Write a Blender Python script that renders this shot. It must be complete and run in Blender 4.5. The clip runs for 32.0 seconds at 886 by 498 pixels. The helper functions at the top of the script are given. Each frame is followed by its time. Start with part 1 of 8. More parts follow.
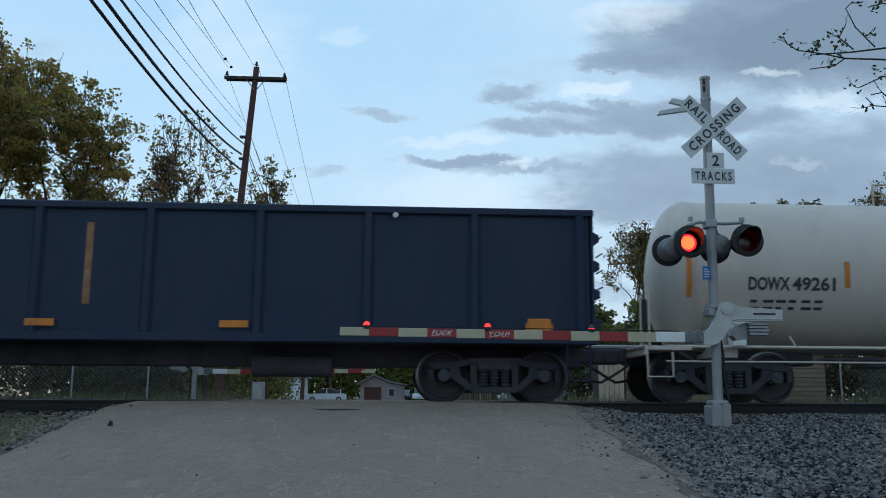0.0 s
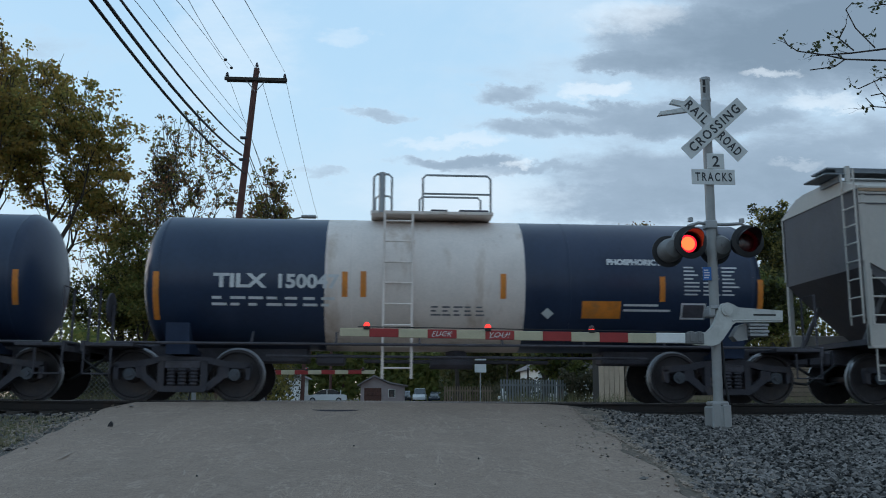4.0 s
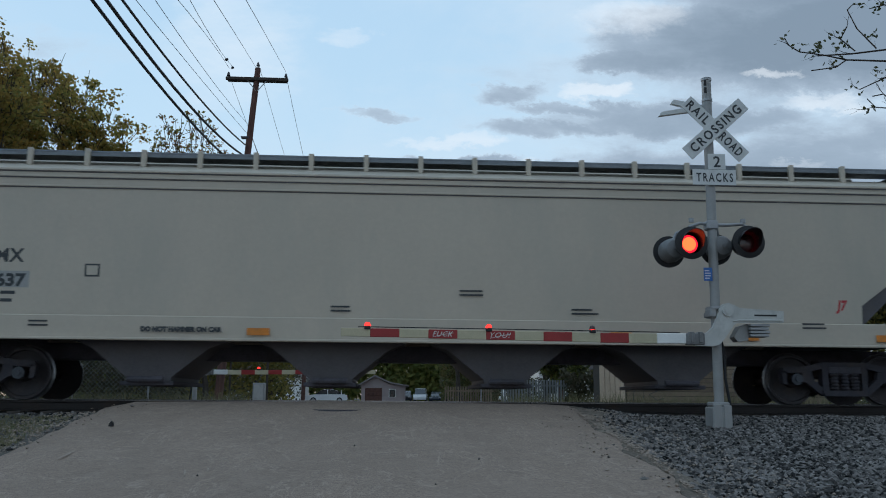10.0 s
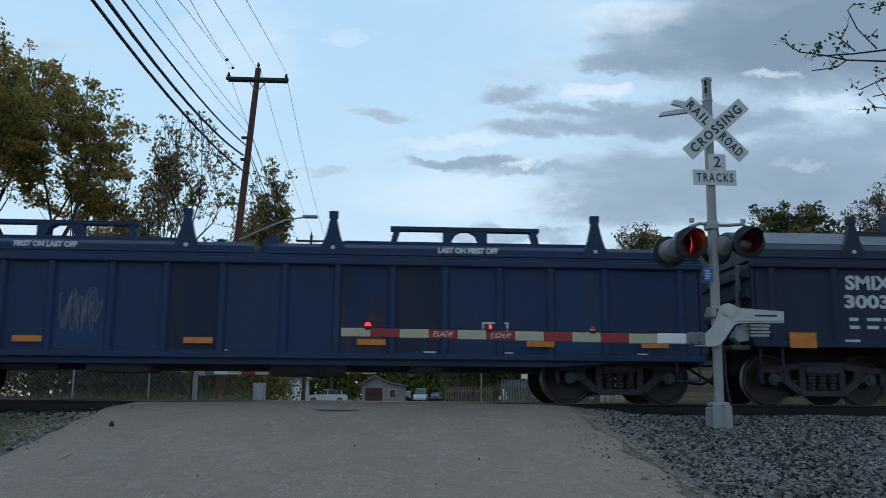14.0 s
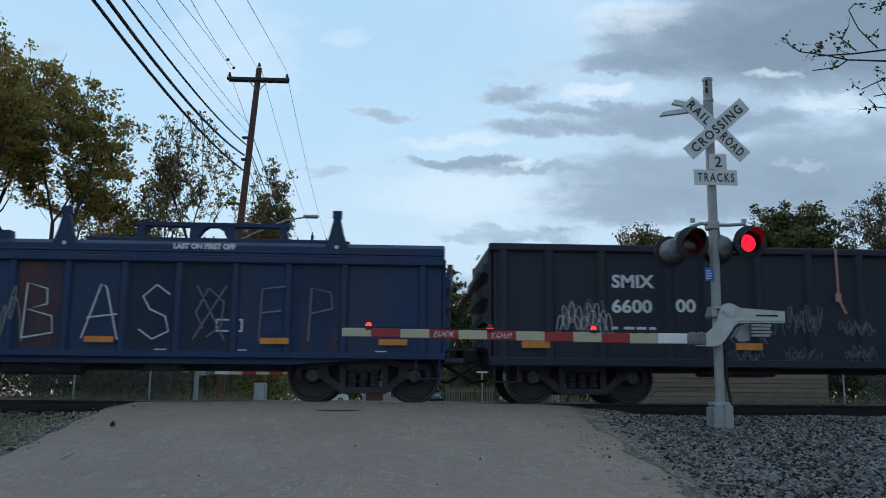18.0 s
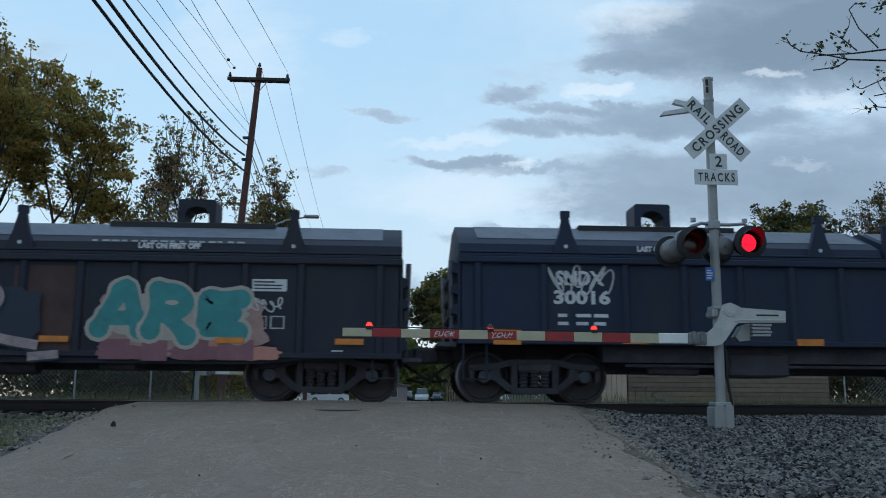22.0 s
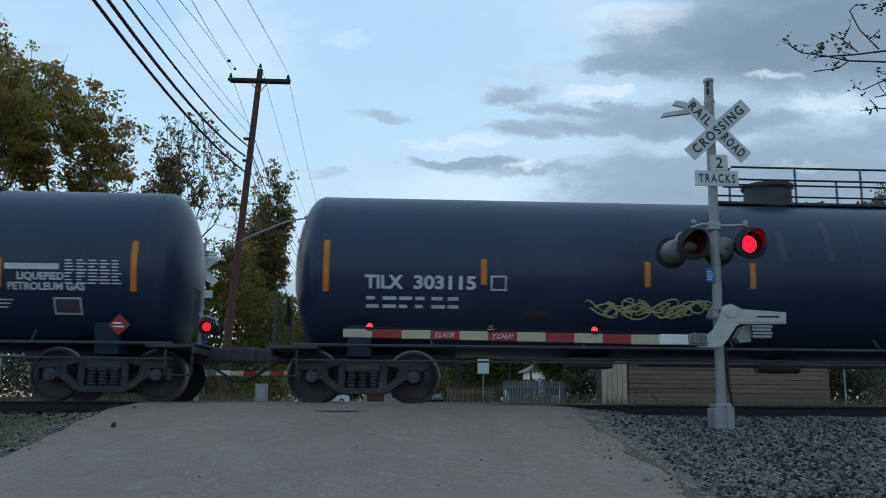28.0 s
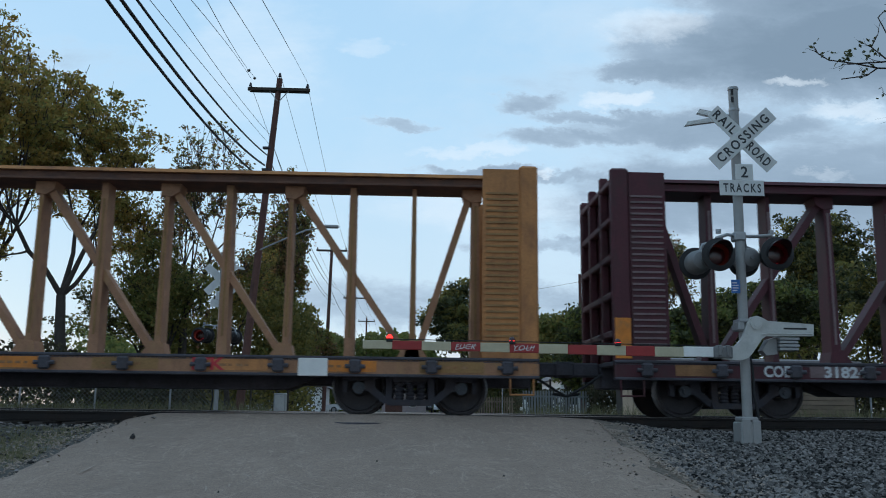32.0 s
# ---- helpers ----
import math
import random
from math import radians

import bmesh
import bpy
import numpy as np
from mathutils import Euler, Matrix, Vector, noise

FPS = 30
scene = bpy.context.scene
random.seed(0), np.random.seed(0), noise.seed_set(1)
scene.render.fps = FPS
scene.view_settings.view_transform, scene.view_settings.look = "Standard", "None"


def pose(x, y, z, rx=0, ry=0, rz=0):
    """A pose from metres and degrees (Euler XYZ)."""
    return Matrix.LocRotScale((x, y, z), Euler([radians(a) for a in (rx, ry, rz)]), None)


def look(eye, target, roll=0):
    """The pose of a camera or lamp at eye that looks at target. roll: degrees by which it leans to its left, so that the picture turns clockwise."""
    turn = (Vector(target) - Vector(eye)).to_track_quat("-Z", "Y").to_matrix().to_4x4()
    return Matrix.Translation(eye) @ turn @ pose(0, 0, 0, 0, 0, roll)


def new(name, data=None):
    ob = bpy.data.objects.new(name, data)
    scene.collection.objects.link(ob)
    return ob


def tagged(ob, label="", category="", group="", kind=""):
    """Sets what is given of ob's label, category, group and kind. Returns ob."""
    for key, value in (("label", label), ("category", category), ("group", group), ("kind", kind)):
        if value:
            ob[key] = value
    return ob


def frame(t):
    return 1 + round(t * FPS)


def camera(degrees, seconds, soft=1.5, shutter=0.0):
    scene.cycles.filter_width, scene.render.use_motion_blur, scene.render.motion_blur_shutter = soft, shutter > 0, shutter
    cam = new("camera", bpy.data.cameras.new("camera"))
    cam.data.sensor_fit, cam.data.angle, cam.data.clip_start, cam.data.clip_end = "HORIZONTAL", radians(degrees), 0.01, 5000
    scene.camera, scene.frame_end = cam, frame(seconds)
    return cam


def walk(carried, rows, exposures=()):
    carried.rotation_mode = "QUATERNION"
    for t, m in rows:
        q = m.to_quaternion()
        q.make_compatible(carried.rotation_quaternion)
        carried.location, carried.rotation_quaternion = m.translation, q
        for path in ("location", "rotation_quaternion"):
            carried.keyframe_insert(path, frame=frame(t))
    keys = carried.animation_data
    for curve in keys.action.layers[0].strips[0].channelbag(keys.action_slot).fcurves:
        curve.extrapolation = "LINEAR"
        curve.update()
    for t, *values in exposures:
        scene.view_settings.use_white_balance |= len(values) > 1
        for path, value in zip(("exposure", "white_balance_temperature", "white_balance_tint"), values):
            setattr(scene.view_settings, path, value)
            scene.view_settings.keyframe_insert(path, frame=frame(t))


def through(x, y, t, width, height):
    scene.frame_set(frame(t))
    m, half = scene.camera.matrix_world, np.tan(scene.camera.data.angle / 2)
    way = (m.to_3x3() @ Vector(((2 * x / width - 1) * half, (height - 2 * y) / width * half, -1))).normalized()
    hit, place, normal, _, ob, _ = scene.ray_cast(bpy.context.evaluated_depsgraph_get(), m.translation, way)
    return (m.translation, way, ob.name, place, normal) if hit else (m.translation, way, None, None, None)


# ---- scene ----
cam = camera(54, 32.0, soft=1.0, shutter=0.12)

# yaw to the right, pitch up, roll clockwise (degrees), shift of the eye (metres)
HEAD = [
    (0, .08, -.07, -.10, 0, 0, 0), (1, .068, -.048, -.127, 0, 0, 0), (2, .052, -.015, -.132, 0, 0, 0),
    (5.5, .074, -.012, -.074, 0, 0, 0), (9, .016, -.009, -.013, 0, 0, 0), (13, 0, 0, 0, 0, 0, 0),
    (17, -.05, -.001, .02, 0, 0, 0), (21, -.098, -.01, -.02, 0, 0, 0), (25.5, -.11, .014, -.01, 0, 0, 0),
    (28, -.135, .06, .023, 0, 0, 0), (30, -.159, .065, .036, 0, 0, 0), (30.5, -.253, .112, .05, .0, .054, .012),
    (31, -.459, .24, .15, -.01, .094, .031), (31.5, -.811, .435, .192, -.029, .103, .04),
    (32, -1.358, .591, .268, -.029, .124, .055)]
EYE_Z = 0.07


def view(yaw, pitch, roll, dx, dy, dz):
    y, p = radians(3.5 + yaw), radians(9.77 + pitch)
    eye = Vector((dx, dy, EYE_Z + dz))
    way = Vector((math.sin(y) * math.cos(p), math.cos(y) * math.cos(p), math.sin(p)))
    return look(eye, eye + way, .4 + roll)


# stops, kelvin, tint: the camera brightens and warms for a while early on
LOOK = [(0, .04, 6350, 10), (.8, .06, 6500, 11), (1.55, .10, 6600, 12), (1.85, .40, 6850, 16), (2.25, .40, 6850, 16), (2.75, .10, 6550, 11), (3.5, .06, 6500, 11), (5.2, .06, 6800, 14),
        (11, .04, 6800, 14), (12.2, .04, 6450, 11), (32, .04, 6450, 11)]
walk(cam, [(r[0], view(*r[1:])) for r in HEAD], LOOK)

# ---- sky and light ----
SUN_AZ, SUN_EL = radians(-50), radians(7)
world = bpy.data.worlds.new("dusk_sky")
scene.world = world
world.use_nodes = True


class Nodes:
    """Short hand for building node trees."""

    def __init__(self, tree):
        self.t = tree

    def n(self, kind, **kw):
        node = self.t.nodes.new(kind)
        for k, v in kw.items():
            if k == "ins":
                for key, val in v.items():
                    if hasattr(val, "is_linked"):
                        self.t.links.new(val, node.inputs[key])
                    else:
                        node.inputs[key].default_value = val
            else:
                setattr(node, k, v)
        return node

    def link(self, a, b):
        self.t.links.new(a, b)

    def math(self, op, a, b=0.0, c=None, clamp=False):
        ins = {0: a, 1: b}
        if c is not None:
            ins[2] = c
        return self.n("ShaderNodeMath", operation=op, use_clamp=clamp, ins=ins).outputs[0]

    def mix(self, f, a, b, kind="MIX"):
        node = self.n("ShaderNodeMix", data_type="RGBA", blend_type=kind)
        for key, val in ((0, f), (6, a), (7, b)):
            if hasattr(val, "is_linked"):
                self.t.links.new(val, node.inputs[key])
            else:
                node.inputs[key].default_value = val
        return node.outputs[2]

    def ramp(self, fac, stops, ease=False):
        node = self.n("ShaderNodeValToRGB", ins={0: fac})
        el = node.color_ramp.elements
        if ease:
            node.color_ramp.interpolation = "EASE"
        while len(el) < len(stops):
            el.new(0.5)
        for e, (p, c) in zip(el, stops):
            e.position = p
            e.color = c if len(c) == 4 else (*c, 1)
        return node.outputs[0]


def build_sky():
    w = Nodes(world.node_tree)
    world.node_tree.nodes.clear()
    sky = w.n("ShaderNodeTexSky", sky_type="NISHITA", sun_disc=False, sun_elevation=SUN_EL, sun_rotation=SUN_AZ,
              altitude=200, air_density=1.0, dust_density=0.6, ozone_density=1.6)
    tc = w.n("ShaderNodeTexCoord").outputs["Generated"]
    x, y, z = w.n("ShaderNodeSeparateXYZ", ins={0: tc}).outputs
    deep = w.math("ADD", w.math("ABSOLUTE", y), 0.12)
    a = w.math("DIVIDE", x, deep)
    e = w.math("DIVIDE", z, deep)

    def cloud(sa, se, scale, detail, seed, warp=.5, rough=.56):
        v = w.n("ShaderNodeCombineXYZ", ins={0: w.math("MULTIPLY", a, sa), 1: w.math("MULTIPLY", e, se), 2: seed}).outputs[0]
        return w.n("ShaderNodeTexNoise", ins={"Vector": v, "Scale": scale, "Detail": detail, "Roughness": rough, "Distortion": warp}).outputs[0]

    def band(v, lo, hi):
        return w.n("ShaderNodeMapRange", interpolation_type="SMOOTHSTEP", ins={0: v, 1: lo, 2: hi, 3: 0.0, 4: 1.0}).outputs[0]

    # clear sky: blue above, paler towards the horizon, warm very low
    low = w.ramp(w.math("MULTIPLY", e, 1.6), [(0.0, SKY_WARM), (0.13, SKY_LOW), (0.45, SKY_BLUE), (0.95, SKY_DEEP)])
    clear = w.mix(0.82, w.mix(1.0, sky.outputs[0], (SKY_K, SKY_K, SKY_K, 1), "MULTIPLY"), low)
    # a thin bright veil over the blue, thickest ahead
    veil = w.math("MULTIPLY", band(cloud(2.2, 3.4, 1.9, 8.0, 2.3, .3, .6), .34, .72), w.math("ADD", w.math("MULTIPLY", band(a, -.30, .10), .34), .12))
    col = w.mix(veil, clear, (*SKY_WHITE, 1))
    # edges of the clouds are pushed about by two scales of noise
    wa = w.math("ADD", w.math("MULTIPLY", w.math("SUBTRACT", cloud(2.6, 4.2, 2.2, 9.0, 1.1, .2, .66), .5), .16), w.math("MULTIPLY", w.math("SUBTRACT", cloud(7.0, 11.0, 3.0, 6.0, 5.3, .2, .66), .5), .045))
    we = w.math("ADD", w.math("MULTIPLY", w.math("SUBTRACT", cloud(2.6, 4.2, 2.4, 9.0, 6.1, .2, .66), .5), .07), w.math("MULTIPLY", w.math("SUBTRACT", cloud(7.0, 11.0, 3.0, 6.0, 8.3, .2, .66), .5), .028))
    aw, ew = w.math("ADD", a, wa), w.math("ADD", e, we)

    def banks(spots):
        """Soft flattened clouds: place, half width, half height, weight."""
        total = None
        for a0, e0, ra, re, k in spots:
            u = w.math("DIVIDE", w.math("SUBTRACT", aw, a0), ra)
            v = w.math("DIVIDE", w.math("SUBTRACT", ew, e0), re)
            r = w.math("ADD", w.math("MULTIPLY", u, u), w.math("MULTIPLY", v, v))
            b = w.math("MULTIPLY", w.math("SUBTRACT", 1.0, band(r, .0, 2.0)), k)
            total = b if total is None else w.math("MAXIMUM", total, w.math("ADD", b, w.math("MULTIPLY", total, .35)))
        return total

    puff = w.math("ADD", w.math("SUBTRACT", cloud(2.3, 7.0, 2.4, 10.0, 9.9, .3, .66), .5), w.math("MULTIPLY", w.math("SUBTRACT", cloud(6.0, 15.0, 3.0, 8.0, 3.3, .3, .66), .5), .45))
    dark = banks(GREY_CLOUDS)
    wide = w.math("MULTIPLY", band(a, -.02, .42), .44)
    d = w.math("ADD", w.math("ADD", dark, wide), w.math("MULTIPLY", puff, .85))
    tone = w.ramp(w.math("MULTIPLY", d, .62), [(.06, SKY_WHITE), (.22, SKY_PALE), (.42, SKY_MID), (.84, SKY_GREY)])
    col = w.mix(w.math("MULTIPLY", band(d, .04, .62), .95), col, tone)
    bright = w.math("ADD", banks(PALE_CLOUDS), w.math("MULTIPLY", puff, -.9))
    col = w.mix(w.math("MULTIPLY", band(bright, .12, 1.10), .72), col, (*SKY_BRIGHT, 1))
    # the evening glow is ahead; the sky behind is dimmer
    back = w.math("ADD", w.math("MULTIPLY", band(y, -.45, .35), 1.0 - SKY_BACK), SKY_BACK)
    bg = w.n("ShaderNodeBackground", ins={0: col, 1: w.math("MULTIPLY", back, SKY_STRENGTH)})
    w.n("ShaderNodeOutputWorld", ins={0: bg.outputs[0]})


SKY_WHITE, SKY_PALE, SKY_MID, SKY_GREY = (.58, .73, .86), (.41, .54, .67), (.29, .395, .51), (.185, .265, .355)
SKY_BRIGHT = (.70, .81, .90)
GREY_CLOUDS = [(.43, .385, .18, .045, .95), (.54, .40, .14, .06, .8), (.27, .363, .068, .013, .6), (.455, .475, .163, .053, .7), (.299, .298, .117, .015, .45), (.189, .311, .074, .007, .4),
               (.159, .288, .073, .009, .4), (.074, .251, .066, .008, .75), (.134, .240, .079, .007, .5), (.322, .231, .152, .034, .40), (.474, .239, .115, .05, .36), (.248, .202, .103, .022, .40),
               (-.025, .301, .033, .006, .45), (-.074, .231, .035, .007, .45), (.110, .173, .078, .009, .45), (.116, .327, .043, .01, .40), (-.04, .10, .10, .03, .5), (.10, .11, .12, .02, .45), (-.75, .35, .4, .04, .5), (.95, .5, .4, .1, .8), (.1, .66, .5, .06, .6)]
PALE_CLOUDS = [(.223, .33, .037, .008, .9), (.4, .348, .043, .006, .8), (.46, .317, .061, .01, .7), (-.045, .384, .027, .008, .5), (.068, .273, .066, .007, .7), (.074, .212, .114, .03, .6),
               (-.167, .374, .075, .075, .6), (.259, .414, .056, .019, .6), (.444, .252, .03, .005, .5), (.14, .247, .018, .005, .8)]
SKY_WARM, SKY_LOW, SKY_BLUE, SKY_DEEP = (.84, .72, .70), (.62, .79, .91), (.48, .74, .96), (.42, .68, .94)
SKY_K, SKY_STRENGTH, SKY_BACK = 0.10, 1.1, 0.9
build_sky()

sun = new("sun", bpy.data.lights.new("sun", "SUN"))
sun.data.energy, sun.data.angle, sun.data.color = 0.5, radians(20), (1.0, .88, .78)
sun.matrix_world = look((0, 0, 0), (-math.sin(SUN_AZ) * math.cos(SUN_EL), -math.cos(SUN_AZ) * math.cos(SUN_EL), -math.sin(SUN_EL)))

# ---- materials ----
MATS = {}


def mat(name, col, rough=.6, metal=0.0, var=.18, size=1.0, bump=.15, dirt=None, dirt_at=(.52, .72), streak=1.0, per=0.0, island=False,
        spec=.4, grain=28.0):
    """A worn surface: fine grain, broad cloudy variation, and dirt or rust drawn out down the height by streak."""
    if name in MATS:
        return MATS[name]
    m = bpy.data.materials.new(name)
    m.use_nodes = True
    w = Nodes(m.node_tree)
    m.node_tree.nodes.clear()
    co = w.n("ShaderNodeTexCoord").outputs["Object"]
    rnd = w.n("ShaderNodeNewGeometry").outputs["Random Per Island"] if island else w.n("ShaderNodeObjectInfo").outputs["Random"]
    shift = w.n("ShaderNodeVectorMath", operation="ADD", ins={0: co, 1: w.n("ShaderNodeCombineXYZ", ins={0: w.math("MULTIPLY", rnd, 37.0), 2: 0.0}).outputs[0]}).outputs[0]
    g = w.n("ShaderNodeTexNoise", ins={"Vector": shift, "Scale": grain / size, "Detail": 4.0, "Roughness": .65})
    b = w.n("ShaderNodeTexNoise", ins={"Vector": shift, "Scale": 1.7 / size, "Detail": 5.0, "Roughness": .6, "Distortion": .4})
    lo = (*[max(0, c * (1 - var * 1.5)) for c in col], 1)
    hi = (*[min(1, c * (1 + var * 1.2)) for c in col], 1)
    f = w.math("ADD", w.math("MULTIPLY", g.outputs[0], .4), w.math("MULTIPLY", b.outputs[0], .6))
    c = w.ramp(f, [(.3, lo), (.7, hi)])
    if dirt:
        sq = w.n("ShaderNodeMapping", ins={"Vector": shift, "Scale": (1.0, 1.0, 1.0 / streak)}).outputs[0]
        d = w.n("ShaderNodeTexNoise", ins={"Vector": sq, "Scale": 1.9 / size, "Detail": 7.0, "Roughness": .68, "Distortion": .2})
        k = w.ramp(d.outputs[0], [(dirt_at[0], (0, 0, 0)), (dirt_at[1], (1, 1, 1))])
        c = w.mix(k, c, (*dirt, 1))
    if per:
        v = w.math("ADD", w.math("MULTIPLY", rnd, 2 * per), 1 - per)
        c = w.mix(1.0, c, w.n("ShaderNodeCombineColor", ins={0: v, 1: v, 2: v}).outputs[0], "MULTIPLY")
    p = w.n("ShaderNodeBsdfPrincipled", ins={"Base Color": c, "Metallic": metal, "Specular IOR Level": spec})
    w.link(w.math("ADD", w.math("MULTIPLY", b.outputs[0], .3), rough - .15, clamp=True), p.inputs["Roughness"])
    if bump:
        bm = w.n("ShaderNodeBump", ins={"Strength": bump, "Distance": .02 * size, "Height": f})
        w.link(bm.outputs[0], p.inputs["Normal"])
    w.n("ShaderNodeOutputMaterial", ins={0: p.outputs[0]})
    MATS[name] = m
    return m


def glow(name, col, strength):
    if name in MATS:
        return MATS[name]
    m = bpy.data.materials.new(name)
    m.use_nodes = True
    w = Nodes(m.node_tree)
    m.node_tree.nodes.clear()
    e = w.n("ShaderNodeEmission", ins={0: (*col, 1), 1: strength})
    w.n("ShaderNodeOutputMaterial", ins={0: e.outputs[0]})
    MATS[name] = m
    return m


def leafy(name, cols, through=.35):
    """Leaves in several tones, one per leaf, a little light passing through."""
    m = bpy.data.materials.new(name)
    m.use_nodes = True
    w = Nodes(m.node_tree)
    m.node_tree.nodes.clear()
    rnd = w.n("ShaderNodeNewGeometry").outputs["Random Per Island"]
    c = w.ramp(rnd, [(i / max(1, len(cols) - 1), k) for i, k in enumerate(cols)])
    d = w.n("ShaderNodeBsdfPrincipled", ins={"Base Color": c, "Roughness": .6, "Specular IOR Level": .25})
    t = w.n("ShaderNodeBsdfTranslucent", ins={0: c})
    mx = w.n("ShaderNodeMixShader", ins={0: through, 1: d.outputs[0], 2: t.outputs[0]})
    w.n("ShaderNodeOutputMaterial", ins={0: mx.outputs[0]})
    return m



def asphalt():
    """Old road surface: speckled stone, worn pale wheel paths, patches, hairline cracks."""
    m = bpy.data.materials.new("asphalt")
    m.use_nodes = True
    w = Nodes(m.node_tree)
    m.node_tree.nodes.clear()
    co = w.n("ShaderNodeTexCoord").outputs["Object"]

    def nz(scale, detail=4.0, rough=.6, stretch=(1, 1, 1), warp=0.0):
        v = w.n("ShaderNodeMapping", ins={"Vector": co, "Scale": stretch}).outputs[0]
        return w.n("ShaderNodeTexNoise", ins={"Vector": v, "Scale": scale, "Detail": detail, "Roughness": rough, "Distortion": warp}).outputs[0]

    speck = nz(95, 3, .7)
    fine = nz(22, 5, .7)
    wide = nz(.55, 4, .55, (1.4, .5, 1))
    c = w.ramp(speck, [(.30, (.155, .113, .090)), (.50, (.262, .194, .152)), (.70, (.39, .293, .228))])
    c = w.mix(w.math("MULTIPLY", w.ramp(fine, [(.45, (0, 0, 0)), (.75, (1, 1, 1))]), .55), c, (.425, .33, .262, 1))
    c = w.mix(w.math("MULTIPLY", w.ramp(wide, [(.40, (1, 1, 1)), (.56, (0, 0, 0))]), .20), c, (.18, .139, .112, 1))
    # wheel scrapes along the road
    scr = nz(2.3, 6, .72, (4.0, .5, 1), .9)
    c = w.mix(w.math("MULTIPLY", w.ramp(scr, [(.58, (0, 0, 0)), (.68, (1, 1, 1))]), .16), c, (.46, .365, .30, 1))
    mott = nz(4.2, 6, .7, (1, .8, 1), .3)
    c = w.mix(w.math("MULTIPLY", w.ramp(mott, [(.50, (0, 0, 0)), (.66, (1, 1, 1))]), .26), c, (.143, .108, .089, 1))
    blot = nz(1.3, 6, .65, (1, .7, 1), .5)
    c = w.mix(w.math("MULTIPLY", w.ramp(blot, [(.52, (0, 0, 0)), (.68, (1, 1, 1))]), .18), c, (.40, .31, .25, 1))
    # tar-dark worn bits and fine pale cracks filled with dust
    pit = nz(38, 4, .75)
    c = w.mix(w.math("MULTIPLY", w.ramp(pit, [(.56, (0, 0, 0)), (.66, (1, 1, 1))]), .55), c, (.09, .075, .07, 1))
    line = w.math("ABSOLUTE", w.math("SUBTRACT", nz(.9, 5, .6, (1.5, .6, 1), 1.2), .5))
    c = w.mix(w.math("MULTIPLY", w.ramp(line, [(.0, (1, 1, 1)), (.008, (0, 0, 0))]), .5), c, (.47, .37, .30, 1))
    p = w.n("ShaderNodeBsdfPrincipled", ins={"Base Color": c, "Roughness": .9, "Specular IOR Level": .25})
    h = w.math("ADD", w.math("MULTIPLY", speck, .5), w.math("MULTIPLY", fine, .5))
    w.link(w.n("ShaderNodeBump", ins={"Strength": .7, "Distance": .012, "Height": h}).outputs[0], p.inputs["Normal"])
    w.n("ShaderNodeOutputMaterial", ins={0: p.outputs[0]})
    return m


ASPHALT = asphalt()
SOIL = mat("soil", (.075, .07, .062), .95, var=.35, size=1.2, bump=.5, dirt=(.16, .15, .12))
GRAVEL = mat("gravel", (.106, .096, .090), .85, var=.3, per=1.25, island=True, bump=.3, size=.3)
CRUMB = mat("crumbled_edge", (.125, .10, .078), .95, var=.5, size=.3, bump=.8, dirt=(.235, .19, .15), dirt_at=(.50, .66))
DUST = mat("road_dust", (.30, .24, .195), .95, var=.25, size=.8, bump=.3)
STEEL = mat("rail_steel", (.03, .026, .025), .7, .4, dirt=(.05, .033, .026))
SHINE = mat("rail_head", (.30, .30, .31), .35, .9, var=.2)
TIE = mat("tie_wood", (.06, .05, .042), .9, var=.3, streak=.3)
GALV = mat("galvanised_steel", (.33, .34, .35), .5, .55, var=.14, size=.5, bump=.08, dirt=(.28, .27, .26))
ALU = mat("aluminium_paint", (.30, .30, .295), .55, .3, var=.12, size=.4, dirt=(.33, .32, .31))
WHITE = mat("white_paint", (.74, .74, .72), .6, var=.08, size=.5, dirt=(.5, .48, .44), dirt_at=(.58, .8))
SIGN = mat("sign_white", (.62, .63, .62), .5, var=.08, size=.6, dirt=(.45, .44, .42), dirt_at=(.55, .8))
BLACK = mat("black_paint", (.018, .018, .02), .55, var=.2)
HOOD = mat("lamp_black", (.014, .014, .016), .5, var=.2)
REDTAPE = mat("red_reflector", (.31, .027, .027), .45, var=.15, size=.4)
YELTAPE = mat("cream_reflector", (.47, .42, .29), .5, var=.12, size=.4)
REDPAINT = mat("red_spray", (.55, .05, .06), .7)
BLUE_SIGN = mat("blue_plate", (.03, .14, .42), .5, var=.1)
UNDER = mat("running_gear", (.078, .074, .088), .8, .1, var=.35, bump=.3, dirt=(.05, .042, .042), dirt_at=(.5, .75))
GEAR_WORN = mat("sideframe", (.052, .050, .061), .8, .1, var=.3, bump=.3, dirt=(.085, .066, .062), dirt_at=(.5, .75))
WHEEL = mat("wheel_steel", (.046, .041, .044), .6, .4, var=.3, dirt=(.075, .058, .052))
TREAD = mat("wheel_tread", (.26, .26, .27), .4, .9)
ORANGE = mat("orange_reflector", (.66, .215, .03), .5, var=.2, size=.4, dirt=(.35, .16, .06), dirt_at=(.5, .8))
LETTER_W = mat("white_lettering", (.62, .63, .64), .6, var=.1, dirt=(.35, .36, .37), dirt_at=(.5, .85))
LETTER_D = mat("dark_lettering", (.045, .05, .055), .6, var=.2)
PATCH_G = mat("grey_patch", (.34, .34, .33), .6, var=.1)
HOP_GREY = mat("hopper_grey", (.49, .45, .41), .55, var=.07, size=2.2, bump=.06, dirt=(.40, .375, .335), dirt_at=(.48, .8), streak=3.0)
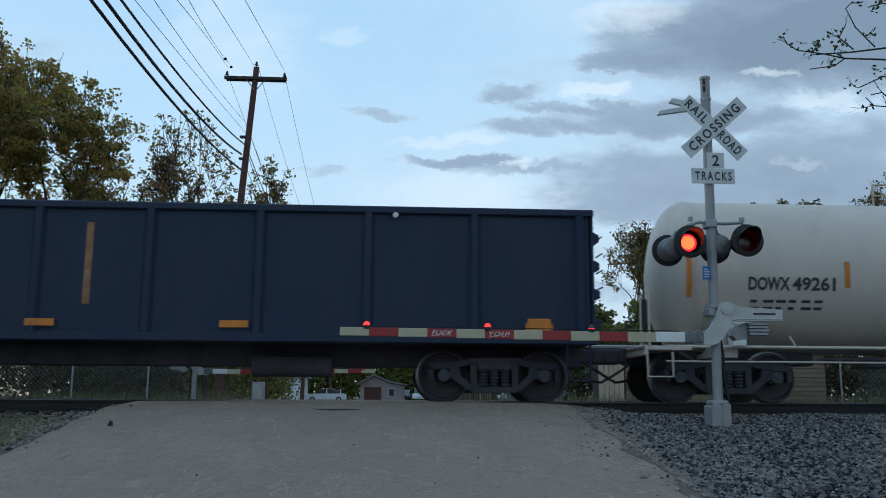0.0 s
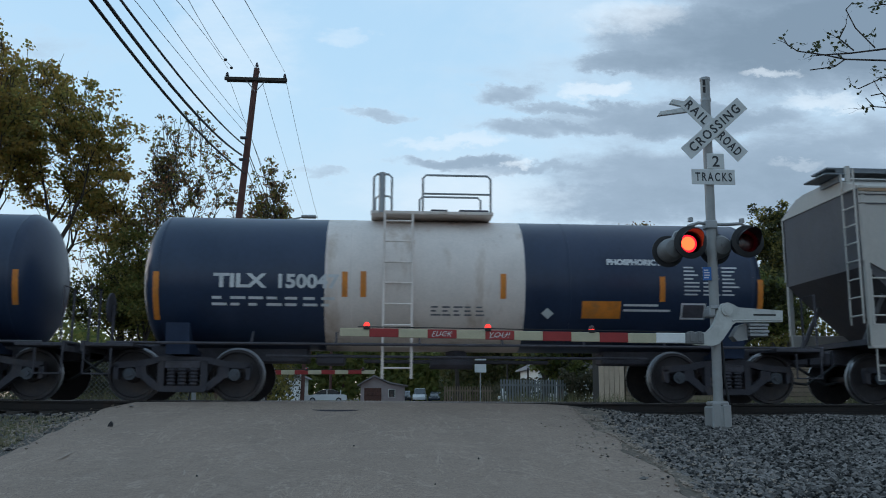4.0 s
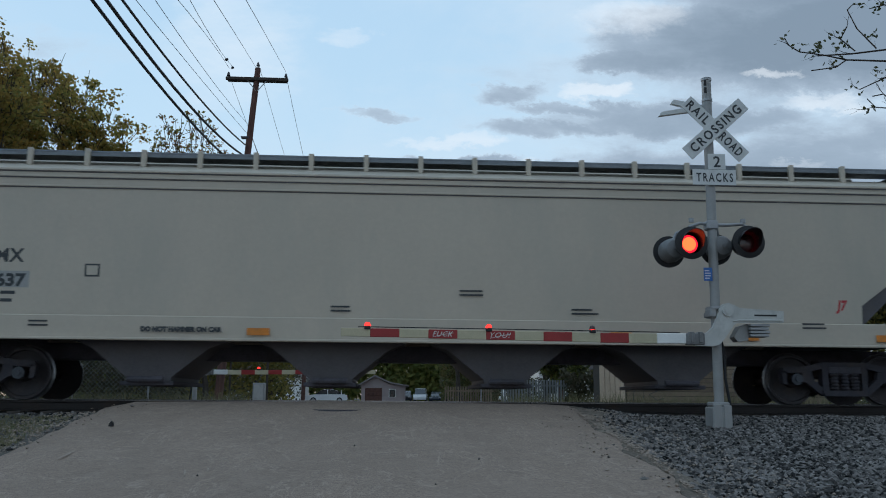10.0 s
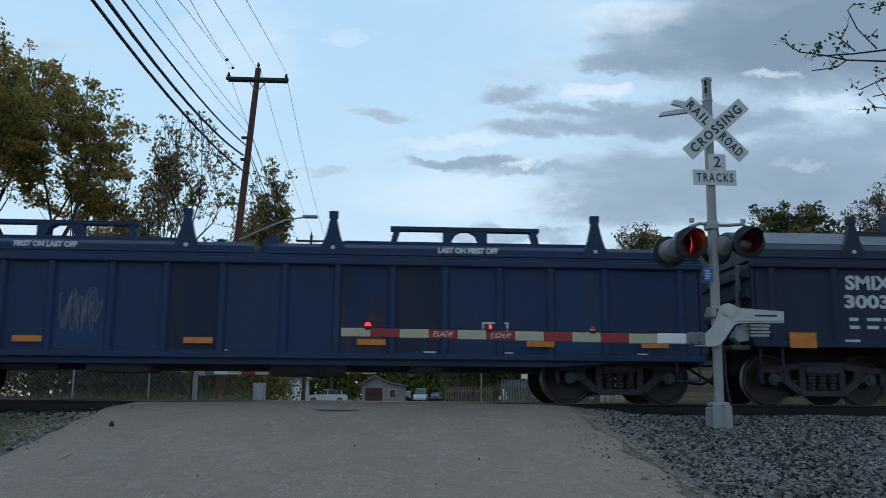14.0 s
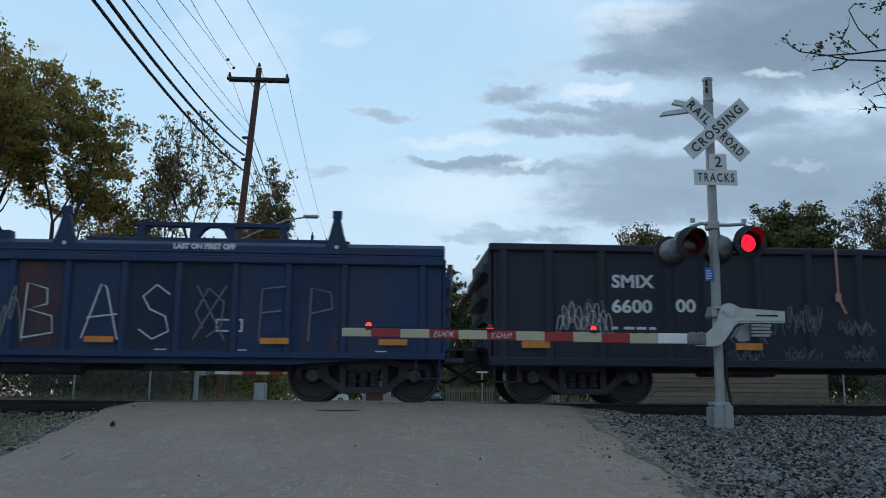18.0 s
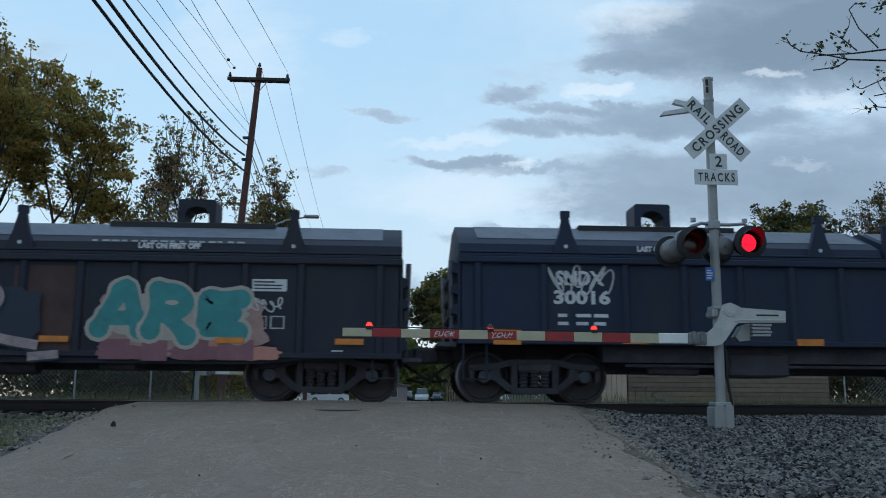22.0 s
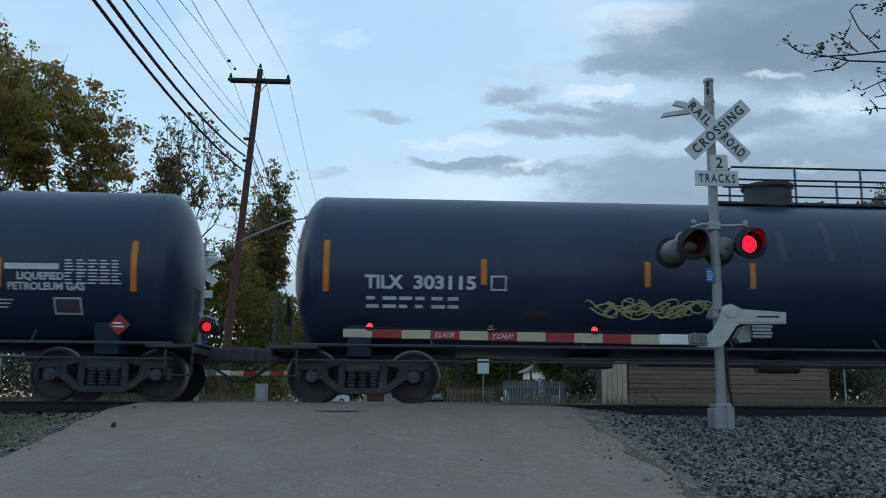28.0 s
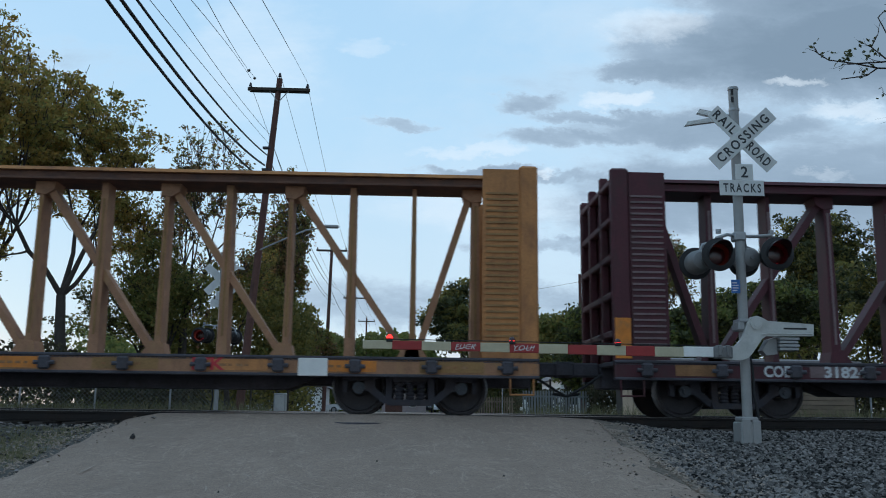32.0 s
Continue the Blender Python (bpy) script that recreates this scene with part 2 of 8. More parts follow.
HOP_BEIGE = mat("hopper_beige", (.55, .475, .385), .5, var=.06, size=2.2, bump=.06, dirt=(.44, .395, .325), dirt_at=(.48, .8), streak=3.0)
HOP_CREAM = mat("hopper_light_beige", (.50, .435, .355), .5, var=.06, size=2.4, bump=.06, dirt=(.42, .385, .32), dirt_at=(.48, .8), streak=3.0)
# dark tone that carries the shade of chutes, end recesses and seams
HOP_SHADE = mat("hopper_shaded_sheet", (.10, .093, .10), .7, var=.2, dirt=(.10, .09, .085))
RUST = mat("rust", (.30, .15, .07), .9, var=.4, size=.5, dirt=(.40, .25, .15))
WALKWAY = mat("roofwalk_steel", (.20, .22, .24), .6, .4, var=.2)
NAVY = mat("navy_gondola", (.008, .021, .052), .6, var=.2, size=2, bump=.1, dirt=(.018, .027, .05), dirt_at=(.45, .75), streak=3)
COIL_BLACK = mat("black_coil_car", (.012, .022, .050), .65, var=.22, size=2, bump=.12, dirt=(.022, .029, .046), dirt_at=(.48, .8), streak=3)
COIL_BLUE = mat("blue_coil_car", (.011, .031, .088), .65, var=.25, size=2, bump=.12, dirt=(.028, .037, .060), dirt_at=(.46, .78), streak=3)
BLUE_RUSTED = mat("rust_bleeding_blue", (.013, .029, .075), .75, var=.3, size=1.2, bump=.15, dirt=(.085, .038, .036), dirt_at=(.44, .62), streak=3)
BLUE_DIM = mat("weathered_blue", (.012, .022, .052), .75, var=.3, size=1.2, bump=.15, dirt=(.030, .031, .045), dirt_at=(.42, .7), streak=3)
BLUE_PALE = mat("faded_blue", (.016, .045, .115), .7, var=.25, size=1.2, bump=.1, dirt=(.03, .042, .075), dirt_at=(.45, .7), streak=3)
GON_BLACK = mat("black_gondola", (.020, .023, .038), .7, var=.25, size=2, bump=.15, dirt=(.03, .029, .032), dirt_at=(.48, .8), streak=3)
COVER_TOP = mat("worn_cover_top", (.15, .16, .19), .6, var=.25, size=1.5, dirt=(.05, .055, .07), dirt_at=(.5, .8))
TANK_CREAM = mat("cream_tank", (.60, .525, .45), .5, var=.06, size=2.4, bump=.04, dirt=(.46, .41, .34), dirt_at=(.5, .8), streak=3)
TANK_TAN = mat("tan_stained_tank", (.53, .40, .30), .6, var=.12, size=1.6, bump=.04, dirt=(.38, .30, .21), dirt_at=(.45, .75), streak=3)
TANK_BLACK = mat("black_tank", (.019, .034, .071), .36, var=.18, size=2.4, bump=.04, dirt=(.032, .046, .085), dirt_at=(.48, .8), streak=4)
TANK_WHITE = mat("stained_white_tank", (.72, .63, .575), .6, var=.10, size=1.2, bump=.04, dirt=(.46, .34, .26), dirt_at=(.52, .72), streak=5)
CB_YELLOW = mat("yellow_centerbeam", (.48, .21, .075), .7, var=.22, size=.9, bump=.12, dirt=(.25, .105, .05), dirt_at=(.48, .68), streak=2)
CB_RUST = mat("rusted_ochre", (.36, .185, .105), .8, var=.28, size=.5, bump=.2, dirt=(.36, .20, .10), dirt_at=(.48, .66), streak=2)
CB_RED = mat("maroon_centerbeam", (.085, .022, .030), .65, var=.25, size=.9, bump=.12, dirt=(.06, .03, .03), dirt_at=(.48, .7), streak=2)
PINK = mat("graffiti_pink", (.27, .09, .155), .7, var=.12)
TEAL = mat("graffiti_teal", (.045, .23, .285), .7, var=.12)
CYAN = mat("graffiti_blue", (.045, .18, .30), .7, var=.12)
VIOLET = mat("graffiti_violet", (.15, .115, .25), .7, var=.12)
GHOST = mat("graffiti_white", (.52, .52, .52), .75, var=.2)
STAIN = mat("pale_stain", (.06, .07, .09), .6, var=.3, size=.5)
GHOST2 = mat("graffiti_faint", (.16, .16, .17), .75, var=.25)
INK = mat("graffiti_outline", (.03, .04, .06), .7)
SALMON = mat("graffiti_salmon", (.50, .22, .17), .7, var=.15)
POLE_WOOD = mat("pole_wood", (.115, .055, .045), .9, var=.25, size=.5, bump=.3, streak=8, dirt=(.05, .03, .024))
CABLE = mat("cable", (.012, .012, .014), .6)
BARK = mat("bark", (.055, .045, .038), .95, var=.3, size=.6, bump=.5)
TWIG = mat("bare_twig", (.05, .042, .038), .9, var=.25)
HOUSE_W = mat("house_siding", (.55, .50, .49), .7, var=.08, bump=.1)
HOUSE_ROOF = mat("house_roof", (.22, .20, .20), .85, var=.15)
WINDOW = mat("dark_window", (.02, .025, .03), .15, spec=.8)
PLANK_T = mat("tan_plank", (.21, .155, .11), .85, var=.2, per=.2, dirt=(.16, .12, .09))
CONCRETE = mat("concrete", (.42, .41, .39), .85, var=.12, size=.5, dirt=(.26, .25, .24))
FENCE = mat("fence_wire", (.20, .21, .21), .6, .4)
CAR_WHITE = mat("car_white", (.68, .69, .70), .25, var=.03, bump=0)
CAR_DARK = mat("car_dark", (.03, .035, .045), .25, var=.03, bump=0)
TYRE = mat("tyre", (.015, .015, .016), .85)
GRASS = leafy("dry_grass", [(.14, .13, .06), (.21, .18, .10), (.10, .12, .05), (.28, .24, .14)], .3)
OAK = leafy("oak_leaves", [(.21, .215, .07), (.32, .28, .08), (.44, .32, .09), (.17, .185, .06), (.48, .33, .09)], .6)
DRY = leafy("thin_leaves", [(.18, .15, .08), (.30, .17, .085), (.15, .14, .065), (.38, .17, .08)], .5)
GOLD = leafy("golden_leaves", [(.36, .25, .07), (.27, .22, .07), (.46, .28, .07), (.22, .16, .06)], .6)
MID_LEAF = leafy("mixed_leaves", [(.075, .088, .036), (.13, .13, .048), (.06, .07, .03), (.18, .14, .055)], .4)
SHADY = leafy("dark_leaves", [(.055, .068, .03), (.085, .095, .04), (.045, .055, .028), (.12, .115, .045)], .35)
BRUSH = leafy("dry_brush", [(.055, .052, .03), (.085, .07, .038), (.045, .05, .026), (.11, .09, .05)], .35)
GREEN = leafy("green_leaves", [(.10, .13, .045), (.16, .19, .055), (.23, .22, .065), (.12, .145, .05)], .55)
OLIVE = leafy("olive_leaves", [(.125, .135, .05), (.22, .205, .065), (.29, .24, .07), (.105, .115, .045)], .55)
LIT_RED = glow("lit_red", (1.0, .012, .035), 1.6)
LIT_AMBER = glow("lit_red_core", (1.0, .12, .035), 2.6)
LIT_TIP = glow("lit_gate_light", (1.0, .035, .03), 2.6)


# ---- mesh tools ----
class Geo:
    def __init__(self):
        self.v, self.f = [], []

    def add(self, verts, faces):
        k = len(self.v)
        self.v.extend(verts)
        self.f.extend([tuple(i + k for i in f) for f in faces])
        return self

    def box(self, x0, y0, z0, x1, y1, z1, c=0.0):
        if x1 < x0: x0, x1 = x1, x0
        if y1 < y0: y0, y1 = y1, y0
        if z1 < z0: z0, z1 = z1, z0
        if c <= 0:
            vs = [(x, y, z) for z in (z0, z1) for y in (y0, y1) for x in (x0, x1)]
            return self.add(vs, [(0, 2, 3, 1), (4, 5, 7, 6), (0, 1, 5, 4), (2, 6, 7, 3), (0, 4, 6, 2), (1, 3, 7, 5)])
        c = min(c, (x1 - x0) * .45, (y1 - y0) * .45, (z1 - z0) * .45)
        cx, cy, cz, hx, hy, hz = (x0 + x1) / 2, (y0 + y1) / 2, (z0 + z1) / 2, (x1 - x0) / 2, (y1 - y0) / 2, (z1 - z0) / 2
        vs, ix = [], {}
        for sx in (-1, 1):
            for sy in (-1, 1):
                for sz in (-1, 1):
                    for a in range(3):
                        ix[sx, sy, sz, a] = len(vs)
                        d = [hx - c, hy - c, hz - c]
                        d[a] += c
                        vs.append((cx + sx * d[0], cy + sy * d[1], cz + sz * d[2]))
        fs = []
        S = (-1, 1)
        for s in S:
            q = [(-1, -1), (1, -1), (1, 1), (-1, 1)]
            if s < 0: q = q[::-1]
            fs.append(tuple(ix[s, a, b, 0] for a, b in q))
            fs.append(tuple(ix[b, s, a, 1] for a, b in q))
            fs.append(tuple(ix[a, b, s, 2] for a, b in q))
        for a in S:
            for b in S:
                fs.append((ix[a, b, -1, 0], ix[a, b, 1, 0], ix[a, b, 1, 1], ix[a, b, -1, 1])[::a * b])
                fs.append((ix[-1, a, b, 1], ix[1, a, b, 1], ix[1, a, b, 2], ix[-1, a, b, 2])[::a * b])
                fs.append((ix[a, -1, b, 2], ix[a, 1, b, 2], ix[a, 1, b, 0], ix[a, -1, b, 0])[::a * b])
                for d in S:
                    fs.append((ix[a, b, d, 0], ix[a, b, d, 1], ix[a, b, d, 2])[::a * b * d])
        return self.add(vs, fs)

    def cyl(self, p0, p1, r, n=12, r2=None, caps=True):
        p0, p1 = Vector(p0), Vector(p1)
        r2 = r if r2 is None else r2
        d = (p1 - p0).normalized()
        a = d.orthogonal().normalized()
        b = d.cross(a)
        vs = []
        for p, rr in ((p0, r), (p1, r2)):
            for i in range(n):
                t = 2 * math.pi * i / n
                vs.append(tuple(p + a * (rr * math.cos(t)) + b * (rr * math.sin(t))))
        fs = [(i, (i + 1) % n, n + (i + 1) % n, n + i) for i in range(n)]
        if caps:
            fs += [tuple(range(n))[::-1], tuple(range(n, 2 * n))]
        return self.add(vs, fs)

    def tube(self, pts, r, n=8):
        """One bent round bar through the points."""
        pts = [Vector(p) for p in pts]
        k0, side = len(self.v), None
        for i, p in enumerate(pts):
            d = (pts[min(i + 1, len(pts) - 1)] - pts[max(i - 1, 0)]).normalized()
            if side is None:
                side = d.orthogonal().normalized()
            side = (side - d * side.dot(d)).normalized()
            up = d.cross(side)
            self.v += [tuple(p + side * (r * math.cos(2 * math.pi * j / n)) + up * (r * math.sin(2 * math.pi * j / n))) for j in range(n)]
        for i in range(len(pts) - 1):
            a = k0 + i * n
            self.f += [(a + j, a + (j + 1) % n, a + n + (j + 1) % n, a + n + j) for j in range(n)]
        self.f += [tuple(range(k0, k0 + n))[::-1], tuple(range(k0 + (len(pts) - 1) * n, k0 + len(pts) * n))]
        return self

    def prism(self, poly, axis, a, b):
        """A polygon in the plane across the axis, drawn out from a to b."""
        put = {"x": lambda p, t: (t, p[0], p[1]), "y": lambda p, t: (p[0], t, p[1]), "z": lambda p, t: (p[0], p[1], t)}[axis]
        n = len(poly)
        area = sum(poly[i][0] * poly[(i + 1) % n][1] - poly[(i + 1) % n][0] * poly[i][1] for i in range(n))
        if (area < 0) != (axis == "y"):
            poly = poly[::-1]
        if a > b: a, b = b, a
        vs = [put(p, a) for p in poly] + [put(p, b) for p in poly]
        fs = [tuple(range(n))[::-1], tuple(range(n, 2 * n))] + [(i, (i + 1) % n, n + (i + 1) % n, n + i) for i in range(n)]
        return self.add(vs, fs)

    def lathe(self, prof, n=48, y=0.0, z=0.0):
        """Rings (x, radius) turned about a line along x."""
        vs, fs = [], []
        for x, r in prof:
            for i in range(n):
                t = 2 * math.pi * i / n
                vs.append((x, y + r * math.sin(t), z + r * math.cos(t)))
        m = len(prof)
        for k in range(m - 1):
            for i in range(n):
                j = (i + 1) % n
                fs.append((k * n + i, (k + 1) * n + i, (k + 1) * n + j, k * n + j))
        fs += [tuple(range(n)), tuple(range((m - 1) * n, m * n))[::-1]]
        return self.add(vs, fs)

    def weld(self):
        """Join vertices that coincide."""
        seen, ix, vs = {}, [], []
        for v in self.v:
            k = (round(v[0], 4), round(v[1], 4), round(v[2], 4))
            if k not in seen:
                seen[k] = len(vs)
                vs.append(v)
            ix.append(seen[k])
        self.v = vs
        self.f = [q for q in (tuple(dict.fromkeys(ix[i] for i in f)) for f in self.f) if len(q) > 2]
        return self

    def mesh(self, name, smooth=30):
        me = bpy.data.meshes.new(name)
        me.from_pydata(self.v, [], self.f)
        if smooth:
            me.shade_smooth()
            me.set_sharp_from_angle(angle=radians(smooth))
        me.update()
        return me


def part(name, geo, material, parent=None, label="", m=None, smooth=30):
    me = geo.mesh(name, smooth) if isinstance(geo, Geo) else geo
    if not me.materials:
        me.materials.append(material)
    ob = new(name, me)
    if parent is not None:
        ob.parent = parent
    if m is not None:
        ob.matrix_basis = m
    if label:
        tagged(ob, label)
    return ob


def thing(name, label, category, m=None, group="", kind=""):
    ob = new(name)
    ob.empty_display_size = .3
    if m is not None:
        ob.matrix_basis = m
    return tagged(ob, label, category, group, kind)


LETTERS = {}


def letters(body, size, fat=0.0, shear=0.0, gap=1.0):
    key = (body, size, fat, shear, gap)
    if key not in LETTERS:
        cu = bpy.data.curves.new("t", "FONT")
        cu.body, cu.size, cu.offset, cu.shear, cu.space_character, cu.align_x = body, size, fat, shear, gap, "CENTER"
        cu.resolution_u = 3
        ob = bpy.data.objects.new("t", cu)
        me = bpy.data.meshes.new_from_object(ob)
        vs = np.zeros(len(me.vertices) * 3)
        me.vertices.foreach_get("co", vs)
        LETTERS[key] = (vs.reshape(-1, 3), [tuple(p.vertices) for p in me.polygons])
        bpy.data.objects.remove(ob)
        bpy.data.curves.remove(cu)
        bpy.data.meshes.remove(me)
    return LETTERS[key]


def lettering(name, body, x, z, high, material, parent, face, wide=None, fat=0.0, shear=0.0, gap=1.0, label="", lift=.004, bend=None):
    """Characters on a side that faces -y. face: the side's y; bend: (radius, height of the axis) on a tank. high: cap height."""
    vs, fs = letters(body, 1.0, fat / max(high, .01) * .7, shear, gap)
    if not len(vs):
        return None
    vs = vs.copy()
    k = high / .7
    vs[:, :2] *= k
    vs[:, 0] -= (vs[:, 0].min() + vs[:, 0].max()) / 2
    if wide:
        vs[:, 0] *= wide / max(.01, vs[:, 0].max() - vs[:, 0].min())
    out = []
    for a, b, _ in vs:
        yy = face - lift
        if bend:
            yy = -math.sqrt(max(.01, bend[0] ** 2 - (z + b - bend[1]) ** 2)) - lift - .006
        out.append((x + a, yy, z + b))
    g = Geo()
    g.add(out, fs)
    return part(name, g, material, parent, label, smooth=0)


def decal(name, x0, z0, x1, z1, material, parent, face, label="", lift=.004, bend=None, rows=1):
    """A flat painted or stuck-on patch on a side that faces -y; on a tank it follows the shell."""
    g = Geo()
    n = max(rows, 8 if bend else 1)
    vs = []
    for i in range(n + 1):
        z = z0 + (z1 - z0) * i / n
        y = face - lift if not bend else -math.sqrt(max(.01, bend[0] ** 2 - (z - bend[1]) ** 2)) - lift - .002
        vs += [(x0, y, z), (x1, y, z)]
    g.add(vs, [(2 * i, 2 * i + 1, 2 * i + 3, 2 * i + 2) for i in range(n)])
    return part(name, g, material, parent, label, smooth=0)


def bars(name, x0, z0, x1, z1, rows, material, parent, face, cols=1, bend=None, fill=.42, seed=1, lift=.005):
    """Small print too far off to read: rows of plain bars."""
    rng = random.Random(seed)
    g = Geo()
    h = (z1 - z0) / rows
    for i in range(rows):
        z = z1 - (i + .5) * h
        for k in range(cols):
            w = (x1 - x0) / cols
            a = x0 + k * w
            b = a + w * (rng.uniform(.62, .95) if cols == 1 else rng.uniform(.45, .9))
            ys = []
            for zz in (z - h * fill / 2, z + h * fill / 2):
                ys.append(face - lift if not bend else -math.sqrt(max(.01, bend[0] ** 2 - (zz - bend[1]) ** 2)) - lift)
            g.add([(a, ys[0], z - h * fill / 2), (b, ys[0], z - h * fill / 2), (b, ys[1], z + h * fill / 2), (a, ys[1], z + h * fill / 2)], [(0, 1, 2, 3)])
    return part(name, g, material, parent, smooth=0)


# ---- ground, road and tracks ----
PROFILE = [(-2000, -1.6), (-60, -1.35), (0, -1.2), (12.6, -.23), (14.5, -.07), (15.0, -.018), (24.0, -.018), (27.5, -.10), (46, -.42), (90, -.50), (2500, -.50)]
EDGE_R = [(-60, 2.4), (3, 2.4), (6.8, 2.50), (8.1, 2.60), (9.85, 2.73), (12.75, 2.92), (14.4, 3.1), (24, 3.3), (29, 2.9), (300, 2.9)]
EDGE_L = [(-60, -3.6), (6, -3.7), (9.45, -3.98), (11.9, -4.32), (14.8, -4.6), (24, -4.6), (29, -3.7), (300, -3.7)]


def lerp(table, t):
    return float(np.interp(t, [p[0] for p in table], [p[1] for p in table]))


def bank(y):
    """Height off the road: gravel a little below it, the track bed flat."""
    z = lerp(PROFILE, y) - .09
    if 14.2 < y < 25.5:
        z = -.25
    return z


def ground_z(x, y):
    z = bank(y)
    z += .035 * noise.noise((x * .9, y * .9, 0)) + .02 * noise.noise((x * 3.1, y * 3.1, 4))
    if -4.3 < x < 2.9 and y < 300 and not (x > lerp(EDGE_R, y) - .2 or x < lerp(EDGE_L, y) + .2):
        z = lerp(PROFILE, y) - .12
    return z


def sheet(xs, ys, fz):
    g = Geo()
    g.v = [(x, y, fz(x, y)) for y in ys for x in xs]
    n = len(xs)
    g.f = [(j * n + i, j * n + i + 1, (j + 1) * n + i + 1, (j + 1) * n + i) for j in range(len(ys) - 1) for i in range(n - 1)]
    return g


xs = [-2000, -700, -250, -120, -70, -45, -30, -22] + list(np.arange(-16, 18.01, .25)) + [22, 30, 45, 70, 120, 250, 700, 2000]
ys = [-400, -100, -40, -20, -8, -2] + list(np.arange(1, 18.6, .25)) + list(np.arange(19, 31, 1.0)) + [34, 38, 44, 52, 64, 80, 110, 160, 260, 500, 1000, 2500]
part("ground", sheet(xs, ys, ground_z), SOIL)
tagged(bpy.data.objects["ground"], "dark gravelly soil with dry patches", "ground", kind="structure")


def road():
    g = Geo()
    ys = [-40, -10, -2] + list(np.arange(1, 15.01, .2)) + list(np.arange(15.5, 30, .75)) + [34, 40, 46, 60, 90, 140, 220, 300]
    cols = 18
    for y in ys:
        l = lerp(EDGE_L, y) + .16 * noise.noise((y * .8, 3, 0)) + .07 * noise.noise((y * 3, 9, 0))
        r = lerp(EDGE_R, y) + .16 * noise.noise((y * .8, 7, 0)) + .07 * noise.noise((y * 3, 1, 0))
        for i in range(cols + 1):
            s = i / cols
            x = l + (r - l) * s
            edge = min(s, 1 - s)
            z = lerp(PROFILE, y) + .02 * math.sin(math.pi * s) - .02 * (1 if edge == 0 else 0) + .004 * noise.noise((x * .7, y * .7, 2)) * (y < 14)
            if edge == 0 and s == 0:
                z -= .06
            g.v.append((x, y, z))
    n = cols + 1
    g.f = [(j * n + i, j * n + i + 1, (j + 1) * n + i + 1, (j + 1) * n + i) for j in range(len(ys) - 1) for i in range(cols)]
    return tagged(part("road", g, ASPHALT), "worn grey asphalt road rising to the tracks", "road", kind="structure")


ROAD = road()
SHOULDER_W = [(-60, .3), (7, .32), (10, .5), (12.7, .8), (13.9, 1.3), (14.6, 1.5), (15, 1.2)]


def shoulder_z(x, y, e, wd):
    q = min(1, max(0, (x - e) / wd))
    top = lerp(PROFILE, y) - .002
    return top + (bank(y) - .03 - top) * q ** 1.4


def shoulder():
    """Crumbled asphalt and dirt that spills from the edge of the road down to the ballast."""
    g = Geo()
    ys = list(np.arange(2, 15.01, .12))
    cols = 10
    for y in ys:
        e = lerp(EDGE_R, y) - .12 + .16 * noise.noise((y * .8, 7, 0)) + .07 * noise.noise((y * 3, 1, 0))
        wd = lerp(SHOULDER_W, y) + .12 + .10 * noise.noise((y * 1.3, 5, 0)) + .05 * noise.noise((y * 5, 2, 0))
        for i in range(cols + 1):
            q = i / cols
            x = e + wd * q
            z = shoulder_z(x, y, e, wd) - (.06 if i == 0 else 0) + (.022 * noise.noise((x * 5, y * 5, 1)) + .012 * noise.noise((x * 14, y * 14, 3))) * min(1, 4 * q)
            g.v.append((x, y, z))
    n = cols + 1
    g.f = [(j * n + i, j * n + i + 1, (j + 1) * n + i + 1, (j + 1) * n + i) for j in range(len(ys) - 1) for i in range(cols)]
    return tagged(part("road_shoulder", g, CRUMB), "crumbled brown-grey edge of the road", "road shoulder", kind="structure")


shoulder()


def stones(name, boxes, size, seed, material, label, keep=.004, shy=0.0):
    """Loose stones: small jittered octahedra in one mesh. boxes: x0, x1, y0, y1, how many."""
    rng = np.random.default_rng(seed)
    base = np.array([(1, 0, 0), (0, 1, 0), (-1, 0, 0), (0, -1, 0), (0, 0, 1), (0, 0, -1)], float)
    tri = np.array([(0, 1, 4), (1, 2, 4), (2, 3, 4), (3, 0, 4), (1, 0, 5), (2, 1, 5), (3, 2, 5), (0, 3, 5)])
    V, F, k = [], [], 0
    for x0, x1, y0, y1, n in boxes:
        for x, y in zip(rng.uniform(x0, x1, n), rng.uniform(y0, y1, n)):
            if lerp(EDGE_L, y) - .02 < x < lerp(EDGE_R, y) + shy * lerp(SHOULDER_W, y) * (.8 + .25 * rng.normal()) - .04 and rng.random() > keep:
                continue
            s = size * (.4 + 1.3 * rng.random() ** 1.7)
            c = base * rng.uniform(.55, 1.1, (6, 1)) + rng.normal(0, .16, (6, 3))
            a = rng.uniform(0, 6.28)
            c = np.stack([c[:, 0] * math.cos(a) - c[:, 1] * math.sin(a), c[:, 0] * math.sin(a) + c[:, 1] * math.cos(a), c[:, 2] * .62], 1) * s
            er = lerp(EDGE_R, y)
            road_z = lerp(PROFILE, y) if lerp(EDGE_L, y) < x < er else -9
            if er <= x < er + lerp(SHOULDER_W, y) and y < 15:
                road_z = shoulder_z(x, y, er - .12, lerp(SHOULDER_W, y) + .12)
            V.append(c + (x, y, max(bank(y), road_z) + s * .25 + .03 * noise.noise((x * .9, y * .9, 0))))
            F.append(tri + k)
            k += 6
    me = bpy.data.meshes.new(name)
    me.from_pydata(np.concatenate(V).tolist(), [], np.concatenate(F).tolist())
    return tagged(part(name, me, material), label, "gravel", kind="stuff")


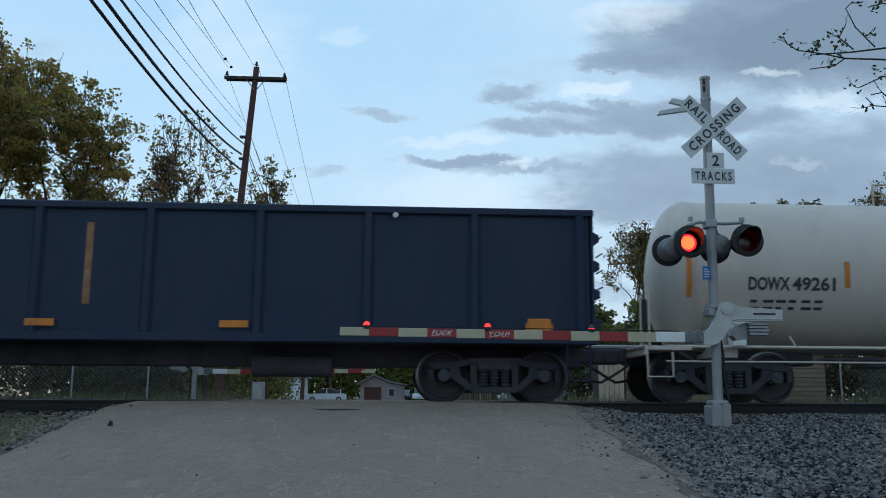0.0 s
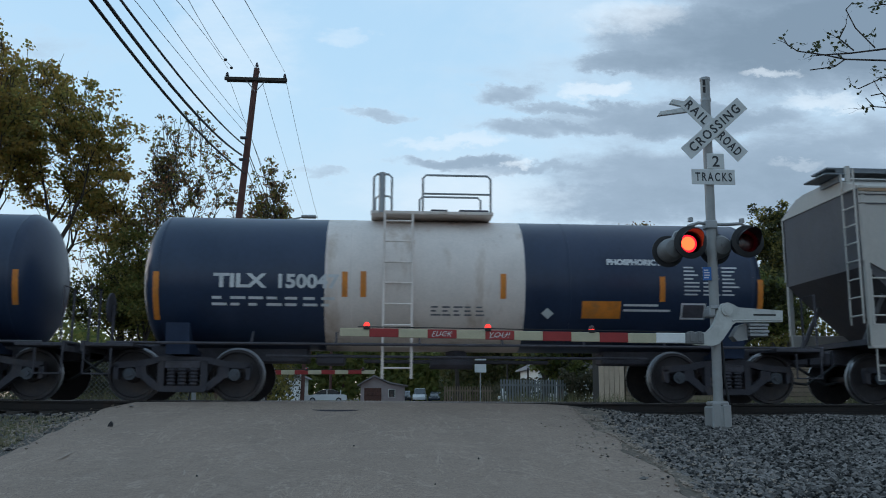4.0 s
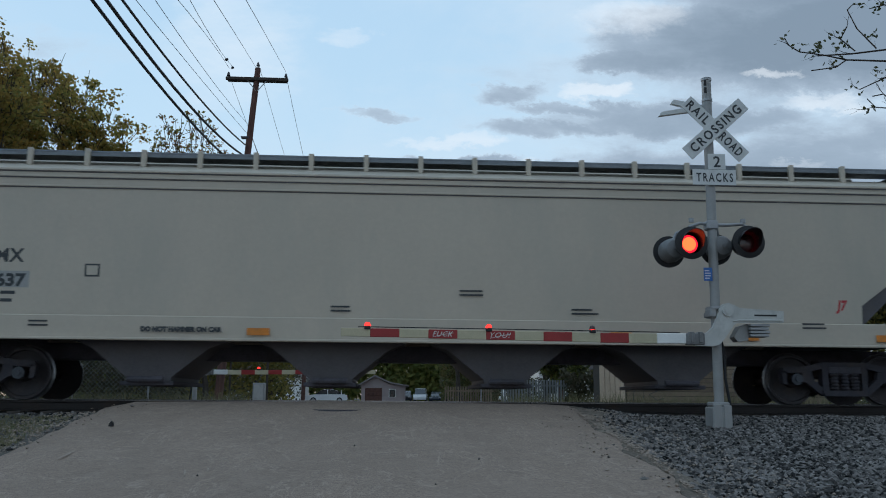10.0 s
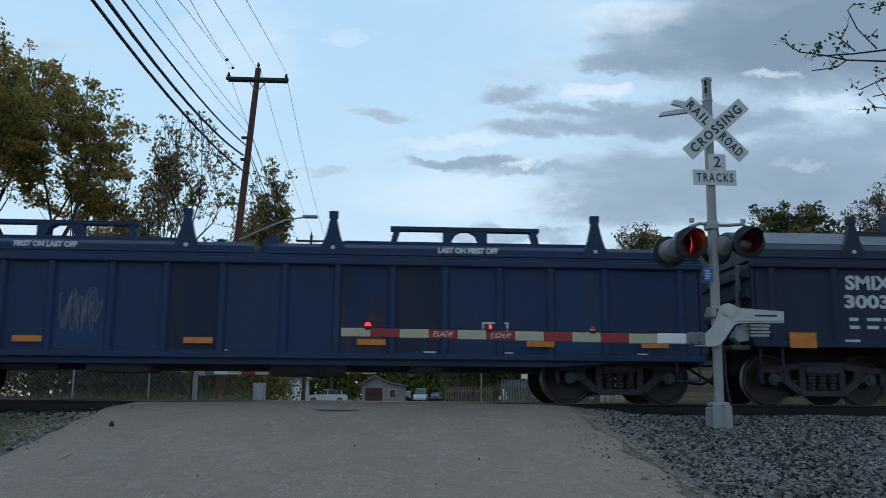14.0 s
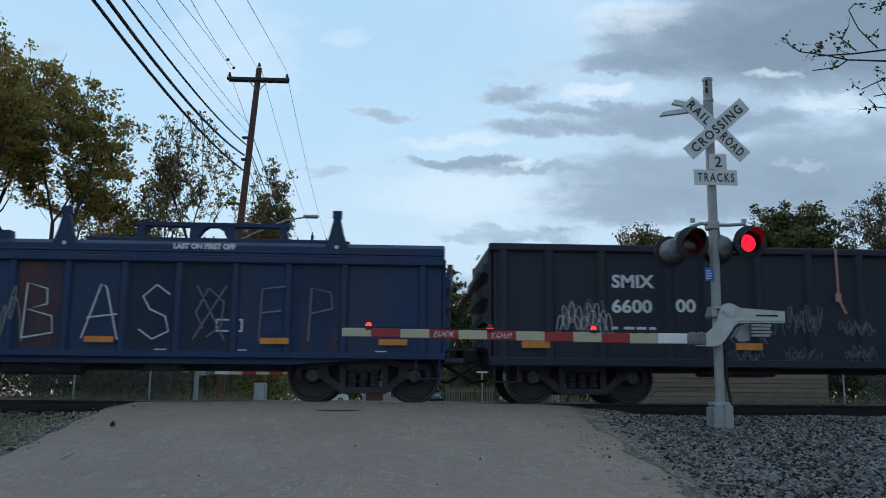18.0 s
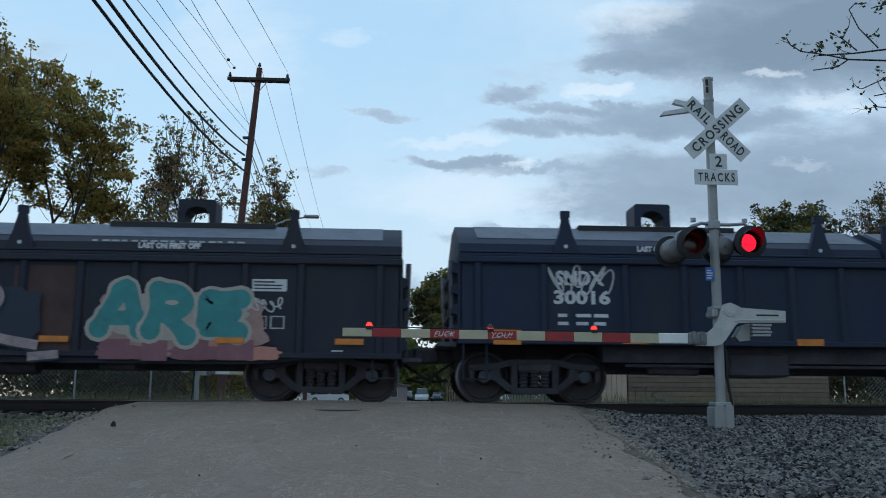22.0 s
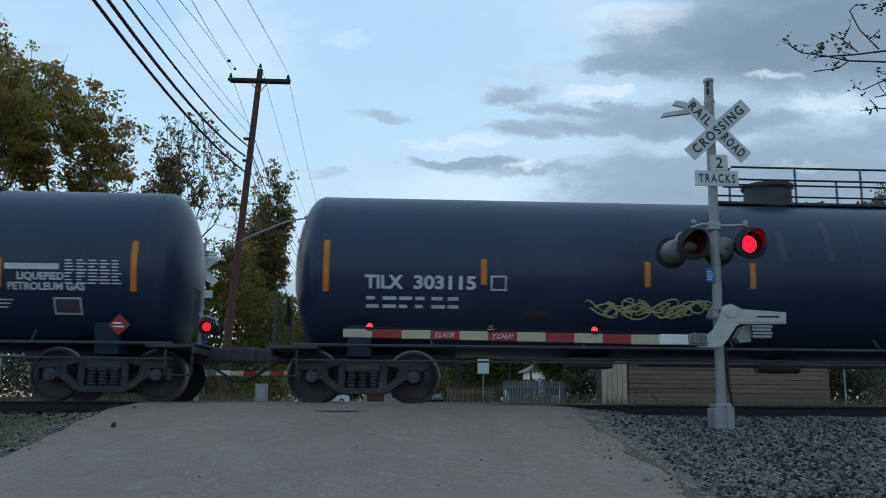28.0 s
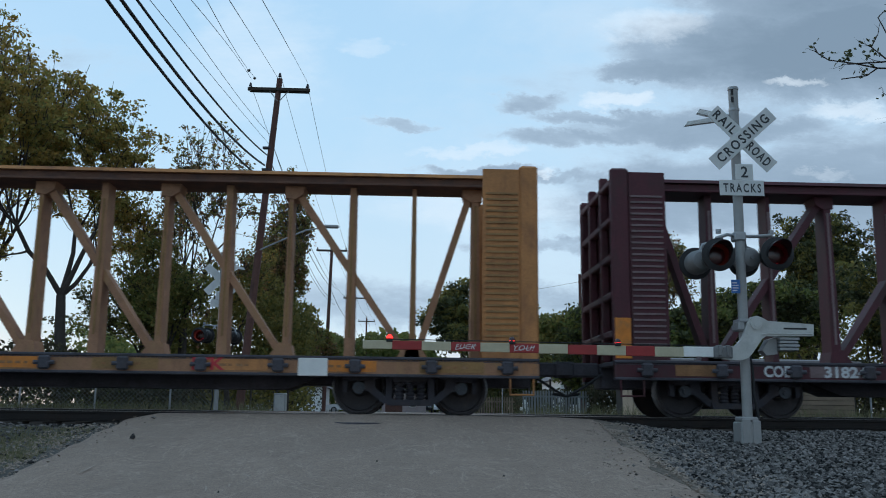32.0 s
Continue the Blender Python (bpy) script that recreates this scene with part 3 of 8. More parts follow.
stones("ballast", [(2.2, 7, 6, 10, 20000), (2.8, 9, 10, 15.3, 29000), (7, 16, 7, 15.4, 15000), (3, 20, 18, 21, 1500), (-13, -4, 12.5, 15.4, 3000), (-13, -4, 9, 12.5, 900), (-12, -4, 18, 21, 900)],
       .0275, 5, GRAVEL, "grey crushed stone ballast beside the road and tracks", shy=.55)
stones("road_grit", [(1.9, 3.9, 6, 14.4, 11000), (-5.2, -3.7, 8, 14.6, 4200), (-4, 3, 6, 14.5, 120)], .017, 8, DUST, "pale fine grit along the crumbling road edge", .10)


def grass(name, boxes, high, seed, label):
    rng = np.random.default_rng(seed)
    V, F, k = [], [], 0
    for x0, x1, y0, y1, n in boxes:
        for _ in range(n):
            x, y, a, h = rng.uniform(x0, x1), rng.uniform(y0, y1), rng.uniform(0, 6.28), high * rng.uniform(.3, 1.2)
            if lerp(EDGE_L, y) - .15 < x < lerp(EDGE_R, y) + .15:
                continue
            lx, ly, w = h * rng.normal(0, .35), h * rng.normal(0, .35), .006 + .01 * high
            z = bank(y) - .02
            c, s = math.cos(a) * w, math.sin(a) * w
            V += [(x - c, y - s, z), (x + c, y + s, z), (x + lx, y + ly, z + h)]
            F.append((k, k + 1, k + 2))
            k += 3
    me = bpy.data.meshes.new(name)
    me.from_pydata(V, [], F)
    return tagged(part(name, me, GRASS), label, "grass", kind="stuff")


grass("dry_grass", [(-9, -4.1, 10, 13.6, 26000), (-9, -4.2, 8.0, 11, 14000)], .06, 3, "short dry grass and weeds beside the road")
grass("weeds", [(-30, -5, 29.5, 34, 6000), (4, 30, 29, 34, 5000)], .6, 4, "tall dry weeds along the far fence")


def rail_profile():
    return [(-.07, -.172), (.07, -.172), (.07, -.160), (.012, -.145), (.012, -.045), (.036, -.035), (.036, -.004), (.028, 0), (-.028, 0), (-.036, -.004), (-.036, -.035), (-.012, -.045), (-.012, -.145), (-.07, -.160)]


def track(name, yc, label):
    t = thing(name, label, "railway track", kind="structure")
    for s in (-1, 1):
        y = yc + s * .753
        r = part("rail", Geo().prism([(a + y, b) for a, b in rail_profile()], "x", -420, 420), STEEL, t)
        part("rail_head", Geo().box(-420, y - .029, .0005, 420, y + .029, .003), SHINE, r, "polished running surface")
    me = Geo().box(-.115, -1.3, -.36, .115, 1.3, -.18, .01).mesh("tie")
    me.materials.append(TIE)
    x = -20.0
    while x < 24:
        if not -4.8 < x < 3.5:
            part("tie", me, TIE, t, m=pose(x, yc, 0, 0, 0, random.uniform(-1, 1)))
        x += .53
    return t


track("track_near", 16.45, "steel rails on dark wooden ties, near track")
track("track_far", 22.0, "steel rails on dark wooden ties, far track")


def crossing_panels():
    t = thing("crossing_panel", "grey rubber and asphalt crossing panels between the rails", "crossing panel", kind="structure")
    for yc in (16.45, 22.0):
        for x in np.arange(-4.5, 3.1, 1.5):
            part("panel", Geo().box(x, yc - .66, -.12, x + 1.48, yc + .66, .001, .012), ASPHALT, t)


crossing_panels()


def manhole():
    t = tagged(part("manhole_cover", Geo().cyl((-.78, 13.9, -.2), (-.78, 13.9, lerp(PROFILE, 13.9) + .012), .40, 24), UNDER), "dark round iron cover set in the road", "manhole cover")


manhole()


def scrap():
    """Small dark debris on the road."""
    for x, y, r in ((-3.5, 11.5, .030), (-.35, 9.6, .012), (.9, 8.7, .010), (.4, 7.3, .008), (-1.6, 7.7, .009)):
        z = lerp(PROFILE, y) + .012
        tagged(part("rubber_scrap", Geo().prism([(x - r, z), (x + r * .8, z), (x + r, z + r), (x + r * .2, z + r * 2.2), (x - r * .6, z + r * 1.2)], "y", y - r, y + r * .7), BLACK), "small black scrap of rubber on the road", "debris", "road debris")


scrap()


def scuffs():
    """Pale scraped and chalky marks on the asphalt."""
    rng = random.Random(12)
    for x, y, w, l, n in ((-4.1, 11.6, .5, .5, 7), (.1, 10.6, .22, .5, 6), (-1.9, 13.2, .10, .9, 3), (-3.2, 9.0, .12, 1.4, 2), (-.9, 12.6, .3, .3, 4), (1.6, 9.1, .2, .5, 4), (-2.1, 13.9, 1.0, .12, 3), (.9, 12.0, .12, .8, 3), (-1.5, 8.3, .3, .7, 3)):
        g = Geo()
        for i in range(n):
            a, b = x + rng.uniform(-w, w), y + rng.uniform(-l, l)
            dx, dy, r = rng.uniform(-.5, .5) * w, rng.uniform(.1, .5) * l, rng.uniform(.005, .012)
            pts = [(a, b), (a + dx * .4, b + dy * .5), (a + dx, b + dy)]
            k = len(g.v)
            for (px, py), q in zip(pts, (.4, 1, .3)):
                for sx in (-1, 1):
                    g.v.append((px + sx * r * q, py, lerp(PROFILE, py) + .024))
            g.f += [(k, k + 1, k + 3, k + 2), (k + 2, k + 3, k + 5, k + 4)]
        part("scuff_mark", g, SCUFF, ROAD, "pale scuff on the asphalt", smooth=0)


SCUFF = mat("pale_scuff", (.33, .265, .22), .95, var=.35, size=.15)
scuffs()


# ---- crossing signals ----
PERIOD, START = 1.24, 8.39
FLASH = []      # (element, facing, phase)


def lamp_head(sig, x, z, front, phase):
    """A flasher: black round backing, visor, body and a lit element that turns inside. front: -1 faces -y, 1 faces +y."""
    s = front
    back = Geo()
    n = 28
    for i in range(n):
        t0, t1 = 2 * math.pi * i / n, 2 * math.pi * (i + 1) / n
        for rr, y0, y1 in ((.245, 0, .015),):
            k = len(back.v)
            back.v += [(x + .165 * math.cos(t0), s * .30, z + .165 * math.sin(t0)), (x + .165 * math.cos(t1), s * .30, z + .165 * math.sin(t1)),
                       (x + rr * math.cos(t1), s * .28, z + rr * math.sin(t1)), (x + rr * math.cos(t0), s * .28, z + rr * math.sin(t0))]
            back.f.append((k, k + 1, k + 2, k + 3))
            k = len(back.v)
            back.v += [(x + rr * math.cos(t0), s * .28, z + rr * math.sin(t0)), (x + rr * math.cos(t1), s * .28, z + rr * math.sin(t1)),
                       (x + rr * math.cos(t1), s * .255, z + rr * math.sin(t1)), (x + rr * math.cos(t0), s * .255, z + rr * math.sin(t0))]
            back.f.append((k, k + 1, k + 2, k + 3))
            k = len(back.v)
            back.v += [(x + rr * math.cos(t0), s * .255, z + rr * math.sin(t0)), (x + rr * math.cos(t1), s * .255, z + rr * math.sin(t1)),
                       (x + .17 * math.cos(t1), s * .25, z + .17 * math.sin(t1)), (x + .17 * math.cos(t0), s * .25, z + .17 * math.sin(t0))]
            back.f.append((k, k + 1, k + 2, k + 3))
    head = part("lamp_backing", back.weld(), HOOD, sig, "round black lamp backing plate")
    bell = Geo()
    prof = [(.27, .178), (.14, .182), (.02, .172), (-.05, .13), (-.075, .06), (-.08, .02)]
    for (y0, r0), (y1, r1) in zip(prof, prof[1:]):
        bell.cyl((x, s * y0, z), (x, s * y1, z), r0, 20, r1, False)
    bell.cyl((x, s * -.08, z), (x, s * -.10, z), .03, 10)
    part("lamp_body", bell.weld(), GALV_D if front > 0 else HOOD, head, "bell-shaped lamp housing")
    vis = Geo()
    for i in range(20):
        t0, t1 = radians(-20 + 220 * i / 20), radians(-20 + 220 * (i + 1) / 20)
        d0, d1 = [.30 + .24 * max(.15, math.sin(t)) ** .7 for t in (max(t0, .01), max(t1, .01))]
        if t0 < 0 or t0 > math.pi: d0 = .34
        if t1 < 0 or t1 > math.pi: d1 = .34
        k = len(vis.v)
        r = .172
        for rr in (r, r - .006):
            vis.v += [(x + rr * math.cos(t0), s * .28, z + rr * math.sin(t0)), (x + rr * math.cos(t1), s * .28, z + rr * math.sin(t1)),
                      (x + rr * math.cos(t1), s * d1, z + rr * math.sin(t1)), (x + rr * math.cos(t0), s * d0, z + rr * math.sin(t0))]
        vis.f += [(k, k + 1, k + 2, k + 3), (k + 7, k + 6, k + 5, k + 4), (k + 3, k + 2, k + 6, k + 7)]
    part("visor", vis.weld(), HOOD, head, "black lamp visor")
    # the lit element: a shallow dome that glows on one side, dark on the other
    g = Geo()
    for side in (1, -1):
        k = len(g.v)
        rings = [(.0, .022), (.06, .019), (.105, .011), (.135, .002)]
        for r, d in rings:
            for i in range(20):
                t = 2 * math.pi * i / 20
                g.v.append((r * math.cos(t), s * side * d, r * math.sin(t)))
        for a in range(3):
            for i in range(20):
                j = (i + 1) % 20
                f = (k + a * 20 + i, k + a * 20 + j, k + (a + 1) * 20 + j, k + (a + 1) * 20 + i)
                g.f.append(f)
    me = g.mesh("lens", 60)
    me.materials.append(LIT_RED)
    me.materials.append(LIT_AMBER)
    me.materials.append(LENS_DARK)
    half = len(me.polygons) // 2
    for i, p in enumerate(me.polygons):
        p.material_index = 2 if i >= half else (1 if i < 40 and phase == 0 else 0)
    el = part("lens", me, LIT_RED, head, "round red lens", m=pose(x, s * .16, z))
    FLASH.append((el, pose(x, s * .16, z), phase))
    return head


CAST = mat("cast_aluminium", (.50, .50, .475), .55, .1, var=.12, size=.4, dirt=(.36, .36, .34), dirt_at=(.5, .75))
GALV_D = mat("dull_steel", (.20, .20, .20), .6, .5, var=.2, size=.4)
LENS_DARK = mat("unlit_lens", (.05, .006, .006), .25, spec=.6, bump=0)


def blade(sig, a, yb, words, material=SIGN):
    """One board of the crossbuck at angle a, with its words on the side that faces -y."""
    L, w = .62, .118
    m = pose(.095, yb, 4.19, 0, -a, 0)
    b = part("crossbuck_board", Geo().box(-L, -.006, -w, L, .006, w, .004), material, sig, "white board with black letters", m=m)
    return b


def crossing_signal(name, m, label, rear=((-.58, 2.32, 1), (.16, 2.37, 0))):
    """rear: place, height and phase of the lamps that face +y."""
    sig = thing(name, label, "railroad signal", m, group="crossing signals")
    g = Geo()
    g.box(-.16, -.17, -.34, .13, .17, -.02, .02).box(-.14, -.14, -.02, .11, .14, .05, .02)
    g.box(-.15, -.185, -.33, -.03, -.16, .02, .01).box(.0, -.185, -.33, .12, -.16, .0, .01)
    part("base", g, ALU, sig, "two-piece cast base on the gravel")
    g = Geo().cyl((0, 0, .0), (.03, 0, 5.0), .072, 20)
    mast = part("mast", g, ALU, sig, "aluminium mast")
    for zz in (5.0, 4.66, 4.3):
        part("mast_cap" if zz == 5.0 else "mast_band", Geo().cyl((.03, 0, zz), (.03, 0, zz + .04), .081, 20), GALV, mast)
    for zz in (4.78, 4.90):
        part("mast_slot", Geo().box(-.035, -.075, zz, .005, -.068, zz + .09), BLACK, mast)
    part("cable", Geo().tube([(.08, .02, 1.0), (.12, .02, .7), (.11, .0, .4), (.16, 0, .05), (.15, 0, -.1)], .022, 8), CABLE, mast, "black cable down the mast")
    # boards of the crossbuck, words on each
    for a, yb, words in ((-45, -.10, (("RAIL", -.36), ("ROAD", .34))), (42, -.125, (("CROSSING", 0.0),))):
        b = blade(sig, a, yb, words)
        for wd, off in words:
            lettering("letters", wd, off, -.068, .14, LETTER_D, b, -.006, wide=.42 if wd != "CROSSING" else 1.04, gap=1.3, fat=.005)
    # the second crossbuck faces along the track and is seen edge on
    for x0, z0, x1, z1 in ((-.50, 4.70, .0, 4.60), (-.70, 4.49, .06, 4.62)):
        part("side_crossbuck_board", Geo().prism([(x0, z0 - .035), (x0 + .04, z0 + .03), (x1, z1 + .045), (x1, z1 - .045)], "y", .12, .20), SIGN, sig, "white board seen edge on")
    p = part("track_count_plate", Geo().box(-.04, -.115, 3.545, .23, -.103, 3.79, .004), SIGN, sig, "white plate with a black 2")
    lettering("letters", "2", .095, 3.585, .165, LETTER_D, p, -.115, fat=.004)
    p = part("tracks_plate", Geo().box(-.29, -.115, 3.30, .385, -.103, 3.54, .004), SIGN, sig, "white plate with black letters")
    lettering("letters", "TRACKS", .05, 3.355, .13, LETTER_D, p, -.115, wide=.57, gap=1.35, fat=.004)
    p = part("blue_plate", Geo().box(-.18, -.10, 1.83, -.05, -.092, 2.03, .004), BLUE_SIGN, sig, "small blue notice plate")
    bars("print", -.165, 1.85, -.065, 2.0, 4, LETTER_W, p, -.10)
    # lamps on their cross arm
    g = Geo().tube([(-.35, -.02, 2.66), (-.18, -.02, 2.72), (0, -.02, 2.70), (.25, -.02, 2.70), (.48, -.02, 2.72), (.56, -.02, 2.66)], .026, 8)
    g.tube([(-.56, .20, 2.42), (-.48, .2, 2.60), (-.2, .1, 2.69)], .024, 8).tube([(.18, .2, 2.58), (.12, .1, 2.69)], .024, 8)
    g.box(-.09, -.09, 2.62, .09, .09, 2.76, .02).cyl((-.30, 0, 2.74), (-.30, 0, 2.80), .04, 10).cyl((.5, 0, 2.74), (.5, 0, 2.8), .04, 10)
    part("lamp_arm", g, GALV, sig, "crossarm of bent pipe holding the lamps")
    lamp_head(sig, -.41, 2.37, -1, 0)
    lamp_head(sig, .46, 2.40, -1, 1)
    for x, z, phase in rear:
        lamp_head(sig, x, z, 1, phase)
    # gate machine, counterweight arm and gate arm
    g = Geo().box(-.11, -.16, 1.40, .1, .1, 1.45, .01).box(-.12, -.15, 1.28, -.02, .1, 1.42, .02).box(-.10, -.10, 1.30, .10, .2, 1.38, .01)
    part("bracket", g, GALV, sig)
    prof = [(-.39, .86), (-.11, .85), (-.02, .88), (.05, .95), (.10, 1.02), (.16, 1.10), (.20, 1.16), (.26, 1.20), (.96, 1.21), (.97, 1.38), (.30, 1.42), (.23, 1.46), (.14, 1.495), (.06, 1.475), (.01, 1.42), (-.03, 1.32), (-.06, 1.22), (-.11, 1.13), (-.20, 1.05), (-.38, 1.045)]
    arm = part("counterweight_arm", Geo().prism(prof, "y", -.19, -.11), CAST, sig, "grey cast counterweight arm")
    part("pivot_cap", Geo().cyl((.12, -.19, 1.38), (.12, -.215, 1.38), .085, 20).cyl((.12, -.215, 1.38), (.12, -.225, 1.38), .05, 16), CAST, arm)
    part("arm_rim", Geo().tube([(.20, -.192, 1.22), (.28, -.192, 1.235), (.94, -.192, 1.24)], .012, 6), CAST, arm)
    part("slot", Geo().box(.52, -.194, 1.30, .86, -.191, 1.325), BLACK, arm)
    g = Geo()
    for i in range(4):
        g.box(.46, -.17, 1.0 + .05 * i, .74 + .02 * (i % 2), .05, 1.04 + .05 * i, .006)
    part("counterweight", g, GALV, arm, "stack of steel weights")
    g = Geo().prism([(.30, .93), (.46, .95), (.46, 1.2), (.34, 1.16), (.24, 1.0)], "y", -.08, .10)
    part("gear_case", g, ALU, sig)
    g = Geo().box(-.52, -.21, .87, -.24, -.10, 1.04, .015).box(-.46, -.23, .9, -.40, -.08, 1.06, .01).box(-.34, -.23, .9, -.28, -.08, 1.06, .01)
    part("arm_clamp", g, GALV_D, sig, "dark steel arm clamp")
    # sections of the gate arm from the clamp to the tip
    ga = part("gate_arm_root", Geo().box(-.95, -.185, .885, -.5, -.135, 1.035, .01), WHITE, sig, "plain white end of the gate arm")
    x = -.95
    for i in range(11):
        z = 1.0 * .955 + i * .0045
        h = .072 - i * .0012
        red = i in (1, 3, 5, 7, 9)
        part("gate_arm_section", Geo().box(x - .418, -.18, z - h, x, -.14, z + h, .006), REDTAPE if red else YELTAPE, ga, "red reflective band" if red else "cream reflective band")
        if i in (5, 7):
            lettering("scribble", "YOU!" if i == 5 else "FUCK", x - .21, z - .035, .075, SIGN, ga, -.182, wide=.30, shear=.35, gap=1.15)
            part("scribble_line", Geo().tube([(x - .36, -.184, z - .045), (x - .2, -.184, z - .005), (x - .06, -.184, z + .015)], .004, 4), SIGN, ga)
        x -= .418
    cl = part("arm_cable", Geo().tube([(-.6, -.16, 1.05), (-2, -.16, 1.06), (-3.4, -.16, 1.07), (-5.3, -.16, 1.08)], .007, 6), CABLE, ga)
    for xx, z, ph in ((-1.9, 1.075, 1), (-3.42, 1.08, 0), (-5.17, 1.09, -1)):
        h = part("gate_light", Geo().box(xx - .045, -.205, z - .05, xx + .045, -.115, z - .005, .008), HOOD, ga, "small lamp on the gate arm")
        dome = Geo()
        for i in range(12):
            for j in range(4):
                k = len(dome.v)
                for (a, b) in ((i, j), (i + 1, j), (i + 1, j + 1), (i, j + 1)):
                    t, u = 2 * math.pi * a / 12, math.pi / 2 * b / 4
                    dome.v.append((.048 * math.cos(t) * math.cos(u), .048 * math.sin(t) * math.cos(u), .06 * math.sin(u)))
                dome.f.append((k, k + 1, k + 2, k + 3))
        me = dome.mesh("gate_lens", 60)
        me.materials.append(LIT_TIP)
        me.materials.append(LENS_DARK)
        for p in me.polygons:
            p.material_index = 1 if p.center.y > .005 or p.center.z > .05 else 0
        el = part("gate_lens", me, LIT_TIP, h, "small red lens", m=pose(xx, -.16, z))
        if ph >= 0:
            FLASH.append((el, pose(xx, -.16, z), ph))
    return sig


NEAR_SIGNAL = crossing_signal("crossing_signal", pose(4.86, 12.7, 0), "grey crossing signal with crossbuck, red lamps and lowered gate arm")
FAR_SIGNAL = crossing_signal("crossing_signal", pose(-5.95, 27.6, -.12, 0, 0, 180), "crossing signal with lowered gate arm across the tracks", ((.57, 2.37, 0), (-.22, 2.37, 1)))


# ---- poles and wires ----
def utility_pole(x, y, z0, top, lean, arm, label, far=False):
    """lean: how far the top stands off the foot in x."""
    t = thing("utility_pole", label, "utility pole", pose(x, y, z0), group="utility poles")
    h = top - z0
    part("pole", Geo().cyl((0, 0, -.3), (lean, 0, h + .5), .17, 14, .115), POLE_WOOD, t, "dark brown wooden pole")
    a = part("crossarm", Geo().box(lean - arm / 2, -.16, h - .06, lean + arm / 2, -.05, h + .07, .01), BARK, t, "dark weathered wooden crossarm")
    part("rear_crossarm", Geo().box(lean - arm / 2 + .05, .06, h - .05, lean + arm / 2 - .05, .17, h + .08, .01), BARK, t, "second weathered crossarm")
    part("brace", Geo().cyl((lean - .38, -.1, h - .05), (lean - .03, -.1, h - .50), .02, 6).cyl((lean + .38, -.1, h - .05), (lean + .03, -.1, h - .50), .02, 6), GALV, t)
    for xx, zz in ((-arm / 2 + .1, .07), (.0, .55), (arm / 2 - .1, .07)):
        k = lean + xx
        yy = -.1 if zz < .3 else 0
        part("insulator", Geo().cyl((k, yy, h + zz - .05), (k, yy, h + zz + .06), .02, 8).cyl((k, yy, h + zz + .05), (k, yy, h + zz + .12), .075, 10, .05).cyl((k, yy, h + zz + .12), (k, yy, h + zz + .2), .055, 10, .03), UNDER, t, "dark ceramic insulator")
    if not far:
        lamp = part("lamp_bracket", Geo().tube([(lean * .38, -.1, 6.55), (1.2, -.1, 6.95), (2.3, -.1, 7.45), (3.1, -.1, 7.6)], .032, 8), GALV, t, "thin street lamp bracket")
        part("lamp_head", Geo().box(3.0, -.22, 7.56, 3.6, .02, 7.68, .04), GALV, lamp)
        for zz in (-3.35, -2.45):
            part("cable_clamp", Geo().box(lean * .75 - .28, -.14, h + zz - .04, lean * .75 + .05, .05, h + zz + .04, .01), UNDER, t)
    return t


POLES = [(-6.5, 34.0, -.5, 12.75, 1.0, 2.5), (-6.7, 70, -1.0, 12.6, .25, 2.5), (-6.3, 98, -1.0, 12.2, 0, 2.5), (-6.4, 129, -1.1, 12.6, 0, 2.5), (-6.4, 165, -1.1, 12.5, 0, 2.5)]
for i, (x, y, z0, top, lean, arm) in enumerate(POLES):
    utility_pole(x, y, z0, top, lean, arm, "leaning brown wooden utility pole with one crossarm" if i == 0 else "wooden utility pole further down the street", i > 0)


def wire(a, b, r, sag=0.0, name="power_line", label="thin dark overhead wire"):
    a, b = Vector(a), Vector(b)
    n = max(2, int((b - a).length / 3))
    pts = []
    for i in range(n + 1):
        s = i / n
        p = a.lerp(b, s)
        p.z -= 4 * sag * s * (1 - s)
        pts.append(tuple(p))
    return tagged(part(name, Geo().tube(pts, r, 5), CABLE), label, "overhead wire", group="overhead wires")


def hung(a, b, dip, r, name="power_line", label="thin dark overhead wire"):
    """A wire from the pole over the road that goes on past b, hanging by dip below the straight line."""
    a, b = Vector(a), Vector(b)
    pts = []
    for i in range(19):
        s = i / 10
        p = a.lerp(b, s)
        p.z -= dip * s * (1 - s)
        pts.append(tuple(p))
    return tagged(part(name, Geo().tube(pts, r, 6), CABLE), label, "overhead wire", group="overhead wires")


for a, b, dip, r in (((-5.79, 33.9, 8.85), (-5.43, 15, 7.09), 1.19, .034), ((-5.93, 33.9, 9.57), (-5.18, 15, 7.10), 1.21, .036), ((-5.81, 33.9, 9.96), (-4.90, 15, 7.11), .87, .026)):
    hung(a, b, dip, r, "communication_cable", "thick black communication cable")
for a, b, dip in (((-5.77, 33.9, 10.43), (-4.66, 15, 7.12), .13), ((-5.74, 33.9, 10.81), (-4.32, 15, 7.13), .5), ((-6.63, 33.9, 13.17), (-3.92, 15, 7.15), -.3),
                  ((-6.46, 33.9, 13.22), (-3.70, 15, 7.15), .47), ((-5.57, 33.9, 13.25), (-3.28, 15, 7.17), -.05), ((-4.36, 33.9, 13.09), (-2.70, 15, 7.19), -.07)):
    hung(a, b, dip, .0065)
for x, y, z in ((-5.62, 28.2, 11.28), (-6.33, 33.0, 12.86)):
    tagged(part("wire_splice", Geo().lathe([(-.12, .01), (-.09, .05), (.09, .05), (.12, .01)], 8), CABLE, m=pose(x, y, z, 0, 18, -70)), "small black splice on a thin overhead wire", "wire splice", "wire splices")
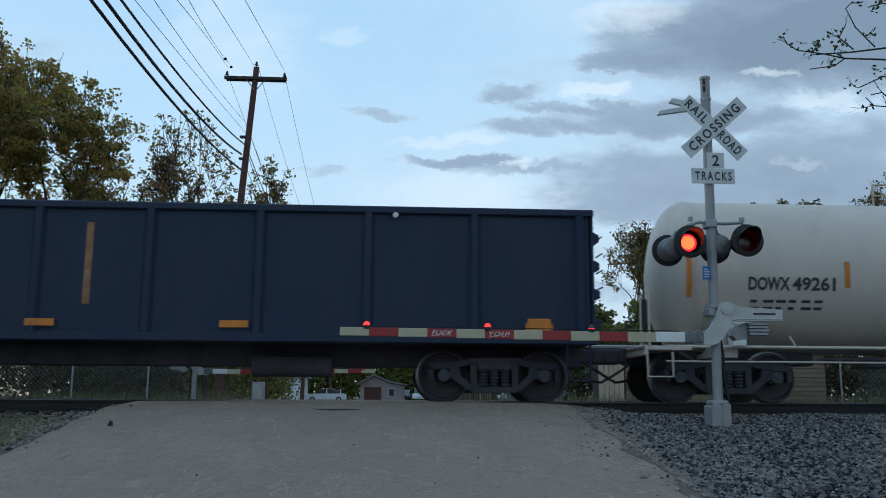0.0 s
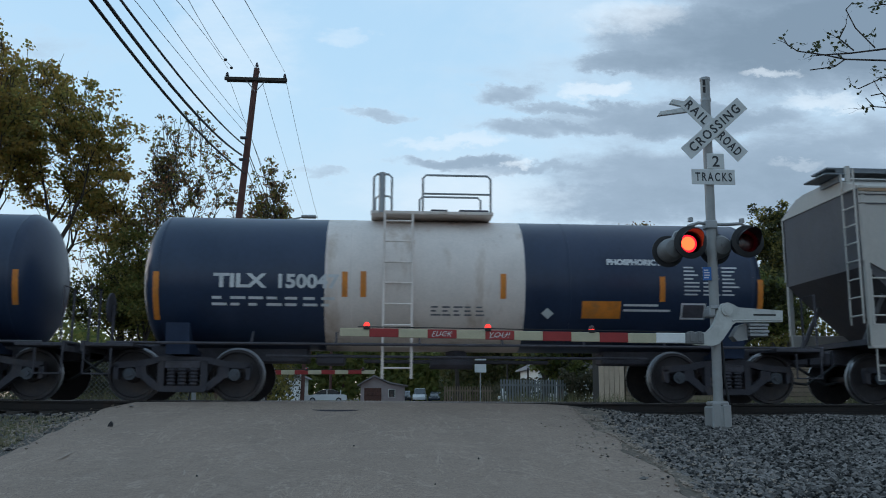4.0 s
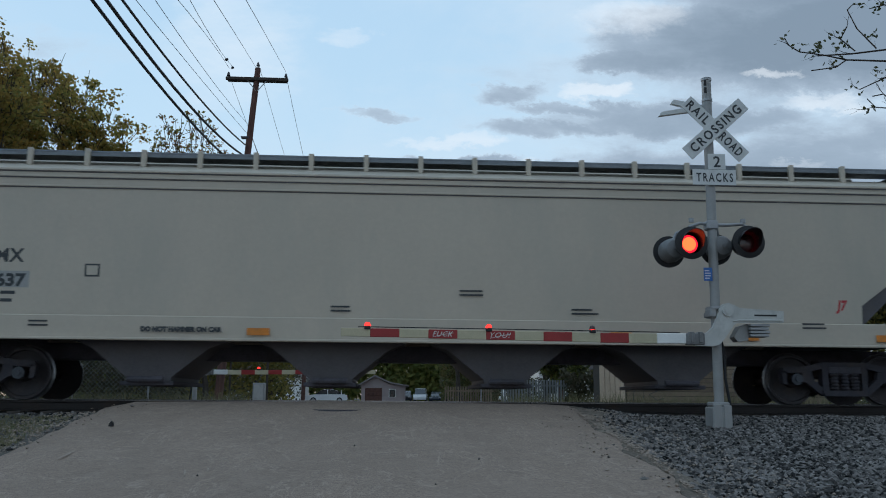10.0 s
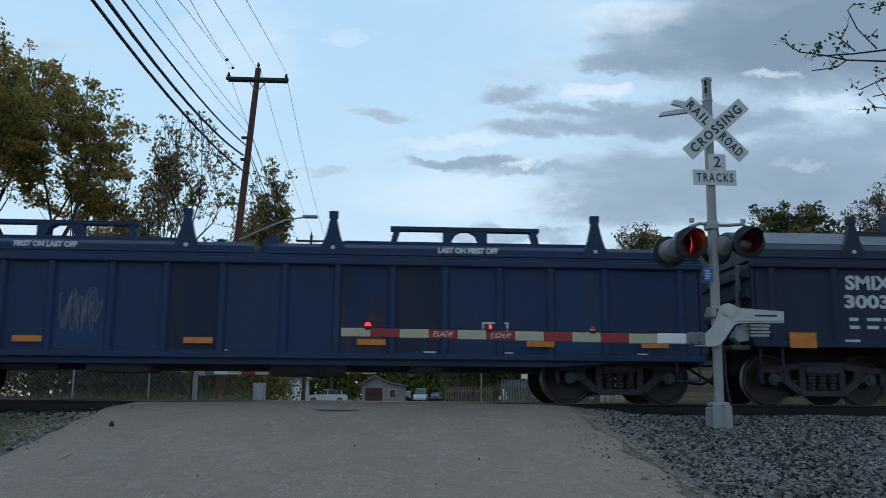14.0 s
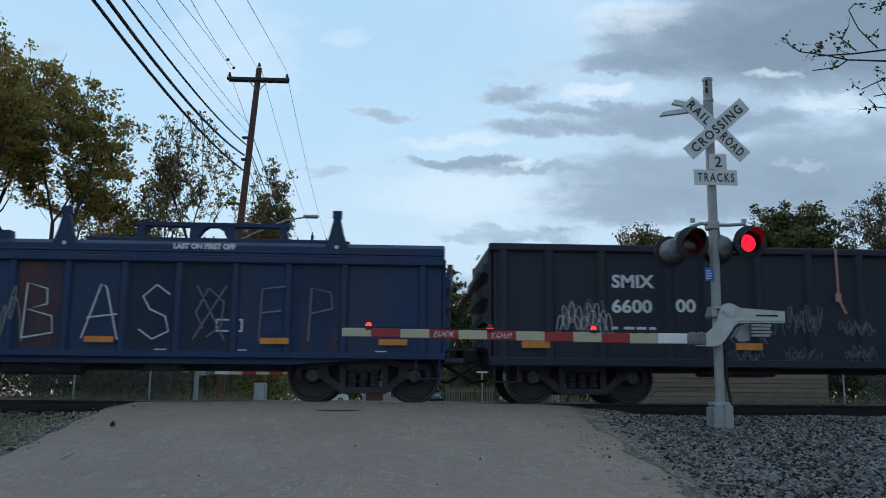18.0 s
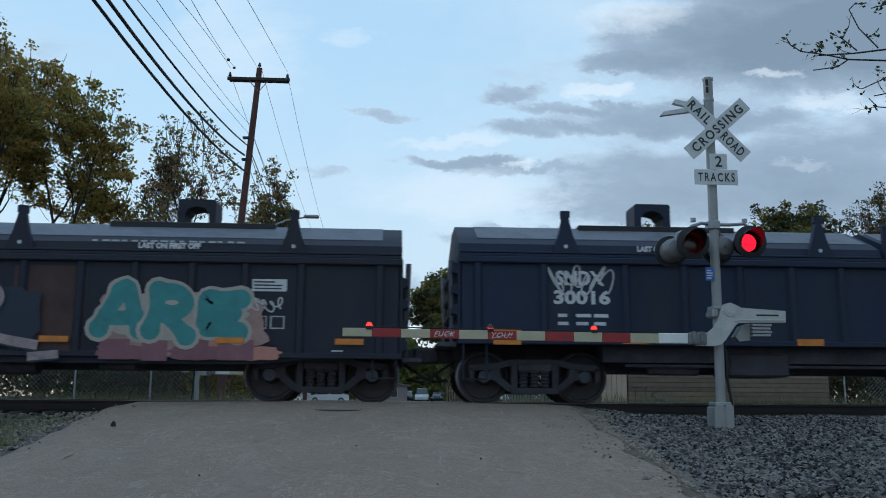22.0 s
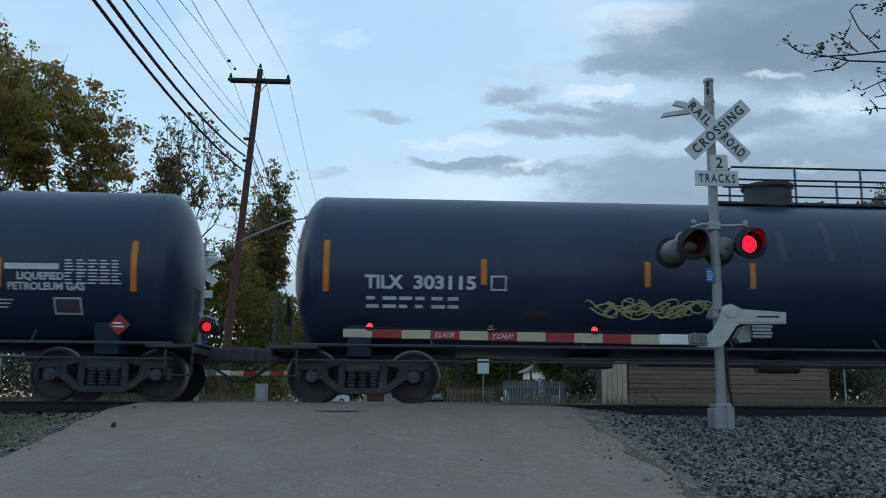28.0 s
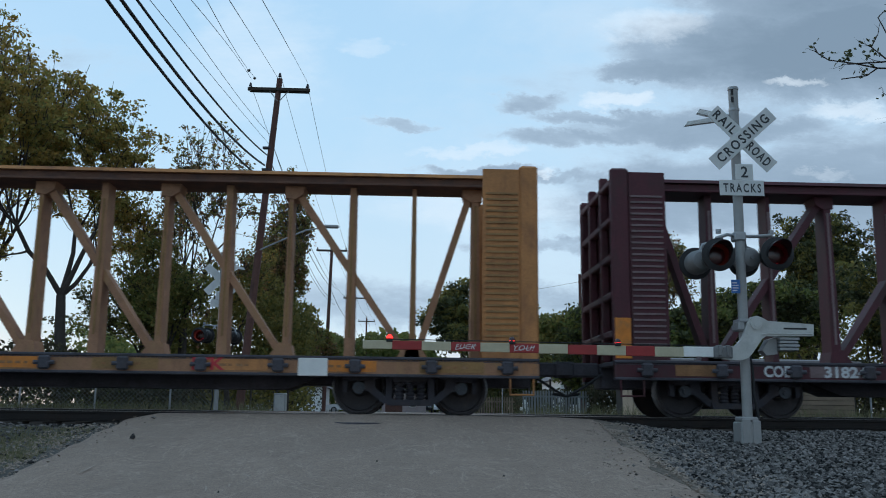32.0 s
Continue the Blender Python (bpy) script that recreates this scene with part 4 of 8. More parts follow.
for x, z, q, far in ((-5.62, 10.35, 9.4, -5.9), (-5.68, 9.5, 8.6, -6.3), (-5.72, 9.0, 8.2, -6.1)):
    wire((x, 34.1, z), (far, 70, q), .014, .9, "communication_cable", "thin black communication cable down the street")
for (p, q) in zip(POLES, POLES[1:]):
    for k in (-1, 0, 1):
        zk = .2 if k else .75
        wire((p[0] + p[4] + k * 1.15, p[1], p[3] + zk), (q[0] + q[4] + k * 1.15, q[1], q[3] + zk), .009, .5)
    wire((p[0] + p[4] * .8, p[1] - .1, p[3] - 3.0), (q[0] + q[4], q[1] - .1, q[3] - 3.0), .02, .6, "communication_cable", "black communication cable down the street")


# ---- trees ----
def grow(rng, p, d, length, r, level, top, segs, tips):
    steps = 3
    for i in range(steps):
        d = (d + Vector((rng.gauss(0, .16), rng.gauss(0, .16), rng.gauss(.05, .10)))).normalized()
        q = p + d * (length / steps)
        r1 = r * .86
        segs.append((p, q, r, r1, level))
        p, r = q, r1
        if level < top and i > 0 and rng.random() < .55:
            side = (d + Vector((rng.gauss(0, .8), rng.gauss(0, .8), rng.gauss(.05, .35)))).normalized()
            grow(rng, p, side, length * rng.uniform(.5, .75), r * .55, level + 1, top, segs, tips)
    if level >= top:
        tips.append((p, d))
        return
    for _ in range(rng.choice((2, 3, 3))):
        e = (d + Vector((rng.gauss(0, .55), rng.gauss(0, .55), rng.gauss(.08, .3)))).normalized()
        grow(rng, p, e, length * rng.uniform(.62, .85), r * .66, level + 1, top, segs, tips)


def tree(x, y, z0, high, wide, leaves, per_tip, leaf, seed, label, levels=4, cloud=.55, outline=(), bare=.2, lean=0.0, fork=.30, thick=.02):
    """outline: (place across, height of the crown) from the trunk, across the street's view. leaves: one or two materials, clump by clump.
    bare: share of twigs without leaves. lean: how far the crown stands off the trunk in x."""
    rng = random.Random(seed)
    segs, tips = [], []
    grow(rng, Vector((0, 0, 0)), Vector((rng.gauss(0, .08), 0, 1)), fork * 3, .34, 0, levels, segs, tips)
    pts = np.array([t[0] for t in tips])
    zs = np.percentile(pts[:, 2], 90)
    sx = wide / max(.1, np.percentile(np.hypot(pts[:, 0], pts[:, 1]), 88))
    sz = high * .94 / zs

    def fit(v):
        f = max(0, v.z * sz / high)
        p = Vector((v.x * sx + lean * f ** 1.5, v.y * sx, v.z * sz))
        if outline:
            p.z *= 1 + (lerp(outline, p.x) / high - 1) * min(1, f * 1.3)
        return p

    t = thing("tree", label, "tree", pose(x, y, z0))
    g = Geo()
    for a, b, r0, r1, lev in segs:
        k = thick * high / .34
        g.cyl(fit(a) - Vector((0, 0, .3 if lev == 0 and a.z == 0 else 0)), fit(b), max(.014, r0 * k), 8 if lev < 2 else 4, max(.011, r1 * k), False)
    part("trunk", g, BARK, t, "dark branching trunk")
    nr = np.random.default_rng(seed)
    inner = [b for a, b, r0, r1, lev in segs if levels > lev >= levels - 2]
    base = np.array([fit(p) for p, d in tips] + [fit(p) for p in inner[::2]])
    base = base[nr.random(len(base)) > bare]
    kind = nr.random(len(base)) < .45
    n = len(base) * per_tip
    ball = nr.normal(0, 1, (n, 3))
    ball *= (nr.random((n, 1)) ** .6) / np.linalg.norm(ball, axis=1)[:, None]
    size = np.repeat(nr.uniform(.55, 1.25, (len(base), 1)), per_tip, 0)
    c = np.repeat(base, per_tip, 0) + ball * size * np.array([cloud, cloud, cloud * .62])
    kind = np.repeat(kind, per_tip)
    ok = c[:, 2] > .4
    c, kind = c[ok], kind[ok]
    n = len(c)
    u = nr.normal(0, 1, (n, 3)) * (1, 1, .7)
    u /= np.linalg.norm(u, axis=1)[:, None]
    v = np.cross(u, nr.normal(0, 1, (n, 3)))
    v /= np.linalg.norm(v, axis=1)[:, None]
    s = leaf * nr.uniform(.6, 1.3, (n, 1))
    V = np.stack([c - u * s, c + v * s * .6, c + u * s, c - v * s * .6], 1).reshape(-1, 3)
    me = bpy.data.meshes.new("crown")
    me.vertices.add(n * 4)
    me.vertices.foreach_set("co", V.ravel())
    me.loops.add(n * 4)
    me.loops.foreach_set("vertex_index", np.arange(n * 4))
    me.polygons.add(n)
    me.polygons.foreach_set("loop_start", np.arange(n) * 4)
    for m in leaves:
        me.materials.append(m)
    if len(leaves) > 1:
        me.polygons.foreach_set("material_index", kind.astype(np.int32))
    me.update(calc_edges=True)
    part("crown", me, leaves[0], t, "leafy crown")
    return t


OAKS, THIN, MIXED, DEEP, LOW = (OAK, GOLD), (DRY, OLIVE), (OLIVE, GREEN), (SHADY, OLIVE), (GREEN, SHADY)
TREES = [
    # x, y, height, half width, leaves, leaves per tip, leaf, seed, levels, clump, words, outline, bare, lean
    (-14.7, 38, 16.2, 4.9, OAKS, 30, .098, 11, 5, .52, "tall oak with yellowing brown-green leaves", ((-5, 16.9), (-3.3, 16.6), (-1.5, 15.9), (-.2, 14.9), (.9, 14.5), (2.5, 14.6), (3.3, 13.4), (4.2, 11.5)), .2, -1.3),
    (-20.6, 40, 17.0, 4.2, OAKS, 22, .10, 13, 5, .55, "broad oak with yellowing brown-green leaves", (), .2, 0),
    (-27.5, 42, 15.0, 5.0, OAKS, 40, .10, 12, 5, .7, "tall oak with yellowing brown-green leaves", (), .2, 0),
    (-10.9, 43, 14.3, 2.9, THIN, 7, .095, 23, 5, .34, "slender half-bare tree with thin brown leaves", ((-3.4, 13.4), (-1.8, 14.5), (0, 14.5), (1.4, 13.4), (2.6, 12.6), (3.4, 11.8)), .3, 0),
    (-13.4, 46, 11.2, 2.4, THIN, 9, .085, 29, 4, .40, "slender half-bare tree with thin brown leaves", (), .3, 0),
    (-6.7, 50, 12.9, 2.0, (OLIVE, DRY), 14, .095, 31, 5, .40, "thin green tree beside the street", ((-2.5, 11.4), (-.2, 13.0), (.9, 12.2), (1.7, 11.6), (2.3, 10.6)), .35, 0),
    (-8.6, 58, 11.0, 2.9, MIXED, 60, .12, 37, 4, .85, "dense green tree beside the street", (), .1, 0),
    (-9.2, 45, 8.6, 2.6, (OLIVE, GOLD), 36, .085, 41, 4, .7, "dense olive tree behind the pole", (), .15, 0),
    (-13.2, 44, 7.4, 2.8, LOW, 40, .09, 43, 4, .7, "low green tree behind the fence", (), .15, 0),
    (-11.4, 42, 7.6, 2.3, MIXED, 40, .085, 46, 4, .65, "olive bush behind the fence", (), .15, 0),
    (-22, 38, 4.6, 3.4, LOW, 40, .11, 47, 4, .8, "low green tree behind the fence", (), .15, 0),
    (-31, 48, 8, 4.5, LOW, 60, .17, 48, 4, 1.0, "low green tree behind the fence", (), .1, 0),
    (7.4, 88, 13.0, 4.6, DEEP, 70, .20, 53, 4, .9, "round green tree far down the street", (), .1, 0),
    (11.0, 94, 10.6, 4.0, MIXED, 60, .20, 57, 4, 1.0, "low olive tree far down the street", (), .1, 0),
    (15.0, 84, 10.0, 5.6, MIXED, 70, .20, 59, 4, 1.0, "low olive tree far down the street", (), .1, 0),
    (9.8, 47, 5.8, 2.2, LOW, 50, .12, 113, 4, .7, "small green tree with dark trunks beside the street", (), .1, 0),
    (8.7, 49, 6.0, 2.0, MIXED, 36, .12, 117, 4, .7, "small olive tree with a dark trunk beside the street", (), .2, 0),
    (17.4, 58, 12.6, 2.1, (OLIVE, DRY), 9, .10, 61, 5, .40, "thin pale green tree beyond the shed", (), .25, 0),
    (25.4, 56, 13.3, 4.8, DEEP, 30, .12, 67, 5, .6, "broad dark green tree beyond the shed", ((-5, 12.2), (-2.6, 13.6), (-1, 13.9), (1.4, 13.7), (3.2, 12.9), (4.6, 12.2)), .1, 0),
    (29.6, 58, 13.2, 3.4, (SHADY, DRY), 18, .11, 69, 5, .55, "dark green tree beyond the shed", (), .2, 0),
    (32.6, 55, 13.8, 3.6, (DRY, SHADY), 14, .09, 71, 5, .45, "broad half-bare tree beyond the shed", (), .3, 0),
    (16.5, 44, 6.6, 4.0, LOW, 70, .13, 73, 4, .8, "dense green bush behind the shed", (), .1, 0),
    (23.5, 45, 7.6, 4.6, DEEP, 70, .13, 79, 4, .8, "dense dark green bush behind the shed", (), .1, 0),
    (30.5, 46, 8.0, 5.0, LOW, 70, .14, 83, 4, .9, "dense green bush behind the shed", (), .1, 0),
    (39, 52, 12.5, 5.0, DEEP, 50, .16, 89, 4, .9, "broad dark green tree beyond the shed", (), .15, 0),
]
for x, y, h, wd, lm, per, lf, seed, lev, cl, lab, edge, bare, lean in TREES:
    tree(x, y, bank(y), h, wd, lm, per, lf, seed, lab, lev, cl, edge, bare, lean)


def foliage(name, label, spots, leaf, material, seed):
    """A belt of far leaves in one mesh. spots: x0, x1, y0, y1, height, how many."""
    nr = np.random.default_rng(seed)
    C = []
    for x0, x1, y0, y1, h, n in spots:
        x, y = nr.uniform(x0, x1, n), nr.uniform(y0, y1, n)
        top = h * (.76 + .15 * np.sin(x / h * 1.9 + seed) + .09 * np.sin(x / h * 5.3 + 2))
        C.append(np.stack([x, y, bank((y0 + y1) / 2) + top * nr.random(n) ** .7], 1))
    c = np.concatenate(C)
    n = len(c)
    u = nr.normal(0, 1, (n, 3))
    u /= np.linalg.norm(u, axis=1)[:, None]
    v = np.cross(u, nr.normal(0, 1, (n, 3)))
    v /= np.linalg.norm(v, axis=1)[:, None]
    s = leaf * nr.uniform(.6, 1.3, (n, 1))
    V = np.stack([c - u * s, c + v * s * .6, c + u * s, c - v * s * .6], 1).reshape(-1, 3)
    me = bpy.data.meshes.new(name)
    me.from_pydata(V.tolist(), [], np.arange(n * 4).reshape(-1, 4).tolist())
    return tagged(part(name, me, material), label, "woods", kind="stuff")


foliage("far_woods", "dark line of woods far beyond the tracks", [(-260, 260, 185, 215, 13, 42000), (-60, 60, 150, 165, 15, 18000), (-45, 45, 124, 138, 13, 26000)], .5, GREEN, 3)
foliage("shrubs", "tangled shrubs behind the fences", [(-32, -8, 33, 37, 3.0, 22000), (17.5, 38, 36, 40, 3.4, 20000), (8, 18, 39, 41, 3.0, 8000), (-16, -7, 60, 75, 3.5, 8000), (8, 12, 62, 75, 3, 4000)], .10, BRUSH, 5)
foliage("thicket", "dense olive thicket behind the fence and the pole", [(-13.2, -5.2, 46, 50, 7.4, 12500), (15, 40, 47, 51, 7.0, 16000)], .13, OLIVE, 9)
foliage("street_trees", "dark band of trees down the street", [(5.5, 26, 88, 96, 12.2, 26000)], .2, MID_LEAF, 14)


def overhang():
    """A bare limb with a few leaves that reaches in from a tree beside the road."""
    t = thing("tree", "bare tree with few dark leaves beside the road", "tree", pose(9.4, 11.5, bank(11.5)))
    g = Geo()
    g.cyl((0, 0, -.3), (.15, 0, 3.2), .19, 10, .15).cyl((.15, 0, 3.2), (-.6, -.1, 4.6), .12, 8, .08).cyl((-.6, -.1, 4.6), (-1.5, -.1, 5.0), .075, 8, .045).cyl((.15, 0, 3.2), (1.2, .3, 6.5), .12, 8, .07)
    rng = random.Random(4)
    V, F = [], []

    def twig(p, d, length, r, lev):
        for i in range(4):
            d = (d + Vector((rng.gauss(0, .18), rng.gauss(0, .12), rng.gauss(0, .18)))).normalized()
            q = p + d * length / 4
            g.cyl(p, q, r, 4, r * .85, False)
            p, r = q, r * .85
            if lev < 3 and rng.random() < .75:
                twig(p, (d + Vector((rng.gauss(-.2, .6), rng.gauss(0, .4), rng.gauss(.15, .6)))).normalized(), length * .55, r * .6, lev + 1)
            if lev > 1 and rng.random() < .10:
                for _ in range(rng.randint(2, 5)):
                    c = p + Vector([rng.gauss(0, .05) for _ in range(3)])
                    u = Vector([rng.gauss(0, 1) for _ in range(3)]).normalized() * rng.uniform(.025, .05)
                    v = u.cross(Vector([rng.gauss(0, 1) for _ in range(3)])).normalized() * .022
                    k = len(V)
                    V.extend([tuple(c - u), tuple(c + v), tuple(c + u), tuple(c - v)])
                    F.append((k, k + 1, k + 2, k + 3))

    limbs = [((7.68, 4.9), (7.08, 4.93), (6.5, 4.91), (6.18, 4.99), (5.84, 5.04), (5.68, 5.12), (5.65, 5.26)), ((7.7, 5.05), (7.09, 5.06), (6.6, 5.02), (6.09, 4.97)),
             ((6.89, 5.05), (6.71, 5.41), (6.56, 5.67), (6.67, 5.78)), ((6.5, 4.91), (6.33, 4.79), (5.99, 4.75)), ((7.32, 4.57), (7.06, 4.66), (6.68, 4.48)),
             ((7.29, 4.23), (7.04, 4.43), (6.84, 4.37)), ((7.27, 4.06), (7.02, 4.18), (6.91, 4.23), (6.75, 4.33)), ((6.6, 5.02), (6.44, 5.23), (6.52, 5.4)), ((7.76, 5.71), (7.15, 5.79), (6.95, 5.75))]
    for i, limb in enumerate(limbs):
        pts = [Vector((a - 9.4, rng.gauss(0, .05), b - bank(11.5))) for a, b in limb]
        if limb[0][0] > 7.2:
            g.cyl((-.9 if i < 2 else -1.5, -.1, 4.75 if i < 2 else 5.0), pts[0], .05, 6, .02, False)
        r = .017 if i < 2 else .011
        for p, q in zip(pts, pts[1:]):
            g.cyl(p, q, r, 5, r * .86, False)
            r *= .86
            if rng.random() < .6:
                twig(q, ((q - p).normalized() + Vector((rng.gauss(0, .5), rng.gauss(0, .3), rng.gauss(.15, .5)))).normalized(), rng.uniform(.15, .3), .006, 2)
    for a, b, k in ((5.84, 5.10, 9), (6.08, 5.10, 22), (6.30, 4.86, 14), (6.5, 5.14, 14), (6.95, 5.32, 12), (7.02, 5.74, 12), (7.0, 4.78, 9), (6.45, 5.32, 6)):
        for _ in range(k):
            c = Vector((a - 9.4 + rng.gauss(0, .05), rng.gauss(0, .06), b - bank(11.5) + rng.gauss(0, .035)))
            u = Vector([rng.gauss(0, 1) for _ in range(3)]).normalized() * rng.uniform(.025, .045)
            v = u.cross(Vector([rng.gauss(0, 1) for _ in range(3)])).normalized() * .02
            k0 = len(V)
            V.extend([tuple(c - u), tuple(c + v), tuple(c + u), tuple(c - v)])
            F.append((k0, k0 + 1, k0 + 2, k0 + 3))
    part("trunk", g, BARK, t, "dark bare trunk and twigs")
    me = bpy.data.meshes.new("crown")
    me.from_pydata(V, [], F)
    part("crown", me, SHADY, t, "few dark leaves")


overhang()


# ---- buildings, fences and vehicles beyond the tracks ----
def house(x, y, w, d, h, roof_h, label, wall=None):
    z = bank(y)
    t = thing("house", label, "house", pose(x, y, z))
    part("wall", Geo().box(-w / 2, 0, 0, w / 2, d, h, .02), wall or HOUSE_W, t)
    part("roof", Geo().prism([(-w / 2 - .4, h), (w / 2 + .4, h), (w / 2 + .3, h + .15), (0, h + roof_h), (-w / 2 - .3, h + .15)], "y", -.4, d + .4), HOUSE_ROOF, t, "grey shingled gable roof")
    for k in (-.28, .24):
        f = part("window", Geo().box(w * k - .55, -.05, .95, w * k + .55, .0, 2.1, .01), WHITE, t, "white-framed window")
        part("pane", Geo().box(w * k - .46, -.065, 1.04, w * k + .46, -.052, 2.0), WINDOW, f)
    dr = part("door", Geo().box(-.5, -.05, .1, .45, .0, 2.15, .01), POLE_WOOD, t, "dark front door")
    part("door_handle", Geo().cyl((.35, -.05, 1.05), (.35, -.11, 1.05), .03, 8), GALV, dr)
    part("step", Geo().box(-.9, -.9, -.3, .9, -.05, .1, .02), CONCRETE, t)
    return t


def garage_house():
    """A low house whose gable sits over a garage door at one end."""
    y = 96
    t = thing("house", "small dull pink house with a dark garage door", "house", pose(-.5, y, bank(y)))
    part("wall", Geo().prism([(-2.4, 0), (2.4, 0), (2.4, 1.95), (.6, 2.2), (-.95, 2.95), (-2.4, 2.1)], "y", 0, 8), HOUSE_P, t, "dull pink board siding")
    part("roof", Geo().prism([(-2.75, 1.95), (-.95, 2.98), (.7, 2.25), (2.75, 1.92), (2.75, 2.06), (.7, 2.42), (-.95, 3.16), (-2.75, 2.1)], "y", -.5, 8.3), HOUSE_ROOF, t, "low grey gable roof")
    gd = part("garage_door", Geo().box(-2.0, -.06, .02, -.15, .0, 1.75, .01), POLE_WOOD, t, "dark red garage door")
    for i in range(4):
        part("door_panel", Geo().box(-1.92, -.08, .1 + .42 * i, -.23, -.06, .44 + .42 * i, .01), POLE_WOOD, gd)
    f = part("window", Geo().box(.6, -.05, .75, 1.35, .0, 1.65, .01), WHITE, t, "white-framed window")
    part("pane", Geo().box(.66, -.065, .81, 1.29, -.052, 1.59), WINDOW, f)


HOUSE_P = mat("pink_siding", (.36, .30, .30), .8, var=.1, bump=.1)
garage_house()
house(-13, 92, 8, 9, 2.7, 1.8, "white bungalow among the trees", WHITE)
house(13.4, 66, 4.0, 9, 2.9, 1.3, "white wooden house behind a picket fence", WHITE)
house(25, 95, 9, 9, 3, 2, "pale bungalow among the trees")


def shed():
    t = thing("shed", "low tan plank shed with a pale end panel", "shed", pose(8.4, 34.6, bank(34.6)))
    part("frame", Geo().box(.05, .05, -.2, 9.4, 1.2, 2.35), BARK, t, "dark inner wall")
    me = Geo().box(0, -.02, 0, 4.1, .05, .165, .006).mesh("plank")
    me.materials.append(PLANK_T)
    for k in range(2):
        for i in range(13):
            part("plank", me, PLANK_T, t, m=pose(1.1 + k * 4.12, 0, i * .18))
    me = Geo().box(0, -.03, 0, .19, .05, 2.36, .006).mesh("board")
    me.materials.append(PLANK_P)
    for i in range(5):
        part("board", me, PLANK_P, t, m=pose(.02 + i * .205, 0, 0))
    part("roof", Geo().prism([(-.25, 2.36), (3.2, 2.62), (3.2, 2.7), (-.25, 2.44)], "x", -.2, 9.6), HOUSE_ROOF, t, "flat grey roof sheet")
    for a, b in (((1.35, .35), (1.4, .85)), ((1.2, .85), (1.62, .88)), ((1.75, .4), (1.8, .8)), ((2.35, .75), (2.0, .6)), ((2.0, .6), (2.3, .38)), ((2.3, .38), (2.6, .45))):
        part("sprayed_stroke", Geo().cyl((a[0], -.03, a[1]), (b[0], -.03, b[1]), .012, 5), INK, t)


PLANK_P = mat("pale_board", (.50, .38, .28), .85, var=.15, per=.12)
shed()


def chain_fence(x0, x1, y, high, label, gap=2.6, mesh_gap=.16):
    t = thing("chain_link_fence", label, "fence", pose(0, y, bank(y)))
    g = Geo()
    n = 0
    x = x0
    while x < x1 and n < 230:
        g.cyl((x, 0, .05), (min(x1, x + high), 0, min(high, high if x + high <= x1 else x1 - x)), .006, 3, None, False)
        g.cyl((x + high, .01, .05), (x, .01, high), .006, 3, None, False)
        x += mesh_gap
        n += 1
    part("wire_mesh", g, FENCE, t, "woven grey wire")
    part("top_rail", Geo().cyl((x0, 0, high), (x1, 0, high), .024, 8), GALV, t)
    x = x0
    while x <= x1:
        part("post", Geo().cyl((x, 0, -.3), (x, 0, high + .08), .035, 8), GALV, t, "grey steel post")
        x += gap
    return t


chain_fence(-24, -7.6, 31.5, 1.75, "grey chain-link fence with steel posts on the far side")
chain_fence(17.8, 34, 33.5, 1.8, "grey chain-link fence with steel posts beside the shed")


def picket_fence(x0, x1, y, high, label, material, gap=.14):
    t = thing("picket_fence", label, "fence", pose(0, y, bank(y)))
    me = Geo().box(-.04, -.012, 0, .04, .012, high, .004).mesh("slat")
    me.materials.append(material)
    x = x0
    while x < x1:
        part("slat", me, material, t, m=pose(x, 0, 0))
        x += gap
    for z in (.25, high - .25):
        part("rail", Geo().box(x0 - .05, .012, z - .04, x1 + .05, .05, z + .04), material, t)


picket_fence(5.2, 8.3, 40, 1.35, "low dark iron railing beside the street", FENCE, .13)
picket_fence(11.8, 16.5, 58, 1.3, "white picket fence before a white house", WHITE, .16)
picket_fence(3.4, 6.2, 52, 1.3, "low reddish picket fence beside the street", PLANK_T, .15)


